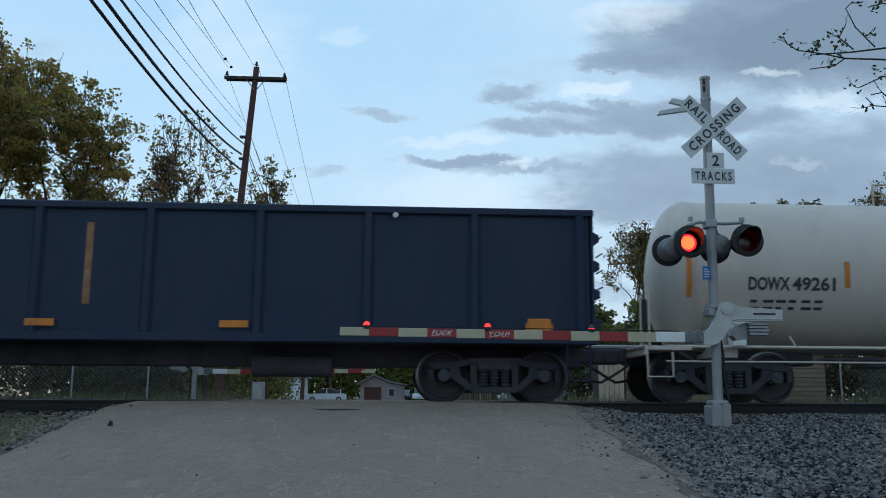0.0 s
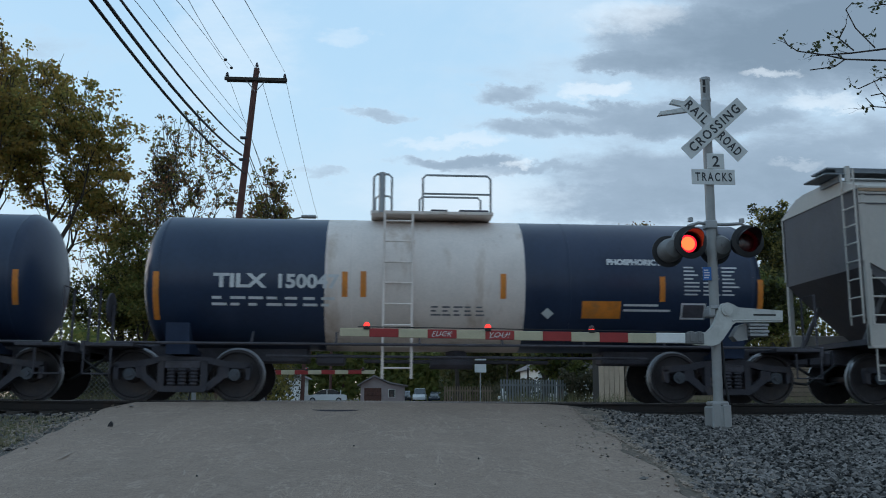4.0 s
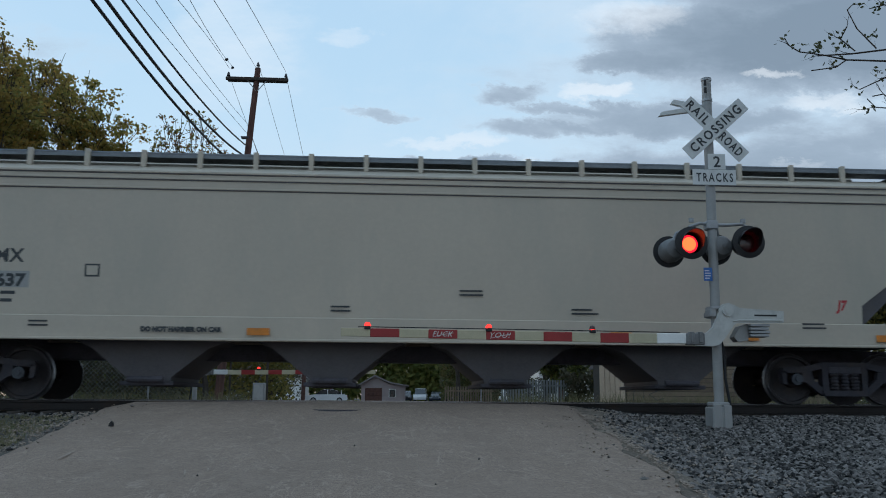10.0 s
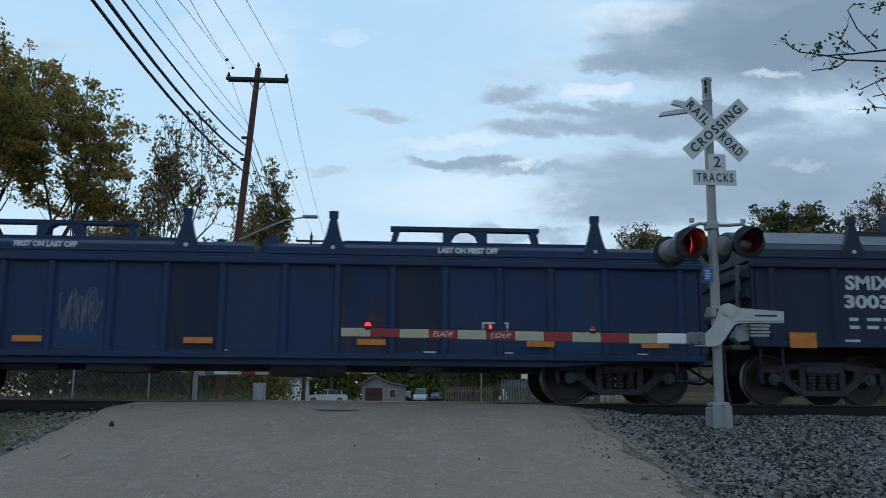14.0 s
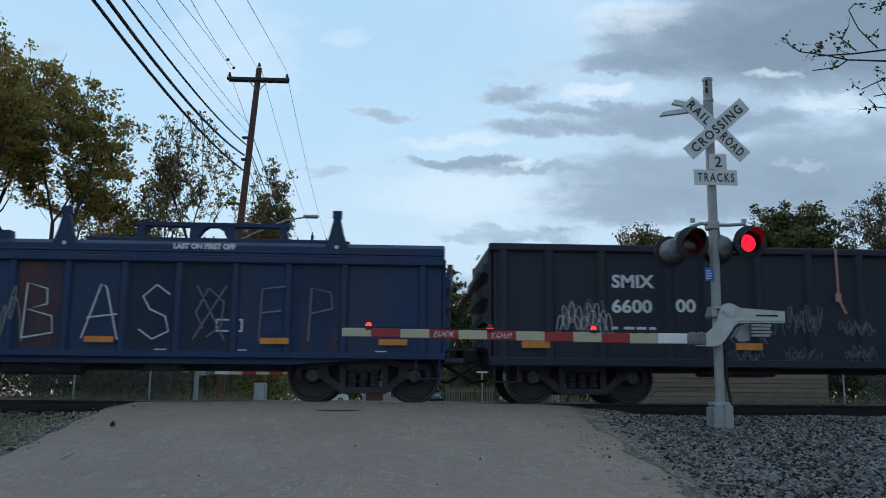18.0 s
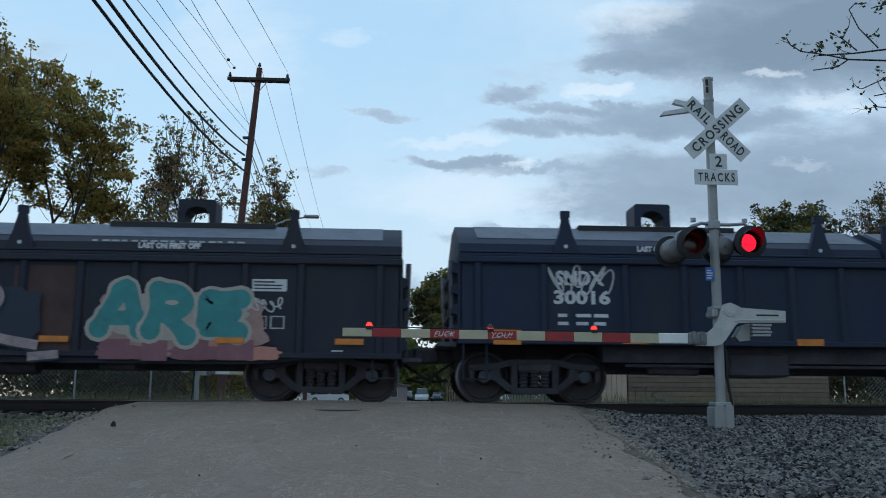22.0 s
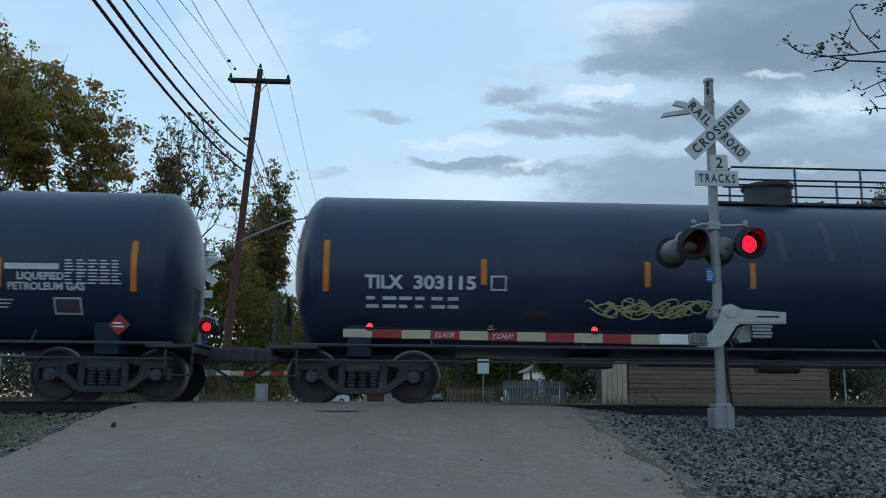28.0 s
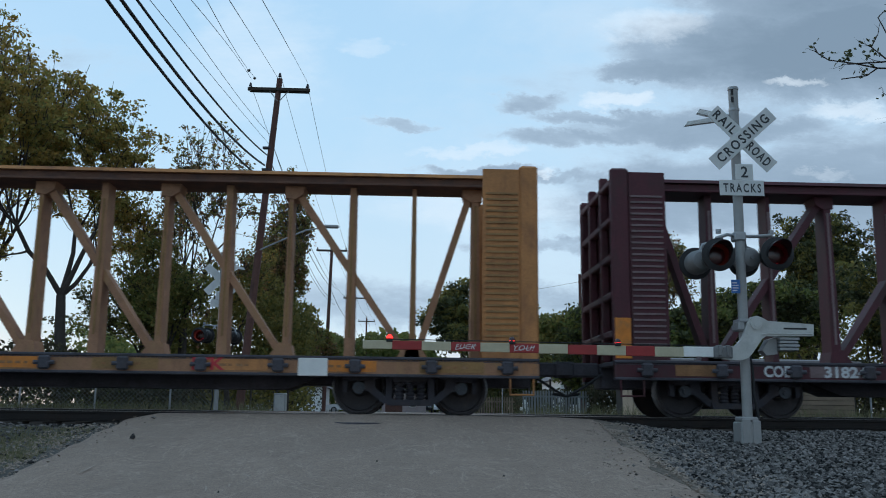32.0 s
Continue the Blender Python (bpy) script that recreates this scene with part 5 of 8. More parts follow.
def vehicle(name, x, y, rz, paint, label, kind="car"):
    t = thing(name, label, "car", pose(x, y, bank(y) + .09, 0, 0, rz), group="parked cars")
    if kind == "car":
        body = [(-2.2, .32), (2.2, .32), (2.27, .55), (2.15, .80), (1.2, .92), (-1.9, .95), (-2.22, .85), (-2.25, .5)]
        cab = [(-1.95, .93), (1.25, .91), (.75, 1.22), (.35, 1.40), (-.15, 1.46), (-.7, 1.44), (-1.3, 1.26)]
    else:
        body = [(-2.5, .4), (2.5, .4), (2.55, .7), (2.4, 1.05), (1.4, 1.15), (-2.5, 1.15)]
        cab = [(-2.4, 1.14), (1.5, 1.14), (.8, 1.85), (.3, 1.9), (-1.6, 1.92), (-2.0, 1.92), (-2.3, 1.85)]
    part("body", Geo().prism(body, "y", -.86, .86), paint, t)
    c = part("cabin", Geo().prism(cab, "y", -.72, .72), WINDOW, t, "dark glass")
    zt = cab[4][1] - .04
    part("roof_panel", Geo().prism([(cab[i][0], cab[i][1] - .05) for i in (6, 5, 4, 3, 2)] + [(cab[i][0], cab[i][1] + .02) for i in (2, 3, 4, 5, 6)], "y", -.7, .7), paint, t)
    for px in (-.15, cab[0][0] + .35):
        part("pillar", Geo().prism([(px - .05, cab[0][1]), (px + .05, cab[0][1]), (px + .03, zt), (px - .03, zt)], "y", -.74, .74), paint, t)
    for wx in (-1.4, 1.35):
        for wy in (-.8, .8):
            wl = part("wheel", Geo().cyl((wx, wy - .1, .31), (wx, wy + .1, .31), .31, 18), TYRE, t, "black tyre")
            part("rim", Geo().cyl((wx, wy - .105 * (1 if wy < 0 else -1), .31), (wx, wy - .11 * (1 if wy < 0 else -1), .31), .19, 12), GALV, wl)
    for wy in (-.6, .6):
        part("headlight", Geo().box(2.2, wy - .18, .62, 2.28, wy + .18, .76, .02), GALV, t)
        part("tail_light", Geo().box(-2.27, wy - .18, .7, -2.2, wy + .18, .85, .02), REDTAPE, t)
    return t


vehicle("car", -6.6, 95, 184, CAR_WHITE, "white sedan parked beside the street")
vehicle("car", 6.6, 119, 262, CAR_DARK, "dark car parked along the street")
vehicle("car", 8.6, 114, 275, CAR_DARK, "dark blue car parked along the street")
vehicle("van", 4.5, 122, 265, CAR_WHITE, "white van parked along the street", "van")
vehicle("car", 2.0, 106, 268, CAR_DARK, "grey car parked beside the pink house")
vehicle("car", 16.6, 62, 20, CAR_WHITE, "white car parked beside a white house")


def small_things():
    t = thing("road_sign", "small white sign on a thin post", "road sign", pose(4.45, 42, bank(42)))
    part("post", Geo().cyl((0, 0, 0), (0, 0, 2.4), .03, 8), GALV, t)
    part("plate", Geo().box(-.28, -.05, 1.75, .28, -.03, 2.45, .01), SIGN, t, "white sign plate")
    t = thing("fire_hydrant", "white fire hydrant beside the street", "hydrant", pose(5.8, 44, bank(44)))
    part("barrel", Geo().cyl((0, 0, 0), (0, 0, .85), .13, 12).cyl((0, 0, .2), (0, 0, .26), .2, 12).cyl((-.25, 0, .6), (.25, 0, .6), .08, 10), WHITE, t)
    part("bonnet", Geo().cyl((0, 0, .85), (0, 0, 1.05), .16, 12, .05), WHITE, t)
    for x, y, h in ((-4.9, 36, 2.2), (-7.8, 44, 2.4), (6.3, 46, 2.4), (7.4, 46, 2.2), (9.5, 52, 2.6)):
        t = tagged(part("post", Geo().cyl((x, y, bank(y) - .2), (x, y, bank(y) + h), .05, 8), BARK), "plain wooden post beside the street", "post", "posts")
    p = thing("utility_pole", "plain dark pole without crossarm behind the trees", "utility pole", pose(14.6, 74, bank(74)))
    part("pole", Geo().cyl((0, 0, 0), (0, 0, 12.2), .17, 10, .13), POLE_WOOD, p)
    wire((14.6, 74, 11.0), (3, 92, 11.6), .012, .3)
    wire((14.6, 74, 11.0), (34, 70, 6.5), .012, .6)
    # white relay box and steel barrier beside the far gate
    t = thing("relay_box", "small grey metal cabinet beside the far signal", "cabinet", pose(-4.4, 30.5, bank(30.5)))
    part("body", Geo().box(-.2, -.2, 0, .2, .2, .8, .02), ALU, t)
    part("door", Geo().box(-.16, -.215, .06, .16, -.2, .74, .01), CONCRETE, t)


small_things()


# ---- rolling stock ----
TRACK_Y = 16.45
SIDEFRAME = [(-1.16, .60), (-1.13, .38), (-.98, .33), (-.74, .36), (-.46, .19), (-.30, .16), (.30, .16), (.46, .19), (.74, .36), (.98, .33), (1.13, .38), (1.16, .60),
             (1.04, .66), (.72, .68), (.42, .76), (-.42, .76), (-.72, .68), (-1.04, .66)]


def gear_meshes():
    out = {}
    g = Geo()
    g.prism([(-.42, .76), (-.42, .68), (.42, .68), (.42, .76)], "y", -.09, .09)
    for s in (-1, 1):
        g.prism([(s * .38, .76), (s * .74, .69), (s * 1.14, .66), (s * 1.17, .58), (s * 1.06, .56), (s * .70, .58), (s * .38, .66)], "y", -.08, .08)
        g.prism([(s * .28, .19), (s * .46, .19), (s * .80, .46), (s * .74, .60), (s * .62, .59), (s * .60, .46)], "y", -.07, .07)
        g.prism([(s * .31, .17), (s * .42, .22), (s * .42, .72), (s * .31, .72)], "y", -.08, .08)
        g.prism([(s * .72, .60), (s * .70, .40), (s * .78, .40), (s * .80, .58)], "y", -.08, .08)
        g.prism([(s * 1.08, .60), (s * 1.08, .36), (s * 1.15, .38), (s * 1.17, .60)], "y", -.08, .08)
    g.prism([(-.44, .26), (-.40, .16), (.40, .16), (.44, .26)], "y", -.11, .11)
    out["side_frame"] = g.mesh("side_frame")
    g = Geo()
    g.lathe([(.26 + .03 * k, .085 if k % 2 else .062) for k in range(11)], 10)
    g.v = [(p[2], p[1] - .05, p[0]) for p in g.v]
    out["spring"] = g.mesh("spring")
    out["bolster_end"] = Geo().box(-.30, -.1, .56, .30, .1, .68, .01).mesh("bolster_end")
    g = Geo().box(-.28, -1.05, .50, .28, 1.05, .72, .03).cyl((0, 0, .7), (0, 0, .84), .3, 16)
    g.box(-.9, -.05, .38, .9, .05, .44, .01)
    out["bolster"] = g.mesh("bolster")
    g = Geo()
    for s in (-1, 1):
        prof = [(.675, .13), (.69, .30), (.705, .40), (.690, .485), (.715, .485), (.730, .457), (.815, .452), (.822, .445), (.822, .40), (.79, .385), (.765, .30), (.785, .15), (.83, .12), (.84, .09)]
        vs, n = [], 32
        for y, r in prof:
            for i in range(n):
                t = 2 * math.pi * i / n
                vs.append((r * math.sin(t), s * y, r * math.cos(t)))
        fs = [(k * n + i, k * n + (i + 1) % n, (k + 1) * n + (i + 1) % n, (k + 1) * n + i)[::-s] for k in range(len(prof) - 1) for i in range(n)]
        g.add(vs, fs)
        g.cyl((0, s * .84, 0), (0, s * 1.06, 0), .085, 12)
        for i in range(3):
            t = 2 * math.pi * i / 3
            g.cyl((.05 * math.sin(t), s * 1.06, .05 * math.cos(t)), (.05 * math.sin(t), s * 1.085, .05 * math.cos(t)), .018, 6)
    g.cyl((0, -.7, 0), (0, .7, 0), .075, 12)
    out["wheelset"] = g.mesh("wheelset")
    g = Geo()
    g.box(-.09, -.12, -.02, .09, .12, .20, .03)
    out["journal"] = g.mesh("journal")
    for k, m in (("side_frame", GEAR_WORN), ("spring", GEAR_WORN), ("bolster_end", UNDER), ("bolster", UNDER), ("wheelset", WHEEL), ("journal", GEAR_WORN)):
        out[k].materials.append(m)
    g = Geo()
    g.cyl((0, -1.05, 0), (0, -1.09, 0), .105, 16).cyl((0, -1.09, 0), (0, -1.12, 0), .05, 12)
    out["bearing_cap"] = g.mesh("bearing_cap")
    out["bearing_cap"].materials.append(CAP)
    me = out["wheelset"]
    me.materials.append(TREAD)
    for p in me.polygons:
        r = math.hypot(p.center.x, p.center.z)
        if r > .44 and .70 < abs(p.center.y) < .82:
            p.material_index = 1
    return out


CAP = mat("bearing_cap", (.065, .075, .09), .5, .3, var=.25, size=.2, dirt=(.06, .055, .055))
GEAR = gear_meshes()
WHEELS = []     # (wheelset, its place on the truck, index of its car)
CARS = []       # (car, place along the train)


def truck(car, x, idx):
    t = part("truck", GEAR["bolster"], UNDER, car, "dark cast steel truck", m=pose(x, 0, 0))
    for s in (-1, 1):
        part("side_frame", GEAR["side_frame"], GEAR_WORN, t, m=pose(0, s * 1.0, 0))
        part("bolster_end", GEAR["bolster_end"], UNDER, t, m=pose(0, s * 1.0, 0))
        for q in (-.19, 0, .19):
            part("spring", GEAR["spring"], GEAR_WORN, t, m=pose(q, s * 1.0, 0))
    for s in (-1, 1):
        w = part("wheelset", GEAR["wheelset"], WHEEL, t, m=pose(s * .889, 0, .457))
        WHEELS.append((w, s * .889, idx))
        for q in (0, 180):
            part("bearing_cap", GEAR["bearing_cap"], CAP, t, "steel bearing cap", m=pose(s * .889, 0, .457, 0, 0, q))
    return t


def coupler(car, x, s):
    g = Geo().box(x, -.16, .72, x + s * .5, .16, .98, .03)
    g.box(x + s * .45, -.20, .70, x + s * .78, .12, 1.0, .05).box(x + s * .70, .02, .72, x + s * .90, .2, .98, .05)
    part("coupler", g, UNDER, car, "dark knuckle coupler")
    part("air_hose", Geo().tube([(x, -.35, .75), (x + s * .3, -.4, .55), (x + s * .62, -.36, .36), (x + s * .9, -.3, .40)], .028, 6), BLACK, car, "black rubber air hose")


def ladder(car, x0, x1, y, z0, z1, material, n, r=.017, name="ladder"):
    g = Geo()
    for x in (x0, x1):
        g.box(x - .022, y - .012, z0, x + .022, y + .012, z1, .004)
    for i in range(n):
        z = z0 + (z1 - z0) * (i + .5) / n
        g.cyl((x0, y, z), (x1, y, z), r, 6)
    return part(name, g, material, car, "steel ladder")


def begin(name, label, u0, u1, group):
    """A car between two places along the train. Returns the car, half its length and its index."""
    c = thing(name, label, "freight car", pose((u0 + u1) / 2, TRACK_Y, 0), group)
    CARS.append((c, (u0 + u1) / 2))
    return c, (u1 - u0) / 2, len(CARS) - 1


def tag(car, body, x, z, high, wide, material, face, fat=.009, bend=None, gap=1.0, shear=0.0, name="lettering", label=""):
    return lettering(name, body, x, z, high, material, car, face, wide, fat, shear, gap, label, bend=bend)


def one_letter(name, ch, cx, cz, wide, high, turn, fat, material, car, y, label=""):
    """A single sprayed letter, turned a little, on a side that faces -y."""
    vs, fs = letters(ch, 1.0, fat, 0.0, 1.0)
    if not len(vs):
        return
    v = vs[:, :2] - (vs[:, :2].min(0) + vs[:, :2].max(0)) / 2
    v = v / np.maximum(v.max(0) - v.min(0), .01) * (wide, high)
    c, s = math.cos(turn), math.sin(turn)
    g = Geo()
    g.add([(cx + a * c - b * s, y, cz + a * s + b * c) for a, b in v], fs)
    return part(name, g, material, car, label, smooth=0)


FAT = {"E": [[(.92, .90), (.5, .86), (.16, .9), (.13, .5), (.16, .10), (.5, .12), (.92, .06)], [(.18, .5), (.75, .53)]],
       "N": [[(.10, .04), (.14, .5), (.12, .94)], [(.14, .88), (.5, .5), (.86, .12)], [(.88, .04), (.86, .5), (.92, .97)]],
       "M": [[(.06, .04), (.14, .5), (.20, .92)], [(.20, .90), (.36, .6), (.5, .34)], [(.5, .34), (.66, .62), (.80, .92)], [(.82, .92), (.87, .5), (.95, .04)]],
       "A": [[(.06, .05), (.25, .5), (.46, .92)], [(.46, .94), (.62, 1.05), (.78, .5), (.94, .05)], [(.22, .34), (.5, .30), (.8, .36)]],
       "R": [[(.10, .04), (.16, .5), (.12, .95)], [(.14, .92), (.6, .96), (.84, .74), (.62, .5), (.22, .46)], [(.4, .45), (.66, .26), (.96, .03)]],
       "G": [[(.86, .84), (.5, .96), (.14, .72), (.10, .3), (.45, .05), (.84, .14), (.86, .45), (.55, .45)]],
       "I": [[(.5, .04), (.46, .5), (.52, .97)]], "!": [[(.62, 1.05), (.55, .8), (.48, .42)], [(.44, .10), (.46, .11), (.48, .12)]]}


def smooth_line(pts, n=5):
    """A curve through the points."""
    out = []
    for i in range(len(pts) - 1):
        p0, p1, p2, p3 = (Vector(pts[max(0, min(len(pts) - 1, i + k))]) for k in (-1, 0, 1, 2))
        for j in range(n):
            t = j / n
            out.append(((2 * p1 + (p2 - p0) * t + (2 * p0 - 5 * p1 + 4 * p2 - p3) * t * t + (3 * p1 - p0 - 3 * p2 + p3) * t ** 3) / 2)[:])
    return out + [tuple(pts[-1])]


def fat_letter(name, ch, cx, cz, wide, high, turn, r, material, car, y, label="", swell=.35):
    """A sprayed letter of broad strokes with round, swollen ends."""
    c, s = math.cos(turn), math.sin(turn)
    g = Geo()
    for k, st in enumerate(FAT[ch]):
        pts = []
        for a, b in smooth_line(st):
            a, b = (a - .5) * wide, (b - .5) * high
            pts.append((cx + a * c - b * s, cz + a * s + b * c))
        n = len(pts) - 1
        yy = y - .0004 * k
        for i, p in enumerate(pts):
            q0, q1 = pts[max(0, i - 1)], pts[min(n, i + 1)]
            dx, dz = q1[0] - q0[0], q1[1] - q0[1]
            l = max(.001, math.hypot(dx, dz))
            rr = r * (1 + swell * (2 * i / n - 1) ** 2)
            g.v += [(p[0] + dz / l * rr, yy, p[1] - dx / l * rr), (p[0] - dz / l * rr, yy, p[1] + dx / l * rr)]
            if i:
                m = len(g.v)
                g.f.append((m - 4, m - 2, m - 1, m - 3))
        for e in (0, n):
            m = len(g.v)
            rr = r * (1 + swell)
            g.v += [(pts[e][0] + rr * math.cos(t * .524), yy - .0001, pts[e][1] + rr * math.sin(t * .524)) for t in range(12)]
            g.f.append(tuple(range(m, m + 12)))
    return part(name, g, material, car, label, smooth=0)


def graffiti(car, body, x, z, high, wide, fill, edge, face, fat=.12, seed=0, shine=None, rim=.045, halo=None, lean=0.0):
    """Swollen sprayed letters that lean on one another: outline, fill and a few light strokes, letter by letter."""
    rng = random.Random(seed + len(body) * 7)
    n = len(body)
    for i, ch in enumerate(body):
        sw = wide / n
        cx = x - wide / 2 + sw * (i + .5) + rng.uniform(-.03, .03) * sw
        hh = high * rng.uniform(.80, .94)
        cz = z + high / 2 + rng.uniform(-.05, .05) * high
        w = sw * (.55 if ch in "!I" else .86) * rng.uniform(.95, 1.08)
        turn = lean + rng.uniform(-.07, .07)
        y = face - .003 - .0035 * (i % 2)
        if halo:
            fat_letter("graffiti_halo", ch, cx, cz, w, hh, turn, fat + rim * 2.0, halo, car, y + .0025)
        fat_letter("graffiti_outline", ch, cx, cz, w, hh, turn, fat + rim, edge, car, y - .001, "dark sprayed outline")
        fat_letter("graffiti", ch, cx, cz, w, hh, turn, fat, fill, car, y - .0026, "sprayed letter")
        if shine:
            fat_letter("graffiti_shine", ch, cx - fat * .35, cz + fat * .35, w, hh, turn, fat * .16, shine, car, y - .0044, swell=0)


def cloud_patch(name, x0, x1, z0, z1, material, car, y, seed=0):
    """A sprayed background with a lobed edge."""
    rng = random.Random(seed)
    cx, cz, rx, rz = (x0 + x1) / 2, (z0 + z1) / 2, (x1 - x0) / 2, (z1 - z0) / 2
    g = Geo()
    n = 48
    p = rng.uniform(0, 6)
    ring = []
    for i in range(n):
        t = 2 * math.pi * i / n
        k = 1 + .06 * math.sin(7 * t + p) + .04 * math.sin(11 * t)
        sq = 1 / max(abs(math.cos(t)), abs(math.sin(t))) ** .55
        ring.append((cx + rx * k * sq * .9 * math.cos(t), y, cz + rz * k * sq * .9 * math.sin(t)))
    g.add(ring, [tuple(range(n))])
    return part(name, g, material, car, "sprayed background", smooth=0)


STROKES = {"A": [[(0, 0), (.42, 1), (.55, .95), (.9, -.02)], [(.1, .38), (.85, .45)]], "M": [[(0, 0), (.15, 1), (.48, .35), (.78, .98), (.95, .02)]],
           "B": [[(.05, 0), (.1, 1), (.6, .9), (.62, .62), (.15, .52), (.75, .4), (.8, .1), (.05, 0)]], "S": [[(.8, .82), (.45, 1), (.12, .78), (.3, .55), (.7, .42), (.8, .15), (.4, 0), (.05, .18)]],
           "X": [[(.05, 0), (.85, 1)], [(.1, 1), (.85, 0)], [(.3, .2), (.1, .5), (.4, .95), (.8, .7), (.75, .25), (.4, .05)]], "E": [[(.7, 1), (.1, .95), (.05, 0), (.75, .05)], [(.08, .5), (.6, .55)]],
           "P": [[(.1, 0), (.15, .98), (.65, .9), (.7, .6), (.15, .5)]], "T": [[(0, .95), (.9, 1)], [(.45, .97), (.42, 0)]]}


def ribbon(pts, r, y):
    g = Geo()
    for i, p in enumerate(pts):
        a, b = pts[max(0, i - 1)], pts[min(len(pts) - 1, i + 1)]
        dx, dz = b[0] - a[0], b[1] - a[1]
        l = max(.001, math.hypot(dx, dz))
        g.v += [(p[0] + dz / l * r, y, p[1] - dx / l * r), (p[0] - dz / l * r, y, p[1] + dx / l * r)]
    g.f = [(2 * i, 2 * i + 2, 2 * i + 3, 2 * i + 1) for i in range(len(pts) - 1)]
    return g


def thin_letter(car, ch, x, z, w, h, material, y, r=.014):
    for st in STROKES[ch]:
        part("graffiti", ribbon([(x + a * w, z + b * h) for a, b in st], r, y), material, car, "thin sprayed stroke", smooth=0)


def scrawl(car, x, z, w, h, material, face, seed, n=9, r=.012, bend=None):
    """An unreadable sprayed tag: one looping line."""
    rng = random.Random(seed)
    g = Geo()
    k1, k2, k3 = rng.uniform(.28, .5) * n, rng.uniform(.35, .6) * n, rng.uniform(.1, .2) * n
    p1, p2, p3 = [rng.uniform(0, 6.28) for _ in range(3)]
    out = []
    for i in range(n * 5 + 1):
        t = i / (n * 5)
        out.append((x + w * (t + .09 * math.sin(6.28 * k1 * t + p1)), face - .004,
                    z + h * (.5 + .30 * math.sin(6.28 * k2 * t + p2) + .20 * math.sin(6.28 * k3 * t + p3))))
    if bend:
        out = [(p[0], face - math.sqrt(max(.01, bend[0] ** 2 - (p[2] - bend[1]) ** 2)) - .012, p[2]) for p in out]
    for i, p in enumerate(out):
        a, b = out[max(0, i - 1)], out[min(len(out) - 1, i + 1)]
        dx, dz = b[0] - a[0], b[2] - a[2]
        l = max(.001, math.hypot(dx, dz))
        nx, nz = -dz / l * r, dx / l * r
        g.v += [(p[0] - nx, p[1], p[2] - nz), (p[0] + nx, p[1], p[2] + nz)]
    g.f = [(2 * i, 2 * i + 2, 2 * i + 3, 2 * i + 1) for i in range(len(out) - 1)]
    return part("graffiti", g, material, car, "thin sprayed scrawl", smooth=0)


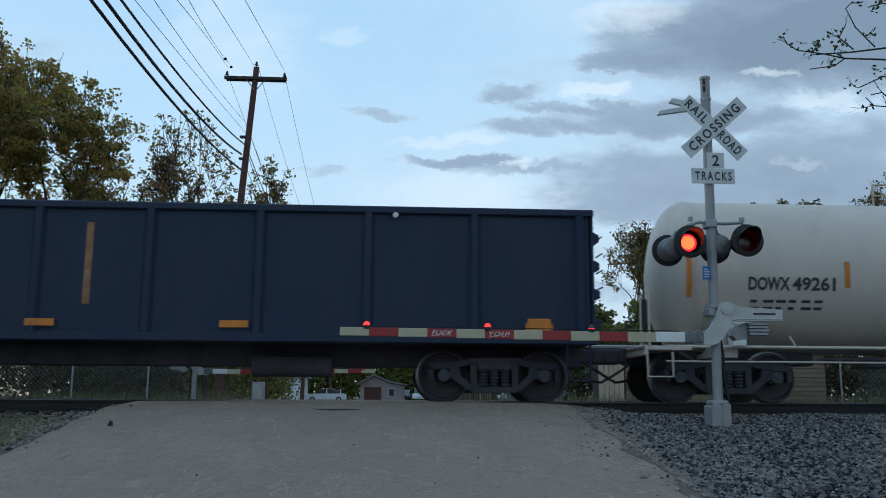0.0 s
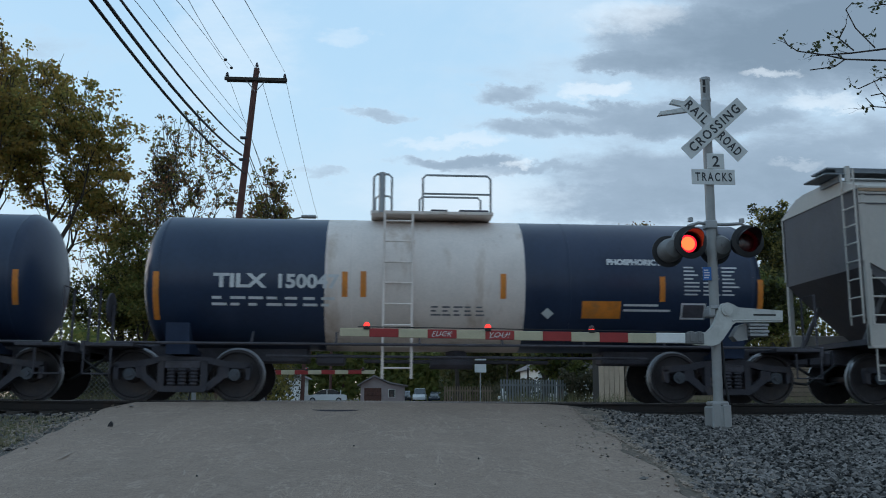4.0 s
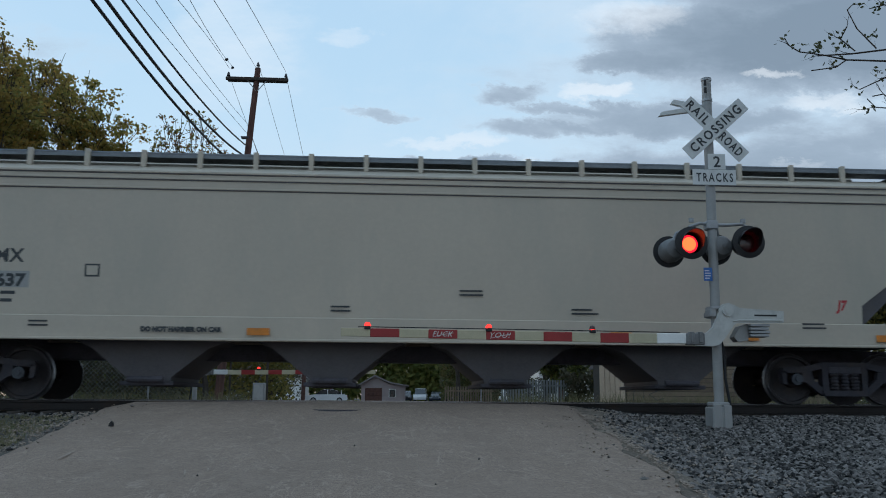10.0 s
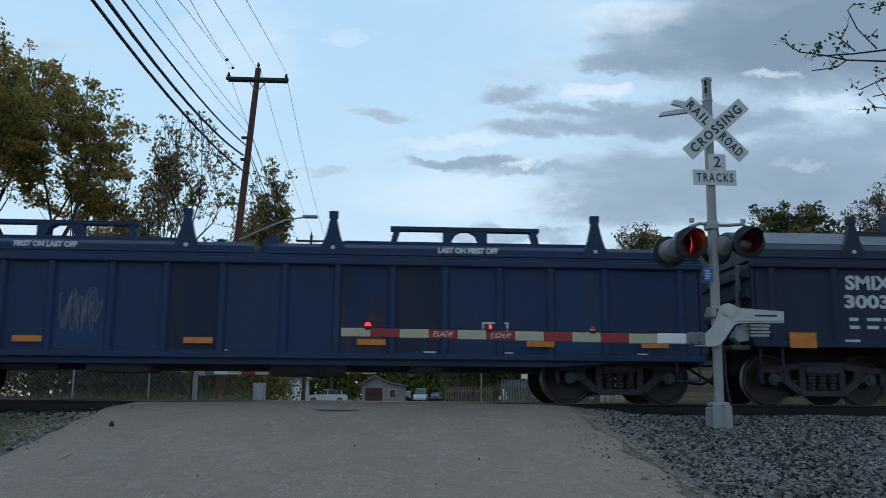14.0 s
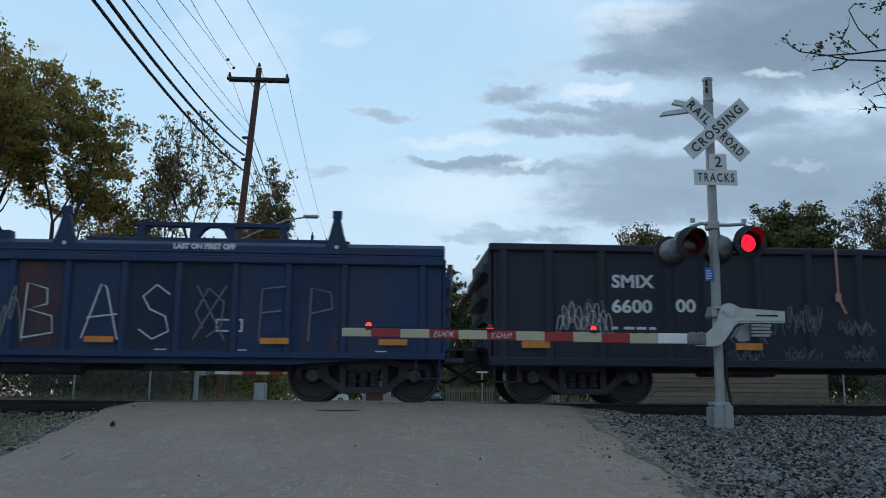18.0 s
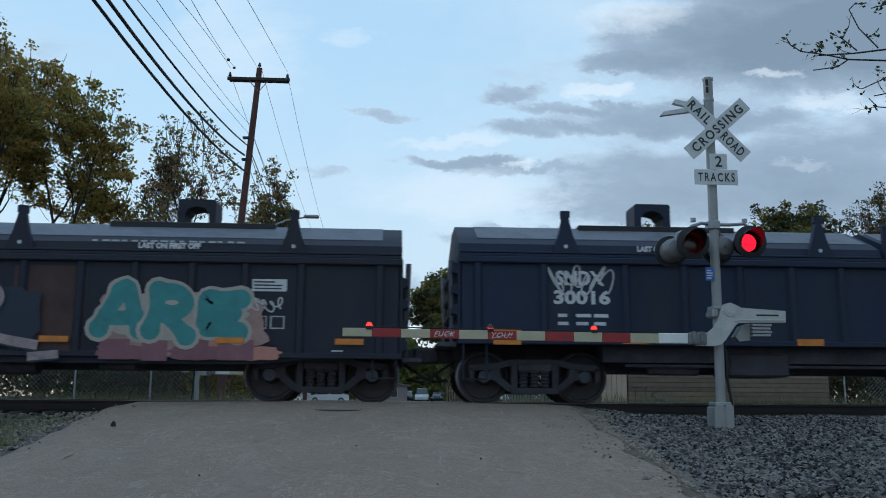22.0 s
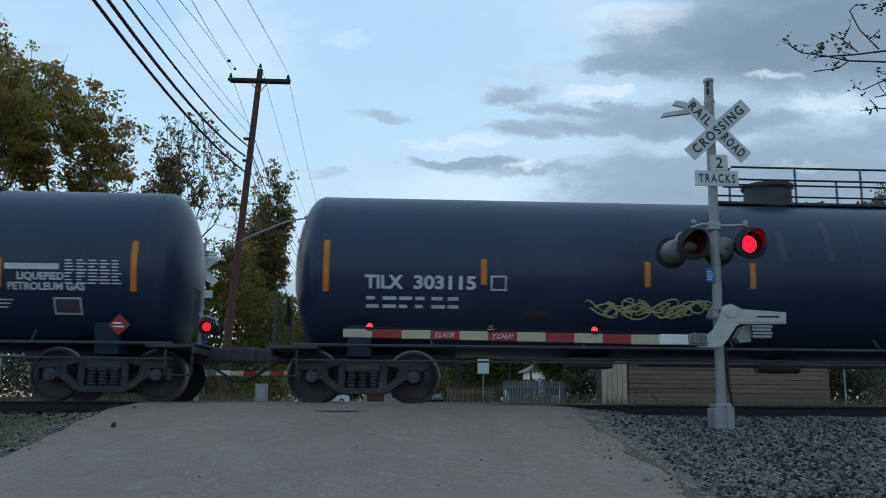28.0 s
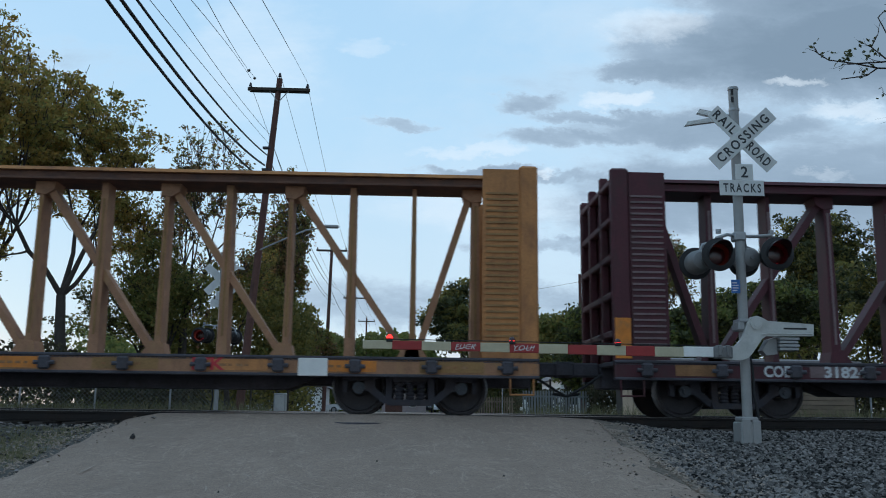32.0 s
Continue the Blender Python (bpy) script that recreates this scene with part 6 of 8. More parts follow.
# ---- covered hoppers ----
def hopper(label, u0, u1, paint, sill, ends, idx_name, eave=3.86, round_end=False, rusty=False, posts=12):
    """A covered hopper. sill: (bottom, top) of the side sill. ends: height where the end slope begins."""
    car, H, k = begin("covered_hopper", label, u0, u1, "covered hoppers")
    w = 1.56
    zb, zt = sill
    # side walls with the slope-sheet corners cut away
    e = H - .10
    cut = [(-e, ends), (-e + .10, ends - .02)]
    if round_end:
        arc = [(-e + .48, zt + .90), (-e + .92, zt + .61), (-e + 1.15, zt + .40), (-e + 1.25, zt + .26), (-e + 1.27, zt + .17), (-e + 1.24, zt + .08), (-e + 1.17, zt - .02)]
    else:
        arc = [(-e + 1.18, zt + .32), (-e + 1.19, zt - .02)]
    left = cut + arc
    poly = left + [(-p[0], p[1]) for p in left[::-1]] + [(e, eave), (-e, eave)]
    for s in (-1, 1):
        part("side_wall", Geo().prism(poly, "y", s * w, s * (w - .03)), paint, car, "smooth painted side sheet" if s < 0 else "")
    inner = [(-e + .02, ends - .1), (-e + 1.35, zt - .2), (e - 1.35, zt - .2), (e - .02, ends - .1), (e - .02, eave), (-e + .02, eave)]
    # bin coloured darker than the sides, for shade inside the end openings
    part("bin", Geo().prism(inner, "y", -w + .035, w - .035), HOP_SHADE, car, "slope sheets of the bin, recess shade in their colour")
    # roof, its ribs and the band of seams below the eave
    g = Geo().prism([(-w, eave - .005), (w, eave - .005), (w, eave + .03), (.85, eave + .30), (.5, eave + .34), (-.5, eave + .34), (-.85, eave + .30), (-w, eave + .03)], "x", -e, e)
    part("roof", g, paint, car, "low ridged roof")
    for z in (eave - .11, eave - .28, eave + .0):
        part("side_seam", Geo().box(-e, -w - .022, z - .016, e, -w - .001, z + .016, .006), paint, car)
        # the shadow below each seam, drawn as a thin dark strip
        part("seam_gap", Geo().box(-e, -w - .012, z - .034, e, -w - .001, z - .016), HOP_SHADE, car, "painted shadow line under the seam")
    if rusty:
        part("rust_band", Geo().box(-e, -w - .026, eave - .07, e, -w - .003, eave - .02), RUST_PALE, car, "rusty eave")
        for x, a, b in ((-H * .80, .5, .16), (-H * .02, .3, .75), (H * .12, .9, .2), (H * .66, .5, .2), (-H * .35, .6, .25), (H * .9, .35, .3)):
            g = Geo()
            for j in range(26):
                q = random.gauss(0, .36)
                xx = x + q * a
                hh = b * random.uniform(.35, 1) * max(.1, 1 - q * q * 1.6)
                d = .022 * random.uniform(.5, 1.6)
                g.add([(xx - d, -w - .003 - .0002 * j, eave - .12), (xx + d, -w - .003 - .0002 * j, eave - .12), (xx + d * .6, -w - .003 - .0002 * j, eave - .14 - hh * .7), (xx, -w - .003 - .0002 * j, eave - .14 - hh), (xx - d * .6, -w - .003 - .0002 * j, eave - .14 - hh * .7)], [(0, 1, 2, 3, 4)])
            part("rust_streak", g, RUST_PALE, car, "run of thin rust", smooth=0)
    # roofwalk with its posts and hatch coaming
    rw = part("roofwalk", Geo().box(-e - .28, -1.02, eave + .47, e + .28, -.42, eave + .51, .008).box(-e - .1, -1.03, eave + .41, e + .1, -1.0, eave + .47), WALKWAY, car, "steel grating walkway")
    part("hatch", Geo().box(-e + .5, -.38, eave + .32, e - .5, .38, eave + .50, .04), paint, car, "long trough hatch cover")
    n = posts
    for i in range(n + 1):
        x = -e + .1 + (2 * e - .2) * i / n
        part("walk_post", Geo().box(x - .045, -1.10, eave + .20, x + .045, -1.02, eave + .53, .01), paint, car)
    for s in (-1, 1):
        part("end_walk", Geo().box(s * (e - .05), -1.05, eave + .36, s * (e + .33), -.2, eave + .40, .01).box(s * (e - .02), -1.0, eave + .24, s * (e + .05), -.3, eave + .36), WALKWAY, car, "end platform of the roofwalk")
    # side sill, corner posts, ladders, steps
    for s in (-1, 1):
        part("side_sill", Geo().box(-H + .12, s * (w + .015), zb, H - .12, s * (w - .12), zt, .02).box(-H + .12, s * (w + .05), zb - .02, H - .12, s * (w - .1), zb + .025, .008), paint, car, "deep side sill")
    for s in (-1, 1):
        part("end_floor", Geo().box(s * (H - .1), -w + .1, zb + .05, s * (H - 1.8), w - .1, zb + .15), UNDER, car)
    for s in (-1, 1):
        for yy in (-w, w - .08):
            part("corner_post", Geo().box(s * (H - .12), yy - .012, zb, s * (H - .22), yy + .08, eave + .05, .012), paint, car)
        part("end_ladder", Geo().tube([(s * (H - .04), -w + .02, zt), (s * (H - .04), -w + .02, eave + .35)], .02, 6).tube([(s * (H - .04), -w + .45, zt), (s * (H - .04), -w + .45, eave + .35)], .02, 6), paint, car)
        g = Geo()
        for zz in np.arange(zt + .15, eave + .3, .33):
            g.cyl((s * (H - .03), -w + .02, zz), (s * (H - .03), -w + .45, zz), .015, 6)
        part("end_rungs", g, paint, car)
        ladder(car, s * (H - .20), s * (H - .66), -w - .02, zt - .02, zt + .98, paint, 3)
        st = Geo().tube([(s * (H - .22), -w, zb), (s * (H - .22), -w, .42), (s * (H - .66), -w, .42), (s * (H - .66), -w, zb)], .02, 6).cyl((s * (H - .22), -w, .68), (s * (H - .66), -w, .68), .018, 6)
        part("sill_step", st, paint, car, "steel stirrup step")
        for q in (-1.2, 1.2):
            part("end_brace", Geo().tube([(s * (H - .2), q, zb + .1), (s * (H - .75), q, ends - .35)], .05, 6), HOP_SHADE, car)
        coupler(car, s * (H - .1), s)
        truck(car, s * (H - 1.42), k)
    part("center_sill", Geo().box(-H + .1, -.22, .72, H - .1, .22, 1.02, .02), UNDER, car)
    # discharge chutes; unless rusty, the shade under the car is in their colour
    for c in (-.545, -.18, .18, .545):
        x = c * H * .93
        part("chute", Geo().prism([(x - 1.30, zb - .0), (x + 1.30, zb - .0), (x + 1.0, zb - .12), (x + .38, .40), (x + .38, .30), (x - .38, .30), (x - .38, .40), (x - 1.0, zb - .12)], "y", -1.12, 1.12), HOP_DUSTY if rusty else HOP_SHADE, car, "funnel-shaped discharge chute")
        part("gate_gear", Geo().box(x - .45, -1.22, .26, x + .45, 1.22, .33, .01).cyl((x - .3, -1.3, .36), (x + .3, -1.3, .36), .05, 8), UNDER, car)
    if not round_end:
        part("brake_cylinder", Geo().cyl((-H + .5, -.6, zt + .35), (-H + .5, .4, zt + .35), .2, 14), UNDER, car)
    return car, H, -w, k


CHALK = mat("graffiti_chalk", (.70, .70, .69), .8, var=.15)
MAROON = mat("graffiti_maroon", (.16, .03, .055), .8, var=.2)
HOP_DUSTY = mat("dusty_chute", (.26, .235, .24), .8, var=.2, size=1.0, dirt=(.15, .13, .13))
RUST_PALE = mat("thin_rust", (.40, .28, .19), .85, var=.2, size=.6, dirt=(.30, .16, .08), dirt_at=(.45, .7))


def stripes(car, spots, face, w=.10, mat_=None, bend=None, lift=.008):
    for x, z0, z1 in spots:
        decal("reflector", x - w / 2, z0, x + w / 2, z1, mat_ or ORANGE, car, face, lift=lift, bend=bend)


def small_print(car, x, z, w, h, rows, material, face, cols=1, seed=1, bend=None):
    bars("stencil", x, z, x + w, z + h, rows, material, car, face, cols, bend, seed=seed)


def hoppers():
    # grey hopper with a row of sprayed names
    car, H, f, k = hopper("grey covered hopper with rust along the roof and bright sprayed letters", 45.98, 64.2, HOP_GREY, (1.00, 1.42), 2.55, 0, eave=3.9, rusty=True, round_end=True)
    tag(car, "XOMX", -H + 2.22, 2.53, .23, .90, LETTER_D, f)
    tag(car, "710036", -H + 2.27, 2.12, .22, 1.0, LETTER_D, f)
    graffiti(car, "ENEMA", -H + 2.9, 1.06, .82, 4.2, GHOST, INK, f - .022, .13, 1)
    graffiti(car, "ENEMA!", -H + 8.37, 1.04, .92, 4.8, TEAL, INK, f - .022, .112, 2)
    graffiti(car, "E", -H + 11.6, 1.06, .90, 1.15, VIOLET, INK, f - .022, .135, 3)
    graffiti(car, "NE", -H + 13.27, 1.06, .92, 2.1, PINK, INK, f - .022, .14, 4)
    graffiti(car, "MA", -H + 15.5, 1.06, .98, 2.4, CYAN, INK, f - .022, .15, 5)
    scrawl(car, -H + 5.3, 1.5, .75, .25, INK, f - .022, 77, 6, .014)
    tag(car, "ENEMA", -H + 7.3, .66, .26, 1.3, MAROON, f + .42, name="graffiti")
    tag(car, "ONE MAN", -H + 8.0, 1.98, .30, 2.0, CHALK, f, fat=.012, gap=1.15, shear=.15)
    stripes(car, [(-H + 1.35, 1.5, 2.35)] + [(-H + x, 1.44, 1.88) for x in (3.97, 6.5, 9.2, 11.8, 14.35)] + [(-H + 17.0, 1.5, 2.25)], f, lift=.042)
    small_print(car, H - 2.95, 2.15, .55, .3, 3, LETTER_D, f, seed=3)
    decal("frame_mark", -H + 3.3, 2.3, -H + 3.56, 2.55, LETTER_D, car, f)
    decal("frame_mark_inner", -H + 3.33, 2.33, -H + 3.53, 2.52, HOP_GREY, car, f, lift=.007)
    # light beige hopper
    car, H, f, k = hopper("light beige covered hopper, clean, with a row of small stencils", 65.55, 83.95, HOP_BEIGE, (.88, 1.34), 2.55, 0, eave=3.9, round_end=True, posts=12)
    tag(car, "ECUX", -H + 2.1, 2.20, .22, .66, LETTER_D, f, gap=1.2)
    tag(car, "887275", -H + 2.2, 1.84, .22, 1.0, LETTER_D, f, gap=1.15)
    small_print(car, -H + 1.75, 1.44, 1.05, .2, 2, LETTER_D, f, seed=5)
    stripes(car, [(-H + 1.3, 1.38, 2.2)] + [(-H + x, 1.38, 1.76) for x in (3.85, 6.6, 9.6, 12.1, 14.4)] + [(H - 1.25, 1.38, 2.2)], f)
    decal("frame_mark", -H + 3.2, 2.04, -H + 3.45, 2.28, PATCH_G, car, f)
    for i, (a, b) in enumerate(((H - 3.2, 1.48), (H - 2.1, 1.62), (H - 2.1, 1.45), (H - 5.2, 1.0), (H - 2.3, 1.14), (-H + 4.2, 1.0), (-H + 9, 1.05))):
        small_print(car, a, b, .34, .12, 2, LETTER_D, f - .03, seed=10 + i)
    for xx in (H - 2.9, H - 1.05):
        part("tow_eye", Geo().cyl((xx, f - .02, 1.12), (xx, f - .05, 1.12), .05, 12), UNDER, car)
    # third hopper, dark sloped corners
    car, H, f, k = hopper("pale beige covered hopper with angular dark end openings", 85.4, 103.65, HOP_CREAM, (1.02, 1.42), 2.55, 0, eave=3.9, posts=18)
    decal("number_patch", -H + 1.45, 1.86, -H + 2.55, 2.14, PATCH_G, car, f)
    tag(car, "TCMX", -H + 1.98, 2.30, .22, .92, LETTER_D, f, gap=1.1)
    tag(car, "474637", -H + 2.0, 1.89, .20, 1.0, LETTER_D, f - .003, fat=.012)
    small_print(car, -H + 1.5, 1.58, .9, .26, 2, LETTER_D, f, cols=3)
    decal("frame_mark", -H + 3.45, 2.06, -H + 3.7, 2.28, LETTER_D, car, f)
    decal("frame_mark_inner", -H + 3.48, 2.09, -H + 3.67, 2.25, HOP_CREAM, car, f, lift=.007)
    for i, (a, b) in enumerate(((-H + .9, 1.2), (-H + 2.6, 1.2), (-H + 7.6, 1.5), (-H + 9.8, 1.8), (H - 4, 1.5), (H - 2.4, 1.3), (H - 6.5, 1.5))):
        small_print(car, a, b, .5, .14, 2, LETTER_D, f - .02, seed=30 + i)
    for x in (-H + .9, -H + 6.4, -H + 9.5, -H + 12.6, H - 3.4, H - .9):
        decal("reflector", x - .19, 1.10, x + .19, 1.22, ORANGE, car, f - .055, lift=.006)
    tag(car, "J7", H - 1.65, 1.66, .17, .22, REDPAINT, f, shear=.2, name="graffiti")
    tag(car, "DO NOT HAMMER ON CAR", -4.0, 1.15, .075, 1.35, LETTER_D, f - .055)


# ---- tank cars ----
def tank(label, u0, u1, R, zc, bands, over=.62, platform=0.0, plat_w=1.6, fat_rail=True, walk_long=None, sill=.98, line=None, hatch=True, ladder_x=None):
    """bands: (share from the left end, share, paint). over: how far frame and couplers reach past the shell."""
    car, H, k = begin("tank_car", label, u0, u1, "tank cars")
    d = R * .36
    for a, b, paint in bands:
        x0, x1 = -H + 2 * H * a, -H + 2 * H * b
        prof = []
        if a == 0:
            prof = [(-H + d * (1 - math.sin(radians(q))), R * math.cos(radians(q))) for q in (89, 80, 70, 60, 50, 40, 30, 20, 10)]
            prof += [(-H + d, R)]
        else:
            prof += [(x0, R)]
        if b == 1:
            prof += [(H - d, R)] + [(H - d * (1 - math.sin(radians(q))), R * math.cos(radians(q))) for q in (10, 20, 30, 40, 50, 60, 70, 80, 89)]
        else:
            prof += [(x1, R)]
        part("shell", Geo().lathe(prof, 64, 0, zc), paint, car, "", smooth=40)
    for x in (-H + d, H - d, -H + 2 * H * .33, -H + 2 * H * .67):
        part("weld_band", Geo().lathe([(x - .02, R + .001), (x - .018, R + .005), (x + .018, R + .005), (x + .02, R + .001)], 64, 0, zc), [p for a, b, p in bands if -H + 2 * H * a - .01 <= x <= -H + 2 * H * b + .01][0], car)
    F = H + over
    for s in (-1, 1):
        part("stub_sill", Geo().box(s * F, -.25, .70, s * (H - 3.0), .25, 1.02, .03), UNDER, car)
        part("end_platform", Geo().box(s * F, -1.42, sill - .07, s * (F - .85), 1.42, sill - .01, .01).box(s * F, -1.45, sill - .16, s * (F - .06), 1.45, sill + .02, .01), line or UNDER, car, "narrow end platform")
        part("cradle", Geo().prism([(-1.2, .80), (1.2, .80), (1.30, sill + .35), (1.0, sill + .1), (.5, sill - .08), (0, sill - .12), (-.5, sill - .08), (-1.0, sill + .1), (-1.30, sill + .35)], "x", s * (F - 1.55) - .2, s * (F - 1.55) + .2), bands[0][2], car)
        part("end_rail", Geo().tube([(s * (F - .1), -1.40, sill), (s * (F - .1), -1.40, sill + .95), (s * (F - .1), -.9, sill + .95), (s * (F - .1), -.9, sill)], .02, 6), line or UNDER, car)
        st = Geo().tube([(s * (F - .05), -1.42, sill - .1), (s * (F - .05), -1.42, .45), (s * (F - .5), -1.42, .45), (s * (F - .5), -1.42, sill - .1)], .02, 6)
        part("sill_step", st, line or UNDER, car)
        coupler(car, s * (F - .1), s)
        truck(car, s * (F - 1.62), k)
    part("brake_wheel", Geo().cyl((-F + .22, -.7, sill + .65), (-F + .25, -.7, sill + .65), .26, 16).cyl((-F + .28, -.7, sill), (-F + .28, -.7, sill + .7), .03, 8), UNDER, car)
    for z, r in ((sill + .0, .028), (sill - .26, .016)) if fat_rail else ((sill + .0, .024),):
        part("side_rail", Geo().cyl((-F + .4, -1.38, z), (F - .4, -1.38, z), r, 8), line or UNDER, car, "handrail along the running side")
    for x in np.linspace(-F + 2.8, F - 2.8, 6):
        part("rail_bracket", Geo().tube([(x, -1.38, sill), (x, -1.25, sill + .02), (x, -1.05, sill + .22)], .02, 6), line or UNDER, car)
    part("brake_rigging", Geo().box(-H * .45, -.5, .66, -H * .36, .1, .86, .03).cyl((-H * .3, -.2, .74), (H * .3, -.2, .74), .035, 8).cyl((-.5, -.2, .72), (.3, -.2, .72), .12, 12).cyl((-H * .6, -.75, .80), (H * .6, -.75, .80), .025, 6), UNDER, car)
    part("bottom_outlet", Geo().cyl((0, 0, zc - R + .05), (0, 0, zc - R - .25), .2, 14), UNDER, car)
    return car, H, (R, zc), k


def railing(car, x0, x1, yw, z0, z1, paint, mids=1, posts=4, arch=False):
    for yy in (-yw, yw):
        g = Geo()
        r = .022
        g.tube([(x0, yy, z0), (x0, yy, z1 - .06), (x0 + .06, yy, z1), (x1 - .06, yy, z1), (x1, yy, z1 - .06), (x1, yy, z0)], r, 8)
        for i in range(1, mids + 1):
            z = z0 + (z1 - z0) * i / (mids + 1)
            g.cyl((x0, yy, z), (x1, yy, z), r * .85, 6)
        for i in range(1, posts):
            x = x0 + (x1 - x0) * i / posts
            g.cyl((x, yy, z0), (x, yy, z1), r, 6)
        part("railing", g, paint, car, "pipe safety railing")


def tanks():
    # cream tank with a tan stained middle
    R, zc = 1.47, 2.39
    car, H, b, k = tank("cream tank car with a tan stained middle and cream underframe line", 5.1, 19.2, R, zc,
                        [(0, .345, TANK_CREAM), (.345, .625, TANK_TAN), (.625, 1, TANK_CREAM)], line=TANK_CREAM)
    tz = zc + R
    part("platform", Geo().box(-1.95, -.95, tz - .05, 1.35, .95, tz + .02, .01), TANK_TAN, car, "rusty top platform")
    railing(car, -1.92, -.36, .95, tz, tz + .72, TANK_TAN, 2, 1)
    railing(car, .2, 1.32, .95, tz, tz + .72, TANK_TAN, 1, 1)
    part("manway", Geo().cyl((.3, 0, tz - .1), (.3, 0, tz + .40), .50, 24).cyl((.3, 0, tz + .40), (.3, 0, tz + .46), .54, 24), TANK_TAN, car, "round manway cover")
    part("dome", Geo().cyl((-.85, 0, tz - .1), (-.85, 0, tz + .22), .55, 24, .4), TANK_TAN, car)
    ladder(car, -.36, .1, -R - .07, .48, tz - .05, TANK_CREAM, 9)
    tag(car, "DOWX", -H + 1.68, 2.0, .22, .76, LETTER_D, 0, bend=b, fat=.010)
    tag(car, "49261", -H + 2.5, 2.0, .22, .80, LETTER_D, 0, bend=b, fat=.010)
    small_print(car, -H + 1.35, 1.62, 1.42, .24, 2, LETTER_D, 0, cols=6, bend=b)
    stripes(car, [(-H + .22, 1.85, 2.75), (-H + 3.12, 2.05, 2.52), (-1.55, 2.02, 2.45), (1.2, 2.02, 2.45), (H - 3.05, 2.0, 2.45), (H - .6, 1.8, 2.7)], 0, bend=b)
    small_print(car, H - 4.8, 1.98, .85, .34, 4, MUSTARD, 0, bend=b, seed=6)
    decal("placard_plate", H - 3.55, 2.03, H - 3.2, 2.30, LETTER_D, car, 0, bend=b)
    decal("stencil_panel", H - 1.85, 1.98, H - .75, 2.36, INK, car, 0, bend=b)
    small_print(car, H - 1.85, 1.78, 1.1, .78, 12, GHOST2, 0, cols=4, bend=b, seed=8)
    for xx in (-H + 1.05, H - 1.3):
        part("bolster_box", Geo().box(xx - .24, -1.52, 1.35, xx + .24, -1.28, 1.60, .03).box(xx - .12, -1.50, .98, xx + .14, -1.3, 1.36, .02), WHITE, car, "cream support box")
    p = part("placard", Geo().prism([(H - 3.2, 1.10), (H - 2.98, 1.32), (H - 3.2, 1.54), (H - 3.42, 1.32)], "y", -1.34, -1.33), WHITE, car, "white diamond placard")
    part("placard_face", Geo().prism([(H - 3.2, 1.14), (H - 3.12, 1.22), (H - 3.2, 1.22), (H - 3.28, 1.22)], "y", -1.346, -1.342), INK, p)
    bars("placard_print", H - 3.3, 1.34, H - 3.1, 1.40, 1, INK, p, -1.342)
    part("placard_holder", Geo().box(H - 3.25, -1.33, .98, H - 3.15, -1.3, 1.4), TANK_CREAM, car)
    # black tanks with a white stained band
    for u0, u1, num, lab, mid in ((20.75, 31.5, ("TGAX", "131186"), "black acid tank car with a stained white middle band", (.386, .628)),
                                  (33.15, 44.6, ("TILX", "150047"), "black tank car with a broad cream middle band", (.29, .60))):
        R, zc = 1.24, 2.17
        car, H, b, k = tank(lab, u0, u1, R, zc, [(0, mid[0], TANK_BLACK), (mid[0], mid[1], TANK_WHITE), (mid[1], 1, TANK_BLACK)], over=.70, fat_rail=False)
        tz = zc + R
        xm = -H + 2 * H * (mid[0] + mid[1]) / 2
        part("platform", Geo().box(xm - 1.0, -.9, tz - .02, xm + 1.25, .9, tz + .04, .01), TANK_WHITE, car, "stained top platform")
        railing(car, xm - .95, xm - .62, .88, tz + .02, tz + .72, GALV, 0, 1)
        railing(car, xm - .05, xm + 1.2, .88, tz + .02, tz + .72, GALV, 1, 1)
        part("post", Geo().cyl((xm - .8, -.88, tz), (xm - .8, -.88, tz + .75), .06, 8), GALV, car)
        for vx in (.3, .85, 1.1):
            part("valve", Geo().cyl((xm + vx, 0, tz), (xm + vx, 0, tz + .22), .1, 12).cyl((xm + vx - .16, 0, tz + .22), (xm + vx + .16, 0, tz + .22), .05, 8), UNDER, car)
        ladder(car, xm - .74, xm - .24, -R - .06, .40, tz - .05, TANK_WHITE, 8)
        tag(car, num[0], -H + 1.86, 1.97, .23, .92, LETTER_W, 0, bend=b, fat=.012)
        tag(car, num[1], -H + 3.05, 1.97, .23, 1.06, LETTER_W, 0, bend=b, fat=.012)
        small_print(car, -H + 1.38, 1.62, 2.2, .22, 2, LETTER_W, 0, cols=7, bend=b)
        stripes(car, [(-H + .42, 1.4, 2.22), (-H + (2.42 if num[0] == "TGAX" else 4.0), 1.82, 2.27), (xm - 1.42, 1.82, 2.26), (xm + 1.38, 1.82, 2.26), (H - 2.1, 1.8, 2.25), (H - .3, 1.62, 2.22)], 0, bend=b)
        small_print(car, xm + .1, 1.5, 1.0, .2, 3, GHOST2, 0, cols=5, bend=b, seed=44)
        tag(car, "PHOSPHORIC ACID", H - 2.45, 2.46, .10, 1.3, LETTER_W, 0, bend=b)
        small_print(car, H - 1.7, 1.9, 1.05, .56, 8, LETTER_W, 0, cols=3, bend=b)
        decal("notice", H - 3.55, 1.5, H - 2.85, 1.8, ORANGE, car, 0, bend=b)
        small_print(car, H - 3.5, 1.53, .62, .24, 4, UNDER, 0, bend=b)
        small_print(car, H - 2.8, 1.6, .95, .18, 2, LETTER_W, 0, bend=b)
        decal("notice_plate", H - 1.75, 1.5, H - 1.3, 1.78, LETTER_W, car, 0, bend=b)
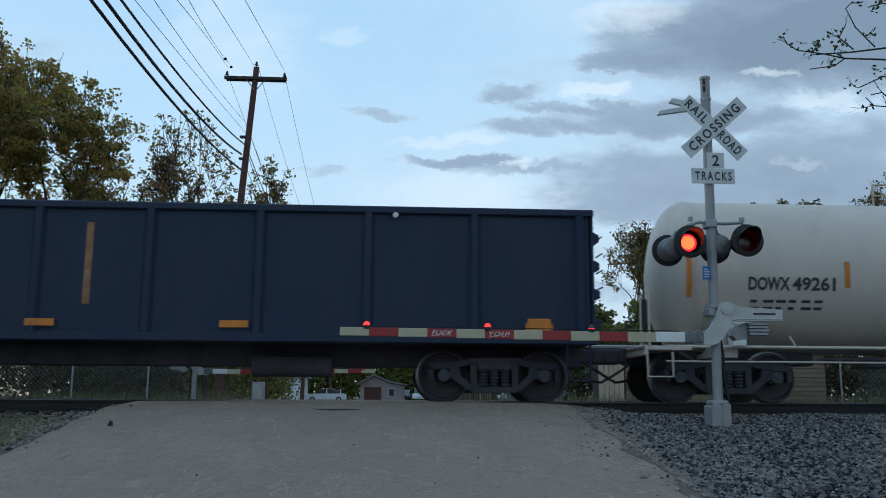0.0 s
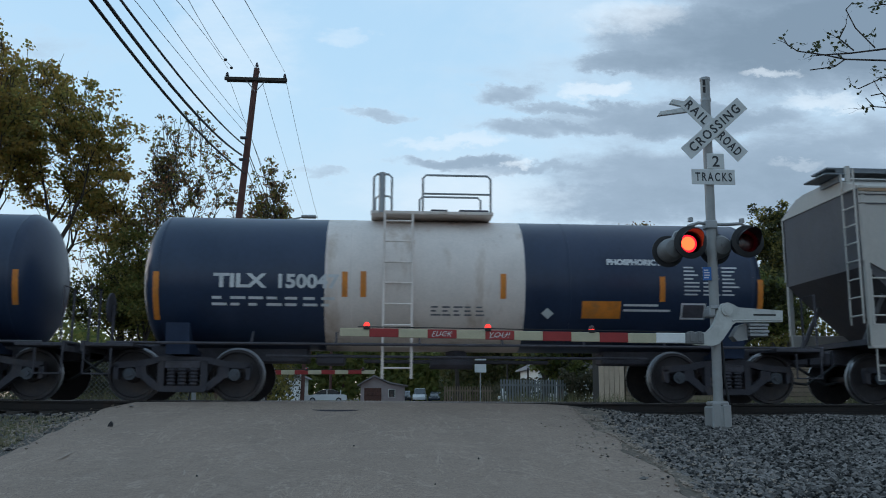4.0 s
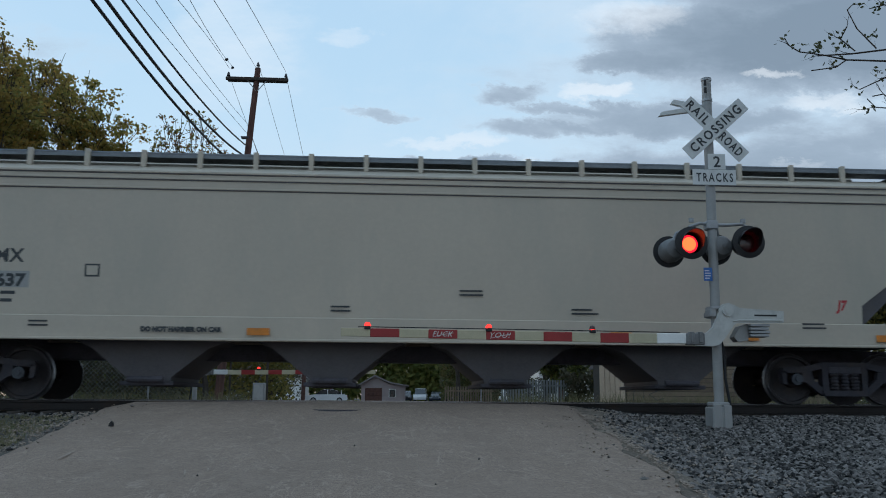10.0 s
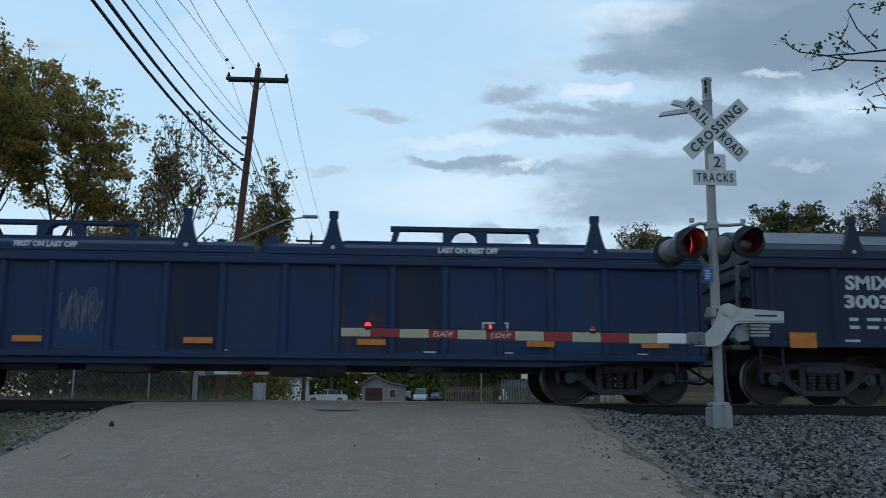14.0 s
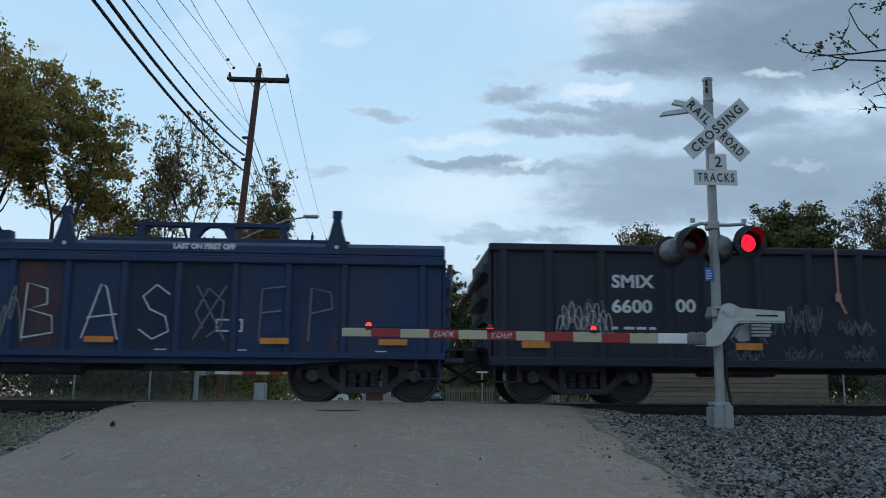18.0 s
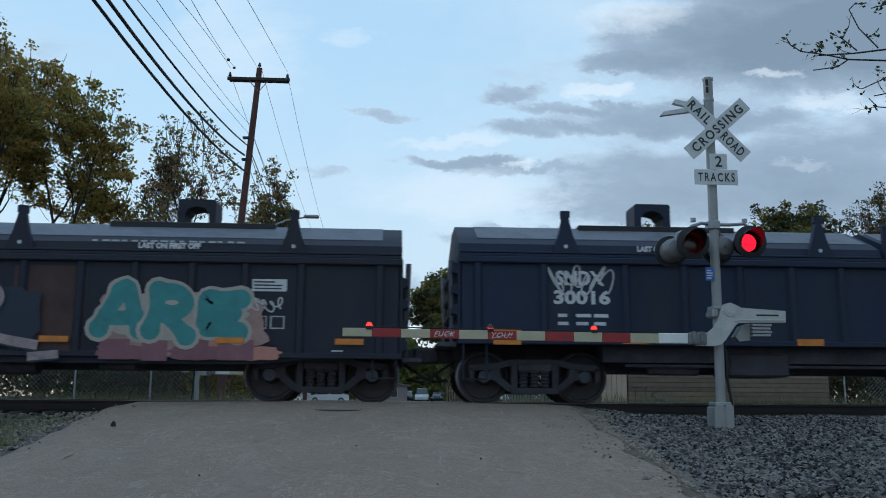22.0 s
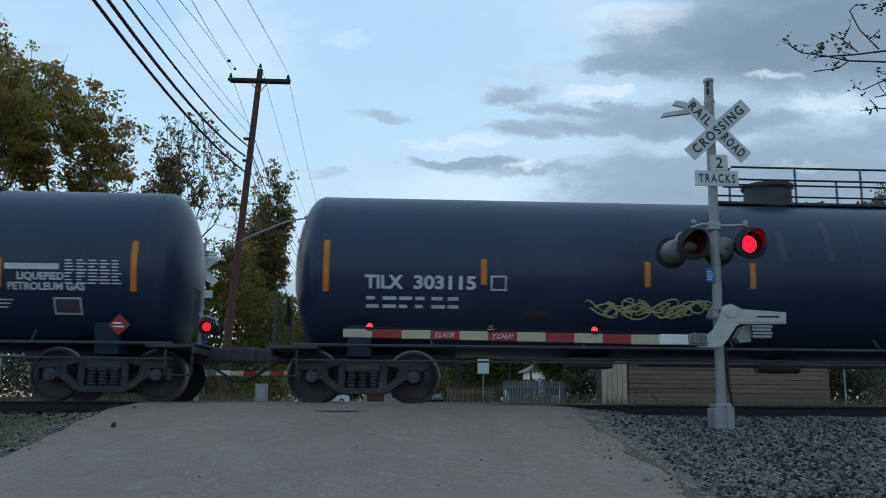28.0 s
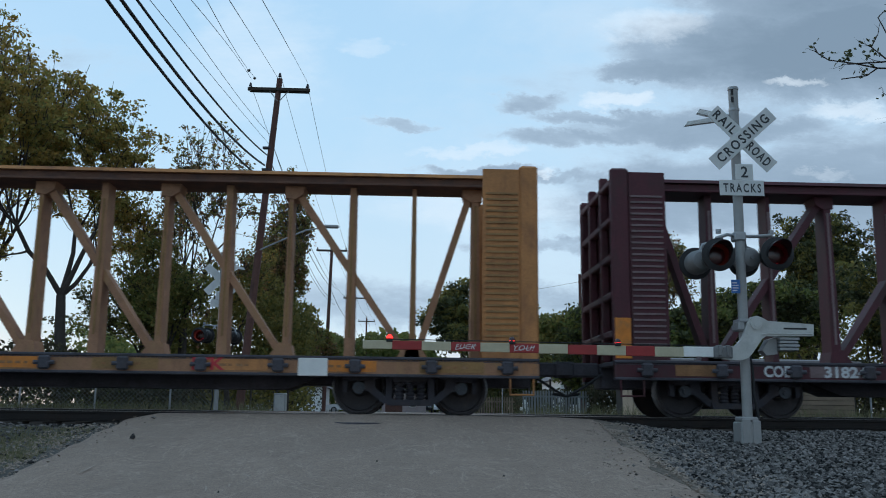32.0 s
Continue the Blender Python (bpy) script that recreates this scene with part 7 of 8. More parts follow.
        decal("notice_plate_inner", H - 1.72, 1.53, H - 1.33, 1.75, UNDER, car, 0, bend=b, lift=.009)
        part("placard", Geo().prism([(H - 4.2, 1.46), (H - 4.09, 1.56), (H - 4.2, 1.66), (H - 4.31, 1.56)], "y", -1.27, -1.26), PATCH_G, car)
    # long black gas tanks
    for u0, u1, num, sd in ((241.4, 259.6, "303082", 1), (261.4, 279.85, "303115", 2)):
        R, zc = 1.50, 2.36
        car, H, b, k = tank("long glossy black gas tank car with orange reflectors and top walkway", u0, u1, R, zc, [(0, 1, TANK_BLACK)], over=.30)
        tz = zc + R
        part("platform", Geo().box(-1.2, -.46, tz - .03, 5.5, .46, tz + .02, .005), UNDER, car, "black top walkway")
        for q in (-.5, .4, 1.0, 1.9, 2.6, 3.3):
            decal("pale_streak", q, zc + .2, q + random.uniform(.04, .14), zc + random.uniform(.7, 1.2), STAIN, car, 0, bend=b, lift=.003)
        railing(car, -.95, 4.3, .46, tz, tz + .70, BLACK, 1, 4)
        part("rail_bend", Geo().tube([(-.95, -.46, tz + .66), (-1.1, -.46, tz + .62), (-1.18, -.46, tz + .36), (-1.05, -.46, tz + .30), (-.5, -.46, tz + .31)], .02, 6), BLACK, car, "curved rail end")
        part("hoop", Geo().tube([(4.87, -.82, tz), (4.90, -.82, tz + .62), (4.98, -.82, tz + .70), (5.25, -.82, tz + .70), (5.4, -.82, tz + .30), (5.38, -.82, tz + .24), (5.08, -.82, tz + .26), (5.08, -.82, tz)], .022, 6), BLACK, car, "curved grab rail")
        part("protective_housing", Geo().cyl((0, 0, tz - .05), (0, 0, tz + .38), .46, 24).cyl((0, 0, tz + .38), (0, 0, tz + .44), .50, 24), UNDER, car, "round valve housing")
        ladder(car, 4.27, 4.73, -R - .06, .55, tz, UNDER, 11)
        tag(car, "TILX", -H + 1.66, 1.97, .22, .66, LETTER_W, 0, bend=b, fat=.010)
        tag(car, num, -H + 2.72, 1.97, .22, 1.08, LETTER_W, 0, bend=b, fat=.010)
        small_print(car, -H + 1.36, 1.6, 1.7, .27, 2, LETTER_W, 0, cols=6, bend=b)
        decal("frame_mark", -H + 3.52, 1.95, -H + 3.80, 2.21, LETTER_W, car, 0, bend=b)
        decal("frame_mark_inner", -H + 3.55, 1.98, -H + 3.77, 2.18, TANK_BLACK, car, 0, bend=b, lift=.009)
        stripes(car, [(-H + .66, 1.9, 2.8)] + [(-H + x, 2.05, 2.5) for x in (3.4, 6.3, 8.2, 11.5)] + [(H - 3.9, 2.05, 2.5), (H - .8, 1.85, 2.72)], 0, bend=b)
        decal("warning_panel", H - 3.75, 1.9, H - 3.0, 2.38, WARN, car, 0, bend=b)
        bars("stencil", H - 3.68, 1.95, H - 3.08, 2.33, 6, RUST_DARK, car, 0, bend=b, lift=.014)
        small_print(car, H - 3.7, 1.54, .95, .18, 3, LETTER_W, 0, cols=3, bend=b, seed=sd)
        if sd == 1:
            decal("white_bar", H - 2.95, 2.20, H - 2.05, 2.30, LETTER_W, car, 0, bend=b)
            tag(car, "LIQUEFIED", H - 2.35, 2.03, .12, .78, LETTER_W, 0, bend=b, fat=.006)
            tag(car, "PETROLEUM GAS", H - 2.25, 1.86, .12, 1.28, LETTER_W, 0, bend=b, fat=.006)
        else:
            for j, q in enumerate((1.12, .72, 1.2)):
                decal("white_bar", H - 2.98, 2.18 - .16 * j, H - 2.98 + q, 2.28 - .16 * j, LETTER_W, car, 0, bend=b)
        small_print(car, H - 1.95, 1.95, .98, .44, 8, LETTER_W, 0, cols=5, bend=b, seed=sd + 3)
        decal("notice_plate", H - 2.15, 1.46, H - 1.68, 1.74, GHOST, car, 0, bend=b)
        decal("notice_plate_inner", H - 2.12, 1.49, H - 1.71, 1.71, UNDER, car, 0, bend=b, lift=.009)
        part("placard", Geo().prism([(H - 1.0, 1.10), (H - .82, 1.28), (H - 1.0, 1.46), (H - 1.18, 1.28)], "y", -1.42, -1.40), REDTAPE, car, "red diamond placard")
        bars("placard_print", H - 1.1, 1.22, H - .9, 1.34, 2, WHITE, car, -1.42)
        if sd == 2:
            for j in range(4):
                scrawl(car, -H + 5.25 + .12 * j, 1.5 + .02 * j, 1.85, .30, PALE_YELLOW, -.002 * j, 7 + j, 17, .011, bend=b)
            decal("sticker_patch", -H + 4.1, 1.52, -H + 4.55, 1.62, RUST_DARK, car, 0, bend=b)
            decal("flag_decal", 3.35, 1.7, 3.92, 2.05, WHITE, car, 0, bend=b)
            bars("flag_stripe", 3.37, 1.72, 3.9, 2.03, 5, REDTAPE, car, 0, bend=b, lift=.014)
        else:
            scrawl(car, -H + 7.2, 1.5, 1.6, .3, GHOST2, 0, 9, 12, .014, bend=b)


GHOST_DARK = mat("graffiti_grey_field", (.045, .05, .06), .75, var=.3)
GHOST_MID = mat("graffiti_grey", (.10, .105, .115), .75, var=.3, size=.4, dirt=(.20, .20, .21), dirt_at=(.5, .7))
PINK_FADE = mat("graffiti_faded_pink", (.24, .11, .13), .75, var=.2)
WARN = mat("orange_warning", (.78, .30, .02), .6, var=.1)
PALE_YELLOW = mat("graffiti_pale_yellow", (.42, .40, .22), .75, var=.2)
RUST_DARK = mat("dark_rust", (.085, .05, .045), .85, var=.3, size=.6)
MUSTARD = mat("mustard_paint", (.52, .34, .05), .6, var=.15)


# ---- gondolas and coil cars ----
def ribs(car, xs, y, z0, z1, paint, w=.11, d=.075):
    for x in xs:
        part("side_rib", Geo().prism([(x - w, y), (x - w * .5, y - d), (x + w * .5, y - d), (x + w, y)], "z", z0, z1), paint, car)


def disc(name, x, z, r, material, car, y, n=18, squash=1.0):
    g = Geo()
    g.add([(x + r * math.cos(6.2832 * i / n), y, z + r * squash * math.sin(6.2832 * i / n)) for i in range(n)], [tuple(range(n))])
    return part(name, g, material, car, smooth=0)


def gondola(label, u0, u1, paint, z0, z1, at, chord=.13):
    """at: places of the ribs from the left end."""
    car, H, k = begin("gondola_car", label, u0, u1, "gondolas")
    w = 1.50
    for s in (-1, 1):
        part("side_wall", Geo().box(-H + .05, s * w, z0, H - .05, s * (w - .05), z1), paint, car)
        part("top_chord", Geo().box(-H, s * (w + .075), z1 - chord / 2, H, s * (w - .08), z1 + chord / 2, .02), paint, car, "heavy top rail")
        part("side_sill", Geo().box(-H, s * (w + .08), z0 - .02, H, s * (w - .05), z0 + .13, .02), paint, car)
        ribs(car, [-H + q for q in at], -w if s < 0 else w + .075, z0 + .1, z1 - .04, paint)
    for s in (-1, 1):
        part("end_wall", Geo().box(s * H, -w, z0, s * (H - .08), w, z1), paint, car)
        for i in range(4):
            zz = z0 + .25 + i * (z1 - z0 - .3) / 4
            part("end_rib", Geo().prism([(s * H, zz), (s * (H + .10), zz + .05), (s * (H + .10), zz + .17), (s * H, zz + .22)], "y", -w, w), paint, car)
        g = Geo()
        for i in range(7):
            g.cyl((s * (H + .16), -w + .05, z0 + .1 + i * .3), (s * (H + .16), -w + .5, z0 + .1 + i * .3), .015, 6)
        part("end_rungs", g, paint, car)
        part("sill_step", Geo().tube([(s * (H - .1), -w, z0), (s * (H - .1), -w, .36), (s * (H - .5), -w, .36), (s * (H - .5), -w, z0)], .02, 6), paint, car)
        coupler(car, s * H, s)
        truck(car, s * (H - 1.72), k)
    part("floor", Geo().box(-H + .05, -w + .03, z0, H - .05, w - .03, z0 + .1), UNDER, car)
    part("load", Geo().box(-H + .3, -w + .1, z0 + .1, H - .3, w - .1, z0 + .8, .1), UNDER, car, "dark scrap load")
    part("center_sill", Geo().box(-H, -.3, .62, H, .3, z0 + .02, .02).box(-H + 4, -1.0, .5, -H + 5.3, -.3, z0, .05).cyl((H - 6, -.6, .62), (H - 4.6, -.6, .62), .2, 14), UNDER, car)
    return car, H, -w, k


def gondolas():
    car, H, f, k = gondola("tall navy-black gondola with orange reflectors", -15.5, 3.6, NAVY, 1.0, 3.30, [.25 + 1.86 * i for i in range(11)])
    for x in (-H + 1.0, -H + 4.2, -H + 7.4, H - 9.4, H - 6.2, H - 1.0):
        decal("reflector", x - .24, 1.22, x + .24, 1.34, ORANGE, car, f - .07, lift=.02)
    for x, a, b in ((H - 9.55, 2.0, 3.2), (H - 8.7, 1.6, 3.0)):
        decal("rust_streak", x - .06, a, x + .06, b, RUST, car, f, lift=.006)
    part("bracket", Geo().box(H - 1.2, f - .12, 1.2, H - .8, f - .04, 1.42, .02), ORANGE, car)
    part("bolt", Geo().cyl((H - 3.5, f - .1, 3.2), (H - 3.5, f - .13, 3.2), .05, 8), WHITE, car)

    car, H, f, k = gondola("long black gondola with white lettering and faded scrawls", 170.9, 190.4, GON_BLACK, .65, 2.70, [.25, 1.05, 1.98, 3.16] + [3.86 + .93 * i for i in range(17)])
    tag(car, "SMIX", -H + 2.55, 2.02, .22, .76, LETTER_W, f)
    tag(car, "6600", -H + 2.52, 1.58, .22, .72, LETTER_W, f)
    tag(car, "00", -H + 3.48, 1.60, .22, .36, LETTER_W, f)
    small_print(car, -H + 2.15, 1.14, .88, .22, 2, LETTER_W, f, cols=4)
    for x in (-H + .8, -H + 4.55, -H + 7.4, -H + 10.1, H - 4.3, H - .9):
        decal("reflector", x - .24, .94, x + .24, 1.06, ORANGE, car, f - .07, lift=.02)
    for i, (x, z, w, h, m) in enumerate(((1.2, 1.15, .9, .6, GHOST), (1.25, 1.1, .8, .7, GHOST2), (4.2, 1.05, .8, .4, GHOST2), (5.2, 1.2, .7, .55, GHOST2), (6.2, 1.2, .6, .3, GHOST2), (4.2, .72, .6, .25, GHOST_MID), (5.2, .7, .6, .3, GHOST_MID),
                                         (6.3, .74, .5, .3, GHOST_MID), (7.2, .76, .7, .22, GHOST2), (8.2, .74, .5, .25, GHOST2), (9.1, .74, .5, .25, GHOST2), (10.1, .76, .6, .2, GHOST2), 
                                         (13.0, .8, 1.2, .6, GHOST2), (15.0, .9, .7, .7, GHOST2), (15.5, .75, 1.0, .5, GHOST2), (17.6, .75, .7, .3, GHOST2), (18.3, .75, .6, .3, GHOST2))):
        scrawl(car, -H + x, z, w, h, m, f - .074, 40 + i, 22, .007)
    # sprayed globe with a banner, and a tag over a boxed sign
    y = f - .078
    cx, cz, R = H - 1.40, 2.22, .32

    def loop(a, b, ra, rb, r, m, n=24, turn=6.2832, start=0.0):
        part("graffiti", ribbon([(a + ra * math.cos(start + turn * i / n), b + rb * math.sin(start + turn * i / n)) for i in range(n + 1)], r, y), m, car, "white sprayed line", smooth=0)

    for q in (1.0, .45):
        loop(cx, cz, R * q, R, .016, GHOST)
    part("graffiti", ribbon([(cx, cz - R), (cx, cz + R)], .013, y - .0005), GHOST, car, "white sprayed line", smooth=0)
    for q in (-.16, 0, .16):
        k = math.sqrt(R * R - q * q)
        part("graffiti", ribbon([(cx - k, cz + q), (cx + k, cz + q)], .013, y - .001), GHOST, car, "white sprayed line", smooth=0)
    banner = [(cx - .2, 1.80), (cx + .58, 1.78), (cx + .64, 2.05), (cx + .02, 2.04), (cx - .2, 1.80)]
    part("graffiti_field", Geo().add([(a, y - .0015, b) for a, b in banner[:4]], [(0, 1, 2, 3)]), GON_BLACK, car, "dark banner", smooth=0)
    part("graffiti", ribbon(banner, .016, y - .002), GHOST, car, "white sprayed line", smooth=0)
    for j in range(4):
        loop(cx + .02 + .14 * j, 1.915, .045, .07, .012, GHOST, 10, 4.6, .7)
    for q in (1.71, 1.63):
        part("graffiti", ribbon([(cx - .28, q), (cx + .6, q - .01)], .010, y), GHOST, car, "white sprayed line", smooth=0)
    for i, st in enumerate(([(0, .3), (.1, .12), (.22, .42), (.3, .1), (.42, .38), (.46, .12), (.6, .4), (.62, .14), (.74, .36), (.8, .12), (.92, .38)], [(.25, .02), (.5, .06), (.8, .0)], [(0, .18), (.3, .26), (.6, .2), (.95, .3)])):
        part("graffiti", ribbon([(H - 2.98 + a, 1.55 + b * .75) for a, b in st], .026, y - .0004 * i), GHOST, car, "white sprayed tag", smooth=0)
    disc("graffiti", H - 2.44, 1.97, .11, GHOST, car, y)
    decal("notice_plate", H - 2.78, 1.16, H - 2.30, 1.49, GHOST, car, f - .074)
    for i in range(3):
        for j in range(2):
            decal("notice_plate_inner", H - 2.75 + .155 * i, 1.19 + .15 * j, H - 2.63 + .155 * i, 1.30 + .15 * j, GON_BLACK, car, f - .078)
    scrawl(car, H - 1.75, .78, .95, .6, GHOST2, y, 71, 20, .012)
    scrawl(car, H - 3.0, .78, .9, .5, GHOST2, y, 72, 20, .012)
    # pale bubble shapes
    bx = -H + 10.75
    disc("graffiti", bx + .52, 1.42, .11, GHOST_MID, car, y)
    for a, b, ra, rb, turn, start in ((.28, .85, .32, .16, 6.2832, 0), (.52, 1.05, .14, .34, 5.0, 4.2), (1.15, 1.18, .30, .15, 6.2832, 0), (1.55, 1.12, .30, .17, 6.2832, 1), (1.42, .82, .13, .26, 5.4, 2.0), (1.05, .95, .14, .12, 6.2832, 0)):
        loop(bx + a, b, ra, rb, .022, GHOST_MID, 22, turn, start)
        loop(bx + a, b, ra * .72, rb * .6, .012, GHOST2, 18, turn, start)
    for i in range(5):
        scrawl(car, -H + 13.4 + 1.15 * i, .72, .6, .34, GHOST2, y, 80 + i, 12, .010)
    # an orange-red strap hanging over the side
    part("strap", Geo().box(-.015, f - .12, 1.95, .02, f - .11, 2.75).box(-.05, f - .12, 1.80, .05, f - .105, 1.96, .01).prism([(.0, 1.82), (.04, 1.82), (.14, 1.6), (.10, 1.59)], "y", f - .12, f - .11), SALMON, car, "faded orange strap over the side", m=pose(-3.55, 0, 0))


def coil_car(label, u0, u1, blue, num, first=("FIRST ON LAST OFF", "LAST ON FIRST OFF"), paint=None, beams=None):
    """blue: the type with the deep middle sill. beams: long lifting beams on low covers, else arched eyes on peaked covers."""
    car, H, k = begin("coil_car", label, u0, u1, "coil cars")
    paint = paint or (COIL_BLUE if blue else COIL_BLACK)
    beams = blue if beams is None else beams
    w = 1.50
    z0, z1 = (.74, 2.42) if blue else (1.02, 2.50)
    for s in (-1, 1):
        part("side_wall", Geo().box(-H + .05, s * w, z0, H - .05, s * (w - .05), z1), paint, car)
        part("top_chord", Geo().box(-H, s * (w + .085), z1 - .09, H, s * (w - .1), z1 + .03, .02).box(-H + .02, s * (w + .05), z1 + .03, H - .02, s * (w - .1), z1 + .085, .01), paint, car, "double top rail")
        part("side_sill", Geo().box(-H, s * (w + .06), z0 - .02, H, s * (w - .05), z0 + .08, .015), paint, car)
        at = (.35, 1.55, 2.7, 3.5, 4.3, 5.3, 6.2, 7.15, 8.2, 9.1, 10.05, 10.95, 11.9, 12.8, 13.75, 15.1) if blue else (.35, 1.5, 2.95, 4.0, 5.0, 5.95, 6.85, 8.65, 9.55, 10.5, 11.5, 12.55, 14.0, 15.15)
        ribs(car, [-H + q for q in at], -w if s < 0 else w + .06, z0 + .06, z1 - .06, paint, .085, .06)
        if blue:
            part("deep_sill", Geo().prism([(-H + .1, z0), (-H + 1.6, z0 - .04), (-H + 2.6, .62), (H - 2.6, .62), (H - 1.6, z0 - .04), (H - .1, z0)], "y", s * (w - .02), s * (w - .07)), paint, car, "deep middle sill")
    for s in (-1, 1):
        part("end_wall", Geo().box(s * H, -w, z0, s * (H - .07), w, z1), paint, car)
        for i in range(4):
            zz = z0 + .12 + i * .36
            part("end_rib", Geo().prism([(s * H, zz), (s * (H + .09), zz + .04), (s * (H + .09), zz + .16), (s * H, zz + .2)], "y", -w + .04, w - .04), paint, car)
        for q in (-1, 1):
            part("end_brace", Geo().tube([(s * (H + .05), .9 * q, z0), (s * (H + .1), 1.2 * q, z1)], .05, 6), COVER_TOP, car)
        part("sill_step", Geo().tube([(s * (H - .1), -w, z0), (s * (H - .1), -w, .4), (s * (H - .5), -w, .4), (s * (H - .5), -w, z0)], .02, 6), paint, car)
        part("end_platform", Geo().box(s * H, -1.35, z0 - .06, s * (H + .34), 1.35, z0 + .02, .01), UNDER, car)
        coupler(car, s * (H - .05), s)
        truck(car, s * (H - 1.40), k)
    part("center_sill", Geo().box(-H, -.35, .55, H, .35, 1.05, .02).box(-H + 2.6, -1.2, .72, H - 2.6, 1.2, z0 + .02), UNDER, car)
    part("brake_rigging", Geo().box(-2.9, -1.25, .48, -1.8, -.4, .9, .04).cyl((.2, -.9, .62), (1.5, -.9, .62), .19, 14).cyl((-H + 3, -1.2, .66), (H - 3, -1.2, .66), .03, 6).box(2.6, -1.2, .52, 3.2, -.5, .9, .03).cyl((-4.3, -1, .6), (-3.4, -1, .6), .1, 10), UNDER, car)
    # two hoods over the load
    for s in (-1, 1):
        xa, xb = (.12, H - .02)
        if beams:
            prof = [(-w - .02, z1 + .06), (w + .02, z1 + .06), (w + .02, z1 + .22), (w - .10, z1 + .30), (.6, z1 + .36), (-.6, z1 + .36), (-w + .10, z1 + .30), (-w - .02, z1 + .22)]
        else:
            prof = [(-w - .02, z1 + .06), (w + .02, z1 + .06), (w - .02, z1 + .26), (w - .28, z1 + .40), (.4, z1 + .76), (-.4, z1 + .76), (-w + .28, z1 + .40), (-w + .02, z1 + .26)]
        hood = part("cover", Geo().prism(prof, "x", s * xa, s * xb), paint, car, "low peaked steel cover")
        if not beams:
            part("cover_top", Geo().prism([(-w + .28, z1 + .404), (-.4, z1 + .764), (-.4, z1 + .772), (-w + .28, z1 + .412)], "x", s * (xa + .1), s * (xb - .35)), COVER_TOP, hood, "bleached cover top")
        part("cover_lip", Geo().box(s * xa, -w - .05, z1 + .09, s * xb, -w + .02, z1 + .13, .01), paint, hood)
        for q in (1.25, 5.85):
            x = s * q
            g = Geo().prism([(x - .24, z1 + .12), (x + .24, z1 + .12), (x + .13, z1 + .42), (x + .06, z1 + .72), (x + .08, z1 + .74), (x + .08, z1 + .86), (x - .08, z1 + .86), (x - .08, z1 + .74), (x - .06, z1 + .72), (x - .13, z1 + .42)], "y", -w + .06, -w - .05)
            st = part("stacking_bracket", g, paint, hood, "tapered stacking bracket")
            part("far_bracket", g, paint, hood, m=pose(0, 2 * w, 0))
            part("bracket_hole", Geo().cyl((x, -w - .052, z1 + .22), (x, -w - .056, z1 + .22), .035, 10), LETTER_W, st)
        # lifting gear
        c = s * (3.6 if beams else 3.9)
        if beams:
            zz = z1 + .44
            part("lifting_beam", Geo().prism([(c - 1.36, zz + .22), (c + 1.36, zz + .22), (c + 1.36, zz + .29), (c - 1.36, zz + .29)], "y", -.95, -.75), paint, hood, "long lifting beam")
            for q in (-1, 1):
                part("beam_leg", Geo().prism([(c + q * 1.36, zz - .04), (c + q * 1.26, zz - .04), (c + q * 1.18, zz + .23), (c + q * 1.30, zz + .23)], "y", -.95, -.75), paint, hood)
                part("beam_leg", Geo().prism([(c + q * .28, zz - .04), (c + q * .40, zz - .04), (c + q * .40, zz + .23), (c + q * .05, zz + .23), (c + q * .18, zz + .16)], "y", -.95, -.75), paint, hood)
            part("cover_rail", Geo().box(c - 2.2, -1.0, zz - .16, c + 2.2, -.7, zz, .01), paint, hood)
        else:
            zz = z1 + .76
            part("lift_plate", Geo().box(c - 1.5, -.55, zz - .06, c + 1.5, .55, zz + .05, .01), BLACK, hood, "flat lifting plate")
            out = [(c - .35, zz), (c - .35, zz + .50), (c - .32, zz + .54), (c + .32, zz + .54), (c + .35, zz + .50), (c + .35, zz)]
            arch = [(c + .22, zz), (c + .22, zz + .27), (c + .15, zz + .37), (c, zz + .41), (c - .15, zz + .37), (c - .22, zz + .27), (c - .22, zz)]
            part("lifting_eye", Geo().prism(out + arch, "y", -.3, .3), paint, hood, "arched lifting eye")
        tag(hood, first[0 if s < 0 else 1], c + (0 if beams else -.15), z1 + .155, .09, 1.05, LETTER_W, -w - .03, fat=.008)
    part("center_post", Geo().box(-.07, -w - .06, z1 - .1, .07, -w + .05, z1 + .72, .02) if not beams else Geo().prism([(-.05, z1 + .1), (.3, z1 + .1), (.28, z1 + .45), (.12, z1 + .45)], "y", -w + .3, -w + .1), paint, car, "upright post between the covers")
    f = -w
    zl = 1.92 if not blue else 1.78
    if blue:
        tag(car, num[0], -H + 2.08, 1.75, .21, .62, LETTER_W, f, fat=.012)
        tag(car, num[1], -H + 2.14, 1.33, .22, .80, LETTER_W, f, fat=.012)
        for x in (-H + .95, -H + 4.0, -H + 6.8, H - 5.8, H - 2.9, H - .9):
            decal("reflector", x - .42 if x < -H + 1 else x - .24, .96, x + .42 if x < -H + 1 else x + .24, 1.06, ORANGE, car, f - .06, lift=.02)
        small_print(car, -H + 1.0, .80, .3, .12, 2, LETTER_W, f)
        small_print(car, -H + 2.0, .85, .9, .08, 1, LETTER_W, f, cols=4)
        for i, x in enumerate((H - 8.4, H - 4.9, H - 3.6, H - 1.2)):
            small_print(car, x, .78, .25, .1, 2, LETTER_W, f, seed=60 + i)
        decal("notice_plate", H - 3.9, 1.16, H - 3.45, 1.38, LETTER_W, car, f)
        decal("notice_plate_inner", H - 3.87, 1.19, H - 3.48, 1.35, COIL_BLUE, car, f, lift=.007)
    else:
        tag(car, num[0], -H + 2.15, 2.05, .24, .86, LETTER_W, f, fat=.012)
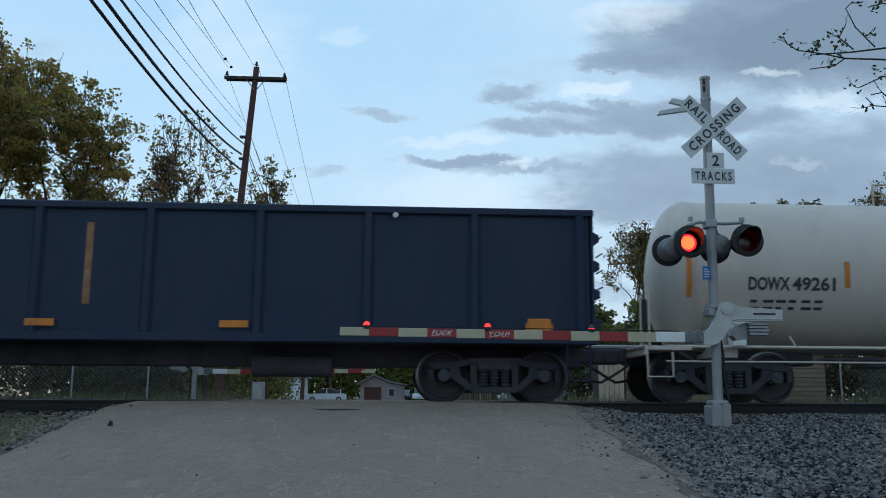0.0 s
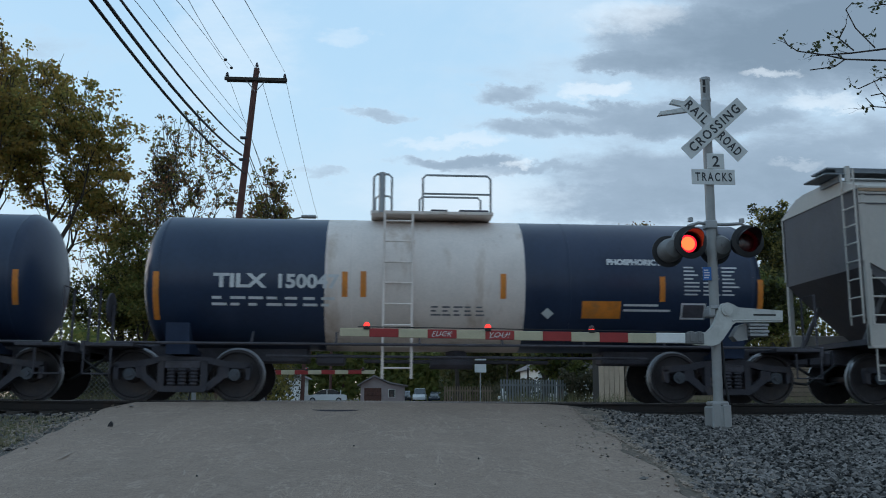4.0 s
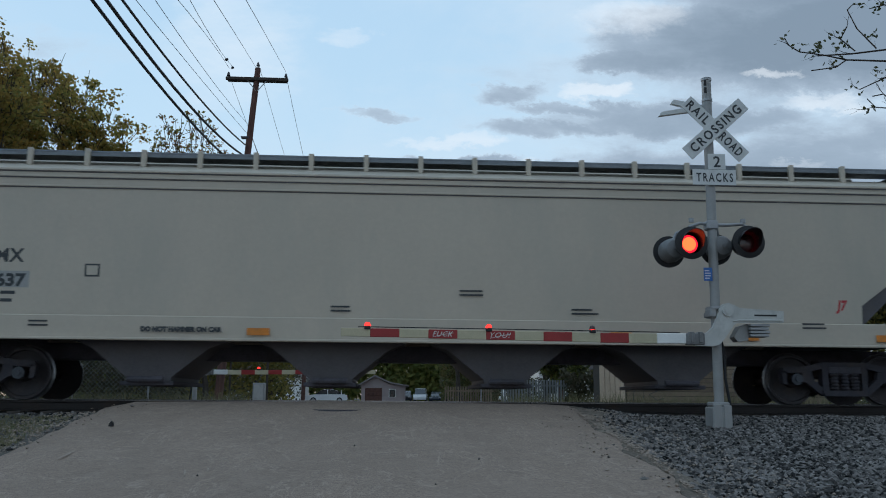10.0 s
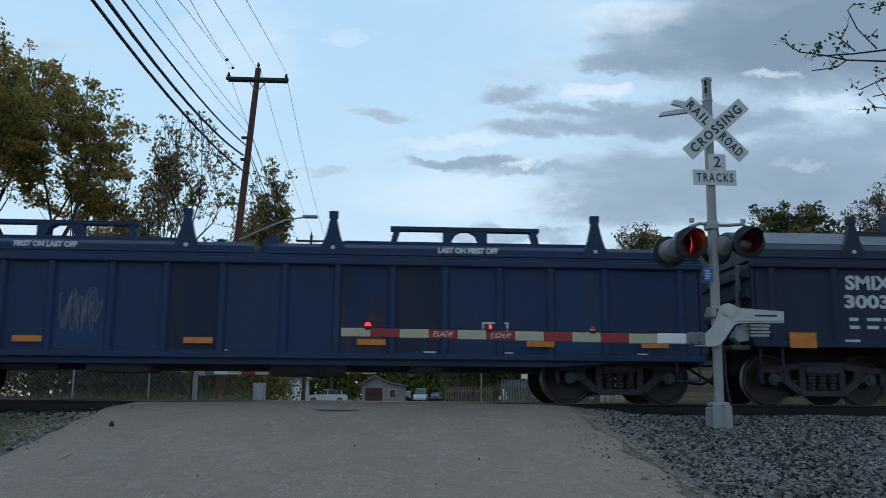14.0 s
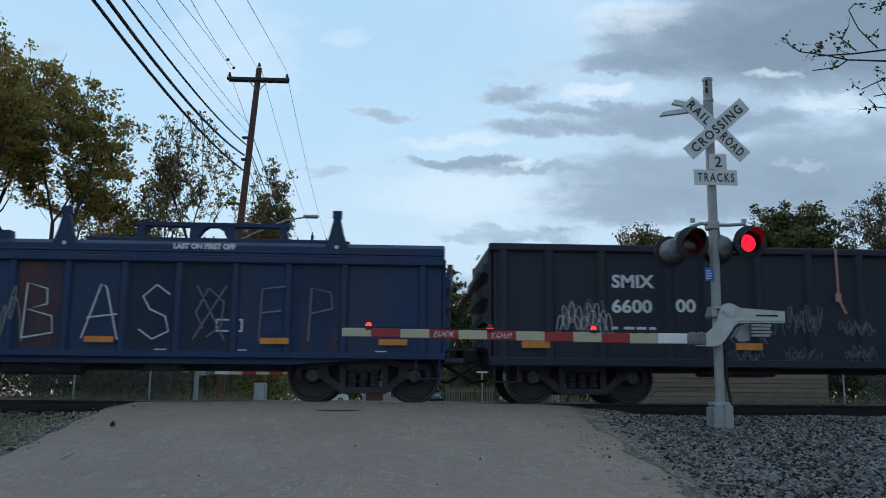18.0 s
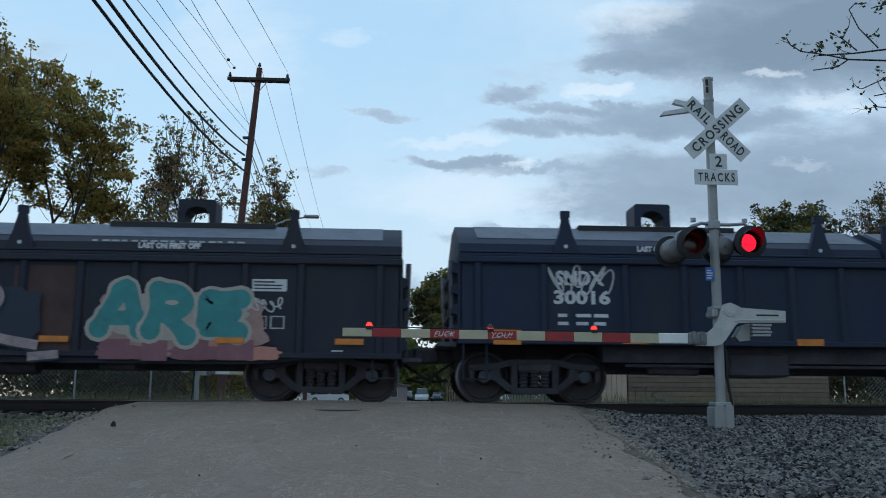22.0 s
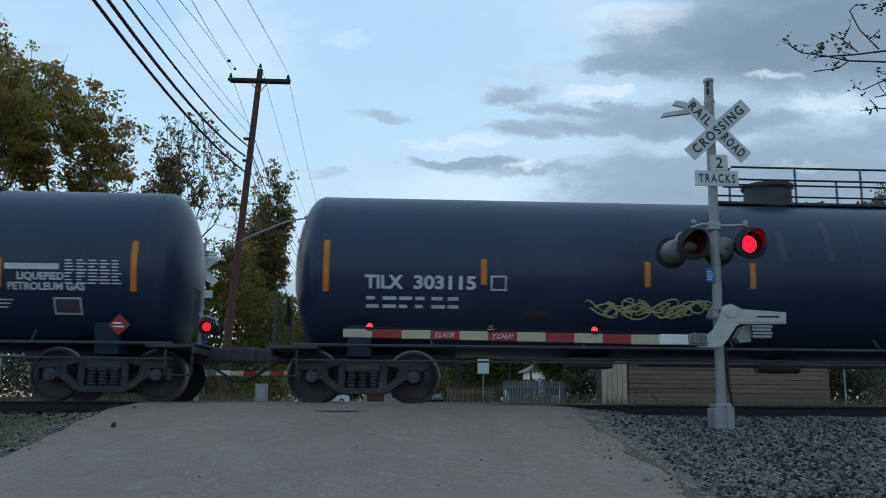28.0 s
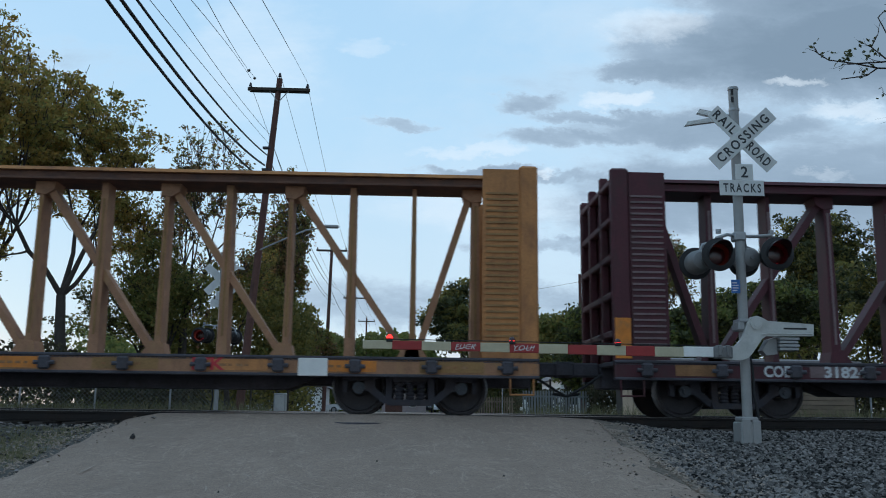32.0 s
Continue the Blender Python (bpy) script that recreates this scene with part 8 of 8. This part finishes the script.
        tag(car, num[1], -H + 2.18, 1.72, .22, 1.0, LETTER_W, f, fat=.012)
        small_print(car, -H + 1.75, 1.30, .95, .28, 2, LETTER_W, f, cols=3)
        small_print(car, -H + 1.65, 1.08, .4, .1, 1, LETTER_W, f)
        for x in (-H + .85, -H + 3.1, -H + 6.2, -H + 9.2, H - 4.0, H - 1.2):
            hh = .24 if x in (-H + .85, H - 1.2) else .12
            decal("reflector", x - .24, 1.02 if hh < .2 else .99, x + .24, 1.02 + hh, ORANGE, car, f - .055, lift=.02)
        small_print(car, H - 3.0, 1.3, .14, .2, 2, LETTER_W, f)
        small_print(car, H - 2.4, 1.12, .4, .3, 3, LETTER_W, f)
        small_print(car, H - 1.35, 1.38, .5, .22, 2, LETTER_W, f, cols=2)
    return car, H, f, k


def painted(car, strokes, fill, y, edge=.03, H=0.0):
    """Broad sprayed strokes with a dark edge. strokes: half width, then the points along it."""
    for i, (r, *pts) in enumerate(strokes):
        line = smooth_line([(-H + a, b) for a, b in pts])
        yy = y - .0005 * i
        part("graffiti_outline", ribbon(line, r + edge, yy), INK, car, "dark sprayed outline", smooth=0)
        part("graffiti", ribbon(line, r, yy - .0003), fill, car, "broad sprayed stroke", smooth=0)


def mural(car, H, y):
    """A wide white and grey piece with interlocked letters and two round faces."""
    for i in range(9):
        x = -H + 4.0 + i * .62
        cloud_patch("graffiti_shade", x - .55, x + .55, .72 + .05 * (i % 3), 1.85 + .12 * math.sin(i * 1.1), (GHOST_DARK, STEEL_BLUE, INK)[i % 3], car, y + .0035 - .0003 * i, 40 + i)
    rng = random.Random(53)
    cloud_patch("graffiti_field", -H + 3.75, -H + 9.0, .74, 1.95, GHOST_DARK, car, y + .0003, 61)
    for i in range(15):
        x = 3.95 + i * .335 + rng.uniform(-.05, .05)
        lean = rng.uniform(-.16, .16)
        lo, hi = .74 + .1 * (i % 3), 1.72 + .22 * math.sin(i * 1.7) ** 2
        painted(car, [(.068, (x - lean, lo), (x - lean * .3, (lo + hi) / 2), (x + lean, hi))], (BONE, BLUSH, BONE, PALE_GREY)[i % 4], y - .0006 * (i % 3), .03, H)
        for z in np.arange(lo + .12, hi - .05, .17):
            xx = x + lean * (2 * (z - lo) / (hi - lo) - 1)
            decal("graffiti_line", -H + xx - .08, z, -H + xx + .08, z + .02, INK, car, y, lift=.0032)
        if i % 2:
            line = smooth_line([(-H + x + .12, lo + .1), (-H + x + .2, 1.3), (-H + x + .1, hi - .1), (-H + x + .3, hi + .02)])
            part("graffiti_line", ribbon(line, .035, y - .0034), STEEL_BLUE if i % 4 == 1 else INK, car, "dark blue sprayed curve", smooth=0)
    painted(car, [(.12, (3.97, 1.83), (4.25, 2.0), (4.38, 1.75), (4.25, 1.6)), (.09, (3.55, 1.15), (3.75, 1.38), (4.1, 1.36), (3.85, 1.1), (3.75, .9), (3.95, .79), (4.4, .80)),
                  (.13, (4.74, 2.02), (4.70, 1.75), (4.45, 1.42)), (.10, (4.6, 1.42), (4.95, 1.40), (5.25, 1.22)), (.10, (5.42, 2.0), (5.47, 1.6), (5.42, 1.28)), (.08, (5.72, 1.6), (5.72, 1.25))], BONE, y - .004, H=H)
    painted(car, [(.10, (5.62, 1.9), (6.0, 2.07), (6.35, 1.95), (6.32, 1.5)), (.09, (5.92, 1.8), (5.98, 1.28)), (.12, (6.45, 1.85), (6.62, 1.6), (6.98, 1.92)), (.12, (6.62, 1.55), (6.68, 1.22)),
                  (.12, (7.0, 1.95), (7.02, 1.4)), (.07, (7.2, 1.9), (7.5, 2.08), (7.85, 2.0)), (.07, (7.36, 1.5), (7.3, 1.82), (7.6, 1.92), (7.8, 1.78), (7.55, 1.62), (7.8, 1.53))], BONE, y - .008, H=H)
    painted(car, [(.08, (7.45, 1.30), (7.75, 1.28), (8.05, 1.38)), (.10, (7.9, 2.02), (8.2, 2.0), (8.3, 1.5)), (.08, (8.38, 1.48), (8.48, 1.18), (8.8, 1.02), (9.45, .90)),
                  (.09, (4.5, .97), (4.85, 1.0), (5.25, .9), (5.05, .75)), (.08, (5.6, .90), (6.05, .90)), (.09, (6.2, .95), (6.55, 1.0), (6.85, .75)), (.08, (7.45, .9), (7.75, .97)), (.11, (7.9, .8), (8.2, .95)), (.07, (9.3, .71), (9.8, .76))], BLUSH, y - .012, H=H)
    for i, (x, z, r) in enumerate(((4.97, 1.73, .23), (8.59, 1.69, .26))):
        disc("graffiti_face", -H + x, z, r + .03, INK, car, y - .017)
        disc("graffiti_face", -H + x, z, r, BONE if i == 0 else BLUSH, car, y - .019)
        for q in (-.06, .07):
            disc("graffiti_eye", -H + x + q, z + .03, .035, INK, car, y - .021, 10, .6)
        disc("graffiti_mouth", -H + x + .02, z - .08, .07, INK, car, y - .021, 10, .5)
    rng = random.Random(31)
    for i in range(26):
        x, z = -H + rng.uniform(3.8, 8.9), rng.uniform(.8, 1.8)
        line = smooth_line([(x, z), (x + rng.uniform(-.1, .2), z + .12), (x + rng.uniform(0, .25), z + rng.uniform(.15, .4))])
        part("graffiti_line", ribbon(line, rng.uniform(.010, .022), y - .0165 - .0001 * i), (STEEL_BLUE, INK, GHOST, INK)[i % 4], car, smooth=0)
    for x, z, w, h in ((5.33, 1.62, .2, .07), (5.35, 1.82, .2, .07), (6.86, 1.66, .3, .05), (6.84, 1.42, .3, .05), (5.86, 1.5, .24, .05), (8.12, 1.55, .26, .05)):
        decal("graffiti_block", -H + x, z, -H + x + w, z + h, INK, car, y, lift=.0145)


PALE_GREY = mat("graffiti_pale_grey", (.27, .275, .29), .75, var=.3, size=.3, dirt=(.13, .135, .15), dirt_at=(.48, .7))
BLUSH = mat("graffiti_blush", (.37, .28, .275), .75, var=.3, size=.3, dirt=(.17, .15, .165), dirt_at=(.5, .7))
BONE = mat("graffiti_bone", (.34, .32, .312), .75, var=.3, size=.3, dirt=(.20, .195, .215), dirt_at=(.48, .72))
STEEL_BLUE = mat("graffiti_steel_blue", (.05, .075, .13), .7, var=.3, size=.4)
TEAL_LIGHT = mat("graffiti_pale_teal", (.055, .25, .25), .75, var=.2, size=.4)
INK_TEAL = mat("graffiti_deep_teal", (.02, .09, .10), .75, var=.2)
PEACH = mat("graffiti_peach", (.36, .23, .20), .75, var=.2, size=.5)
CREAM = mat("graffiti_cream", (.42, .38, .33), .75, var=.15, size=.5)


def weathered(car, H, f, panels):
    """Side panels between the ribs that have aged in their own way: from, to, paint."""
    for a, b, m in panels:
        decal("weathered_panel", -H + a, .86, -H + b, 2.31, m, car, f, "aged side panel", lift=.0015)


def coil_cars():
    dark = "black coil car with peaked covers"
    car, H, f, k = coil_car(dark + " and a splash of white paint", 104.95, 120.45, False, ("SMIX", "30025"))
    scrawl(car, H - 4.15, 1.36, .78, .46, GHOST, f - .06, 21, 13, .035)
    for i in range(8):
        xx = H - 4.1 + i * .09
        decal("paint_drip", xx, 1.25 + .05 * (i % 3), xx + .03, 1.45 + .1 * (i % 2), GHOST, car, f, lift=.004)
        decal("paint_fleck", xx + .02, 1.7, xx + .045, 1.86 + .16 * abs(math.sin(i * 1.7)), GHOST2, car, f, lift=.004)
    car, H, f, k = coil_car("faded blue coil car with long lifting beams on its covers", 121.6, 137.1, True, ("SMIX", "30315"))
    weathered(car, H, f, ((1.62, 2.62, BLUE_DIM), (4.38, 5.22, BLUE_PALE), (6.28, 7.07, BLUE_DIM), (9.18, 9.97, BLUE_RUSTED), (10.13, 10.87, BLUE_DIM), (12.88, 13.67, BLUE_PALE)))
    scrawl(car, -H + 4.5, 1.1, .6, .8, GHOST2, f - .008, 191, 22, .007)
    coil_car(dark, 138.0, 153.5, False, ("SMIX", "30031"))
    car, H, f, k = coil_car("faded blue coil car with rust patches and sprayed outline letters", 154.65, 170.15, True, ("SMIX", "30320"))
    for i, (ch, x) in enumerate((("A", 2.95), ("M", 3.85), ("T", 6.0), ("B", 8.4), ("A", 9.4), ("S", 10.3), ("X", 11.2), ("E", 12.3), ("P", 13.1))):
        thin_letter(car, ch, -H + x, .98 if i < 2 else 1.02, .5 if ch == "T" else .66, (1.05, 1.05, .45)[i] if i < 3 else .92, GHOST if i < 6 and i != 2 else GHOST2, f - .066)
    scrawl(car, -H + 7.6, .95, .8, 1.0, GHOST2, f - .06, 91, 18, .014)
    weathered(car, H, f, ((1.62, 2.62, BLUE_RUSTED), (2.78, 3.42, BLUE_RUSTED), (4.38, 5.22, BLUE_DIM), (5.38, 6.12, BLUE_RUSTED), (6.28, 7.07, BLUE_DIM), (7.23, 8.12, BLUE_PALE), (8.28, 9.02, BLUE_RUSTED), (10.13, 10.87, BLUE_DIM), (11.03, 11.82, BLUE_DIM), (12.88, 13.67, BLUE_RUSTED)))
    decal("repaint_patch", -H + .75, 1.25, -H + 1.6, 1.8, COIL_FRESH, car, f)
    car, H, f, k = coil_car("black coil car with large faded and teal sprayed letters", 191.5, 207.0, True, ("SMIX", "30224"), paint=GON_BLACK, beams=False)
    decal("rust_patch", -H + 8.95, .75, -H + 10.15, 2.25, RUST_DARK, car, f, lift=.002)
    decal("rust_patch", -H + 6.2, 1.75, -H + 7.4, 2.2, RUST_DARK, car, f, lift=.002)
    mural(car, H, f - .064)
    cloud_patch("graffiti_field", -H + 10.2, -H + 13.35, .64, 1.86, PEACH, car, f - .062, 5)
    cloud_patch("graffiti_field", -H + 10.4, -H + 12.95, .98, 1.86, CREAM, car, f - .0635, 8)
    for j, (x, z, m) in enumerate(((10.9, .80, PINK_FADE), (12.1, .80, PINK_FADE), (13.0, .80, SALMON), (12.4, 1.02, SALMON))):
        cloud_patch("graffiti_field", -H + x - .55, -H + x + .5, z - .13, z + .13, m, car, f - .0645 - .0006 * j, 30 + j)
    for x, z, w in ((10.45, .68, .5), (11.15, .66, .42), (11.75, .68, .5), (12.4, .68, .6)):
        decal("graffiti_block", -H + x, z, -H + x + w, z + .34, PINK_FADE, car, f - .067, "faded pink sprayed block", lift=.001)
    graffiti(car, "ARE", -H + 11.6, 1.08, .80, 2.5, TEAL_LIGHT, CREAM, f - .068, .125, 13, None, .05, None, -.08)
    decal("notice_plate", -H + 12.92, 1.86, -H + 13.51, 2.07, LETTER_W, car, f - .002)
    small_print(car, -H + 12.95, 1.88, .54, .17, 3, UNDER, f - .006)
    for x in (12.95, 13.25):
        decal("notice_plate", -H + x, 1.22, -H + x + .24, 1.44, GHOST, car, f - .002)
        decal("notice_plate_inner", -H + x + .02, 1.24, -H + x + .22, 1.42, GON_BLACK, car, f - .004)
    bars("stencil", -H + 10.2, 2.66, -H + 12.8, 2.73, 1, GHOST, car, f - .03, cols=16)
    scrawl(car, -H + 12.75, 1.5, .72, .26, GHOST, f - .069, 95, 12, .012)
    car, H, f, k = coil_car(dark + ", partly oversprayed", 207.95, 223.45, False, ("SMDX", "30016"), ("LAST ON FIRST OFF", "FIRST ON LAST OFF"))
    scrawl(car, -H + 1.6, 1.85, 1.1, .55, GHOST, f - .002, 99, 20, .016)
    coil_car(dark, 224.55, 240.05, False, ("SMIX", "30018"))


COIL_FRESH = mat("fresh_blue", (.03, .075, .17), .55, var=.1)


# ---- centerbeam flats ----
def centerbeam(label, u0, u1, paint, num):
    car, H, k = begin("centerbeam_car", label, u0, u1, "centerbeam cars")
    w = 1.42
    zd, zt = .98, 4.42
    part("deck", Geo().box(-H, -w, zd - .10, H, w, zd - .02, .01), UNDER, car)
    for s in (-1, 1):
        part("side_sill", Geo().box(-H, s * w, .66, H, s * (w - .10), zd - .04, .02), CB_RUST if paint == CB_YELLOW else paint, car, "weathered side sill")
        part("sill_flange", Geo().box(-H, s * (w + .03), zd - .06, H, s * (w - .1), zd - .01, .01).box(-H, s * (w + .03), .63, H, s * (w - .1), .68, .01), UNDER, car)
        for i in range(17):
            x = -H + .55 + (2 * H - 1.1) * i / 16
            part("winch", Geo().box(x - .10, s * (w + .02), .69, x + .10, s * (w + .10), .92, .03).cyl((x - .17, s * (w + .06), .80), (x + .17, s * (w + .06), .80), .035, 8), UNDER, car, "tie-down winch")
    part("center_sill", Geo().box(-H, -.3, .5, H, .3, .9, .02), UNDER, car)
    part("underframe", Geo().prism([(-H + 3.2, .9), (H - 3.2, .9), (H - 4.4, .42), (-H + 4.4, .42)], "y", -.5, .5), UNDER, car)
    # bulkheads
    for s in (-1, 1):
        x0, x1 = s * H, s * (H - .33)
        b = part("bulkhead", Geo().box(s * (H - .24), -w + .1, zd - .02, s * (H - .16), w - .1, zt - .08), paint, car, "end bulkhead")
        for yy in (-1, 1):
            part("bulkhead_post", Geo().box(x0, yy * w, zd - .3, x1, yy * (w - .14), zt - .03, .04), paint, b, "upright corner post")
            part("bulkhead_web", Geo().box(s * (H - .33), yy * (w - .02), zd, s * (H - .98), yy * (w - .06), zt - .1), paint, b, "side plate with rub bars")
            for i in range(26):
                z = zd + .25 + i * .105
                part("rub_bar", Geo().box(s * (H - .36), yy * (w - .0), z, s * (H - .92), yy * (w - .018), z + .035), CB_WORN if paint == CB_YELLOW else CB_RUB, b)
        for i in range(5):
            z = zd + .4 + i * .68
            part("bulkhead_rib", Geo().box(s * H, -w + .14, z, s * (H - .16), w - .14, z + .12, .02), paint, b)
        for i in (-.5, .5):
            part("bulkhead_stay", Geo().box(s * H, i - .07, zd, s * (H - .15), i + .07, zt, .02), paint, b)
        coupler(car, s * H, s)
        truck(car, s * (H - 2.2), k)
        part("sill_step", Geo().tube([(s * (H - .1), -w, .66), (s * (H - .1), -w, .36), (s * (H - .5), -w, .36), (s * (H - .5), -w, .66)], .02, 6), paint, car)
    ochre = paint == CB_YELLOW
    # on the ochre car, shade below the upper flange is a darker rust colour
    chord = part("top_chord", Geo().box(-H + .3, -.36, zt - .15, H - .3, .36, zt - .02, .01), CB_WEB_SHADE if ochre else paint, car, "long top beam, web coloured as shaded")
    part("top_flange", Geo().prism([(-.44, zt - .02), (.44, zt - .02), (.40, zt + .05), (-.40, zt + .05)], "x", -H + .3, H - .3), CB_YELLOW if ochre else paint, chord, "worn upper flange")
    part("lower_flange", Geo().box(-H + .3, -.42, zt - .19, H - .3, .42, zt - .15, .008), CB_WEB_SHADE if ochre else paint, chord)
    frame_paint = CB_RUST if paint == CB_YELLOW else paint
    n = 17
    step = 1.163
    at = lambda i: step * (i - n / 2)
    for i in range(0, n + 1):
        x = at(i)
        wd = .075 if i % 2 else .05
        part("column", Geo().prism([(x - wd * 1.25, zd - .02), (x + wd * 1.25, zd - .02), (x + wd * .8, zt - .15), (x - wd * .8, zt - .15)], "y", -.20, .20), frame_paint, car, "tapered upright column")
        part("column_strap", Geo().box(x - .022, -.215, zd + .4, x + .022, -.20, zt - .5), CB_WORN if paint == CB_YELLOW else CB_RUB, car)

    def diag(i0, i1):
        xa, xb = at(i0), at(i1)
        d = 1 if xb > xa else -1
        part("diagonal", Geo().prism([(xa + d * .06, zt - .34), (xa + d * .17, zt - .26), (xb + d * .0, zd + .05), (xb - d * .12, zd + .02)], "y", -.15, .15), frame_paint, car, "diagonal brace")
        part("gusset", Geo().prism([(xa - d * .12, zt - .15), (xa + d * .26, zt - .15), (xa + d * .22, zt - .34), (xa + d * .08, zt - .44), (xa - d * .12, zt - .42)], "y", -.22, .22), frame_paint, car)
        part("foot_gusset", Geo().prism([(xb - d * .32, zd), (xb + d * .16, zd), (xb + d * .10, zd + .26), (xb - d * .12, zd + .30)], "y", -.22, .22), frame_paint, car)

    mid = n // 2
    diag(mid, mid + 2)
    diag(mid + 1, mid - 1)
    for i in range(mid - 1, 1, -2):
        diag(i, i - 2)
    for i in range(mid + 2, n - 1, 2):
        diag(i, i + 2)
    diag(0, 1)
    diag(n, n - 1)
    return car, H, -w, k


# darker copy of the rust, with the top beam's shade in it
CB_WEB_SHADE = mat("shaded_rust", (.15, .075, .05), .85, var=.3, size=.6, dirt=(.08, .05, .045), dirt_at=(.45, .7))
CB_WORN = mat("worn_ochre", (.30, .17, .07), .8, var=.3)
CB_RUB = mat("pale_rub", (.20, .14, .14), .8, var=.3)


def centerbeams():
    car, H, f, k = centerbeam("weathered ochre-yellow empty centerbeam flat car", 281.2, 303.0, CB_YELLOW, "")
    for i, x in enumerate(np.linspace(-H + 2.0, H - 1.5, 11)):
        decal("sill_panel", x - .55, .71, x + .55, .90, (ORANGE, CB_WORN, CB_YELLOW)[i % 3], car, f, lift=.008)
        small_print(car, x - .4, .75, .7, .1, 1, RUST, f - .008, cols=5, seed=i)
    tag(car, "TTZX", -H + 2.6, .72, .18, .62, LETTER_W, f - .01)
    tag(car, "863", -H + 3.80, .72, .18, .52, LETTER_W, f - .01)
    tag(car, "824", -H + 5.02, .72, .18, .52, LETTER_W, f - .01)
    tag(car, "ITK", H - 5.6, .72, .2, .55, REDPAINT, f - .012, name="graffiti")
    part("placard_plate", Geo().box(H - 4.1, f - .05, .63, H - 3.6, f - .01, .93, .01), WHITE, car, "pale wooden plate on the sill")
    car, H, f, k = centerbeam("dark maroon empty centerbeam flat car", 304.3, 326.1, CB_RED, "")
    tag(car, "COER", -H + 2.9, .72, .18, .62, LETTER_W, f - .01)
    tag(car, "318240", -H + 4.1, .72, .18, .9, LETTER_W, f - .01)
    decal("rust_patch", -H + .02, 1.0, -H + .3, 1.7, ORANGE, car, f, lift=.006)
    for i, x in enumerate(np.linspace(-H + 1.5, H - 1.5, 9)):
        decal("sill_panel", x - .45, .71, x + .45, .90, (RUST, CB_RUB, CB_RED)[i % 3], car, f, lift=.006)


gondolas()
tanks()
hoppers()
coil_cars()
centerbeams()

# ---- what moves ----
# place of the train along the track, metres, by time
TRAIN = [(0, 0.0), (8, -75.2), (16, -150.4), (24, -225.6), (32, -300.8)]


def train_at(t):
    return lerp(TRAIN, t)


def motions():
    for car, u in CARS:
        walk(car, [(t, pose(u + s, TRACK_Y, 0)) for t, s in TRAIN])
    r = .457
    for w, x, k in WHEELS:
        u = CARS[k][1]
        # turn while the car is near the road, at rest far off
        inside = [i for i in range(0, 32 * 15 + 1) if abs(u + train_at(i / 15)) < 22]
        if not inside:
            continue
        a, b = inside[0], inside[-1]
        rows = [(0.0, 0.0)] if a > 0 else []
        for i in range(a, b + 1):
            rows.append((i / 15, (train_at(i / 15) - train_at(a / 15)) / r))
        if b < 480:
            rows.append((32.0, rows[-1][1]))
        walk(w, [(t, pose(x, 0, .457) @ Matrix.Rotation(ang, 4, "Y")) for t, ang in rows])
    for el, m, phase in FLASH:
        rows, turn = [], 180 if phase == 1 else 0
        k = -8
        events = []
        while START + PERIOD * k < 33:
            on = START + PERIOD * k
            events += [(on, 0), (on + PERIOD / 2, 1)]
            k += 1
        state = None
        for t, lit in events:
            face = 0 if lit == phase else 176
            f0 = math.floor(t * FPS) + (1 if face == 0 else 0)
            if f0 + 2 > 32 * FPS:
                break
            if t <= 0:
                state = face
                continue
            if not rows:
                rows.append((0.0, state))
            for j in range(3):
                rows.append(((f0 + j) / FPS, state + (face - state) * j / 2))
            state = face
        rows.append((32.0, state))
        walk(el, [(t, m @ Matrix.Rotation(radians(a), 4, "Z")) for t, a in rows])


motions()
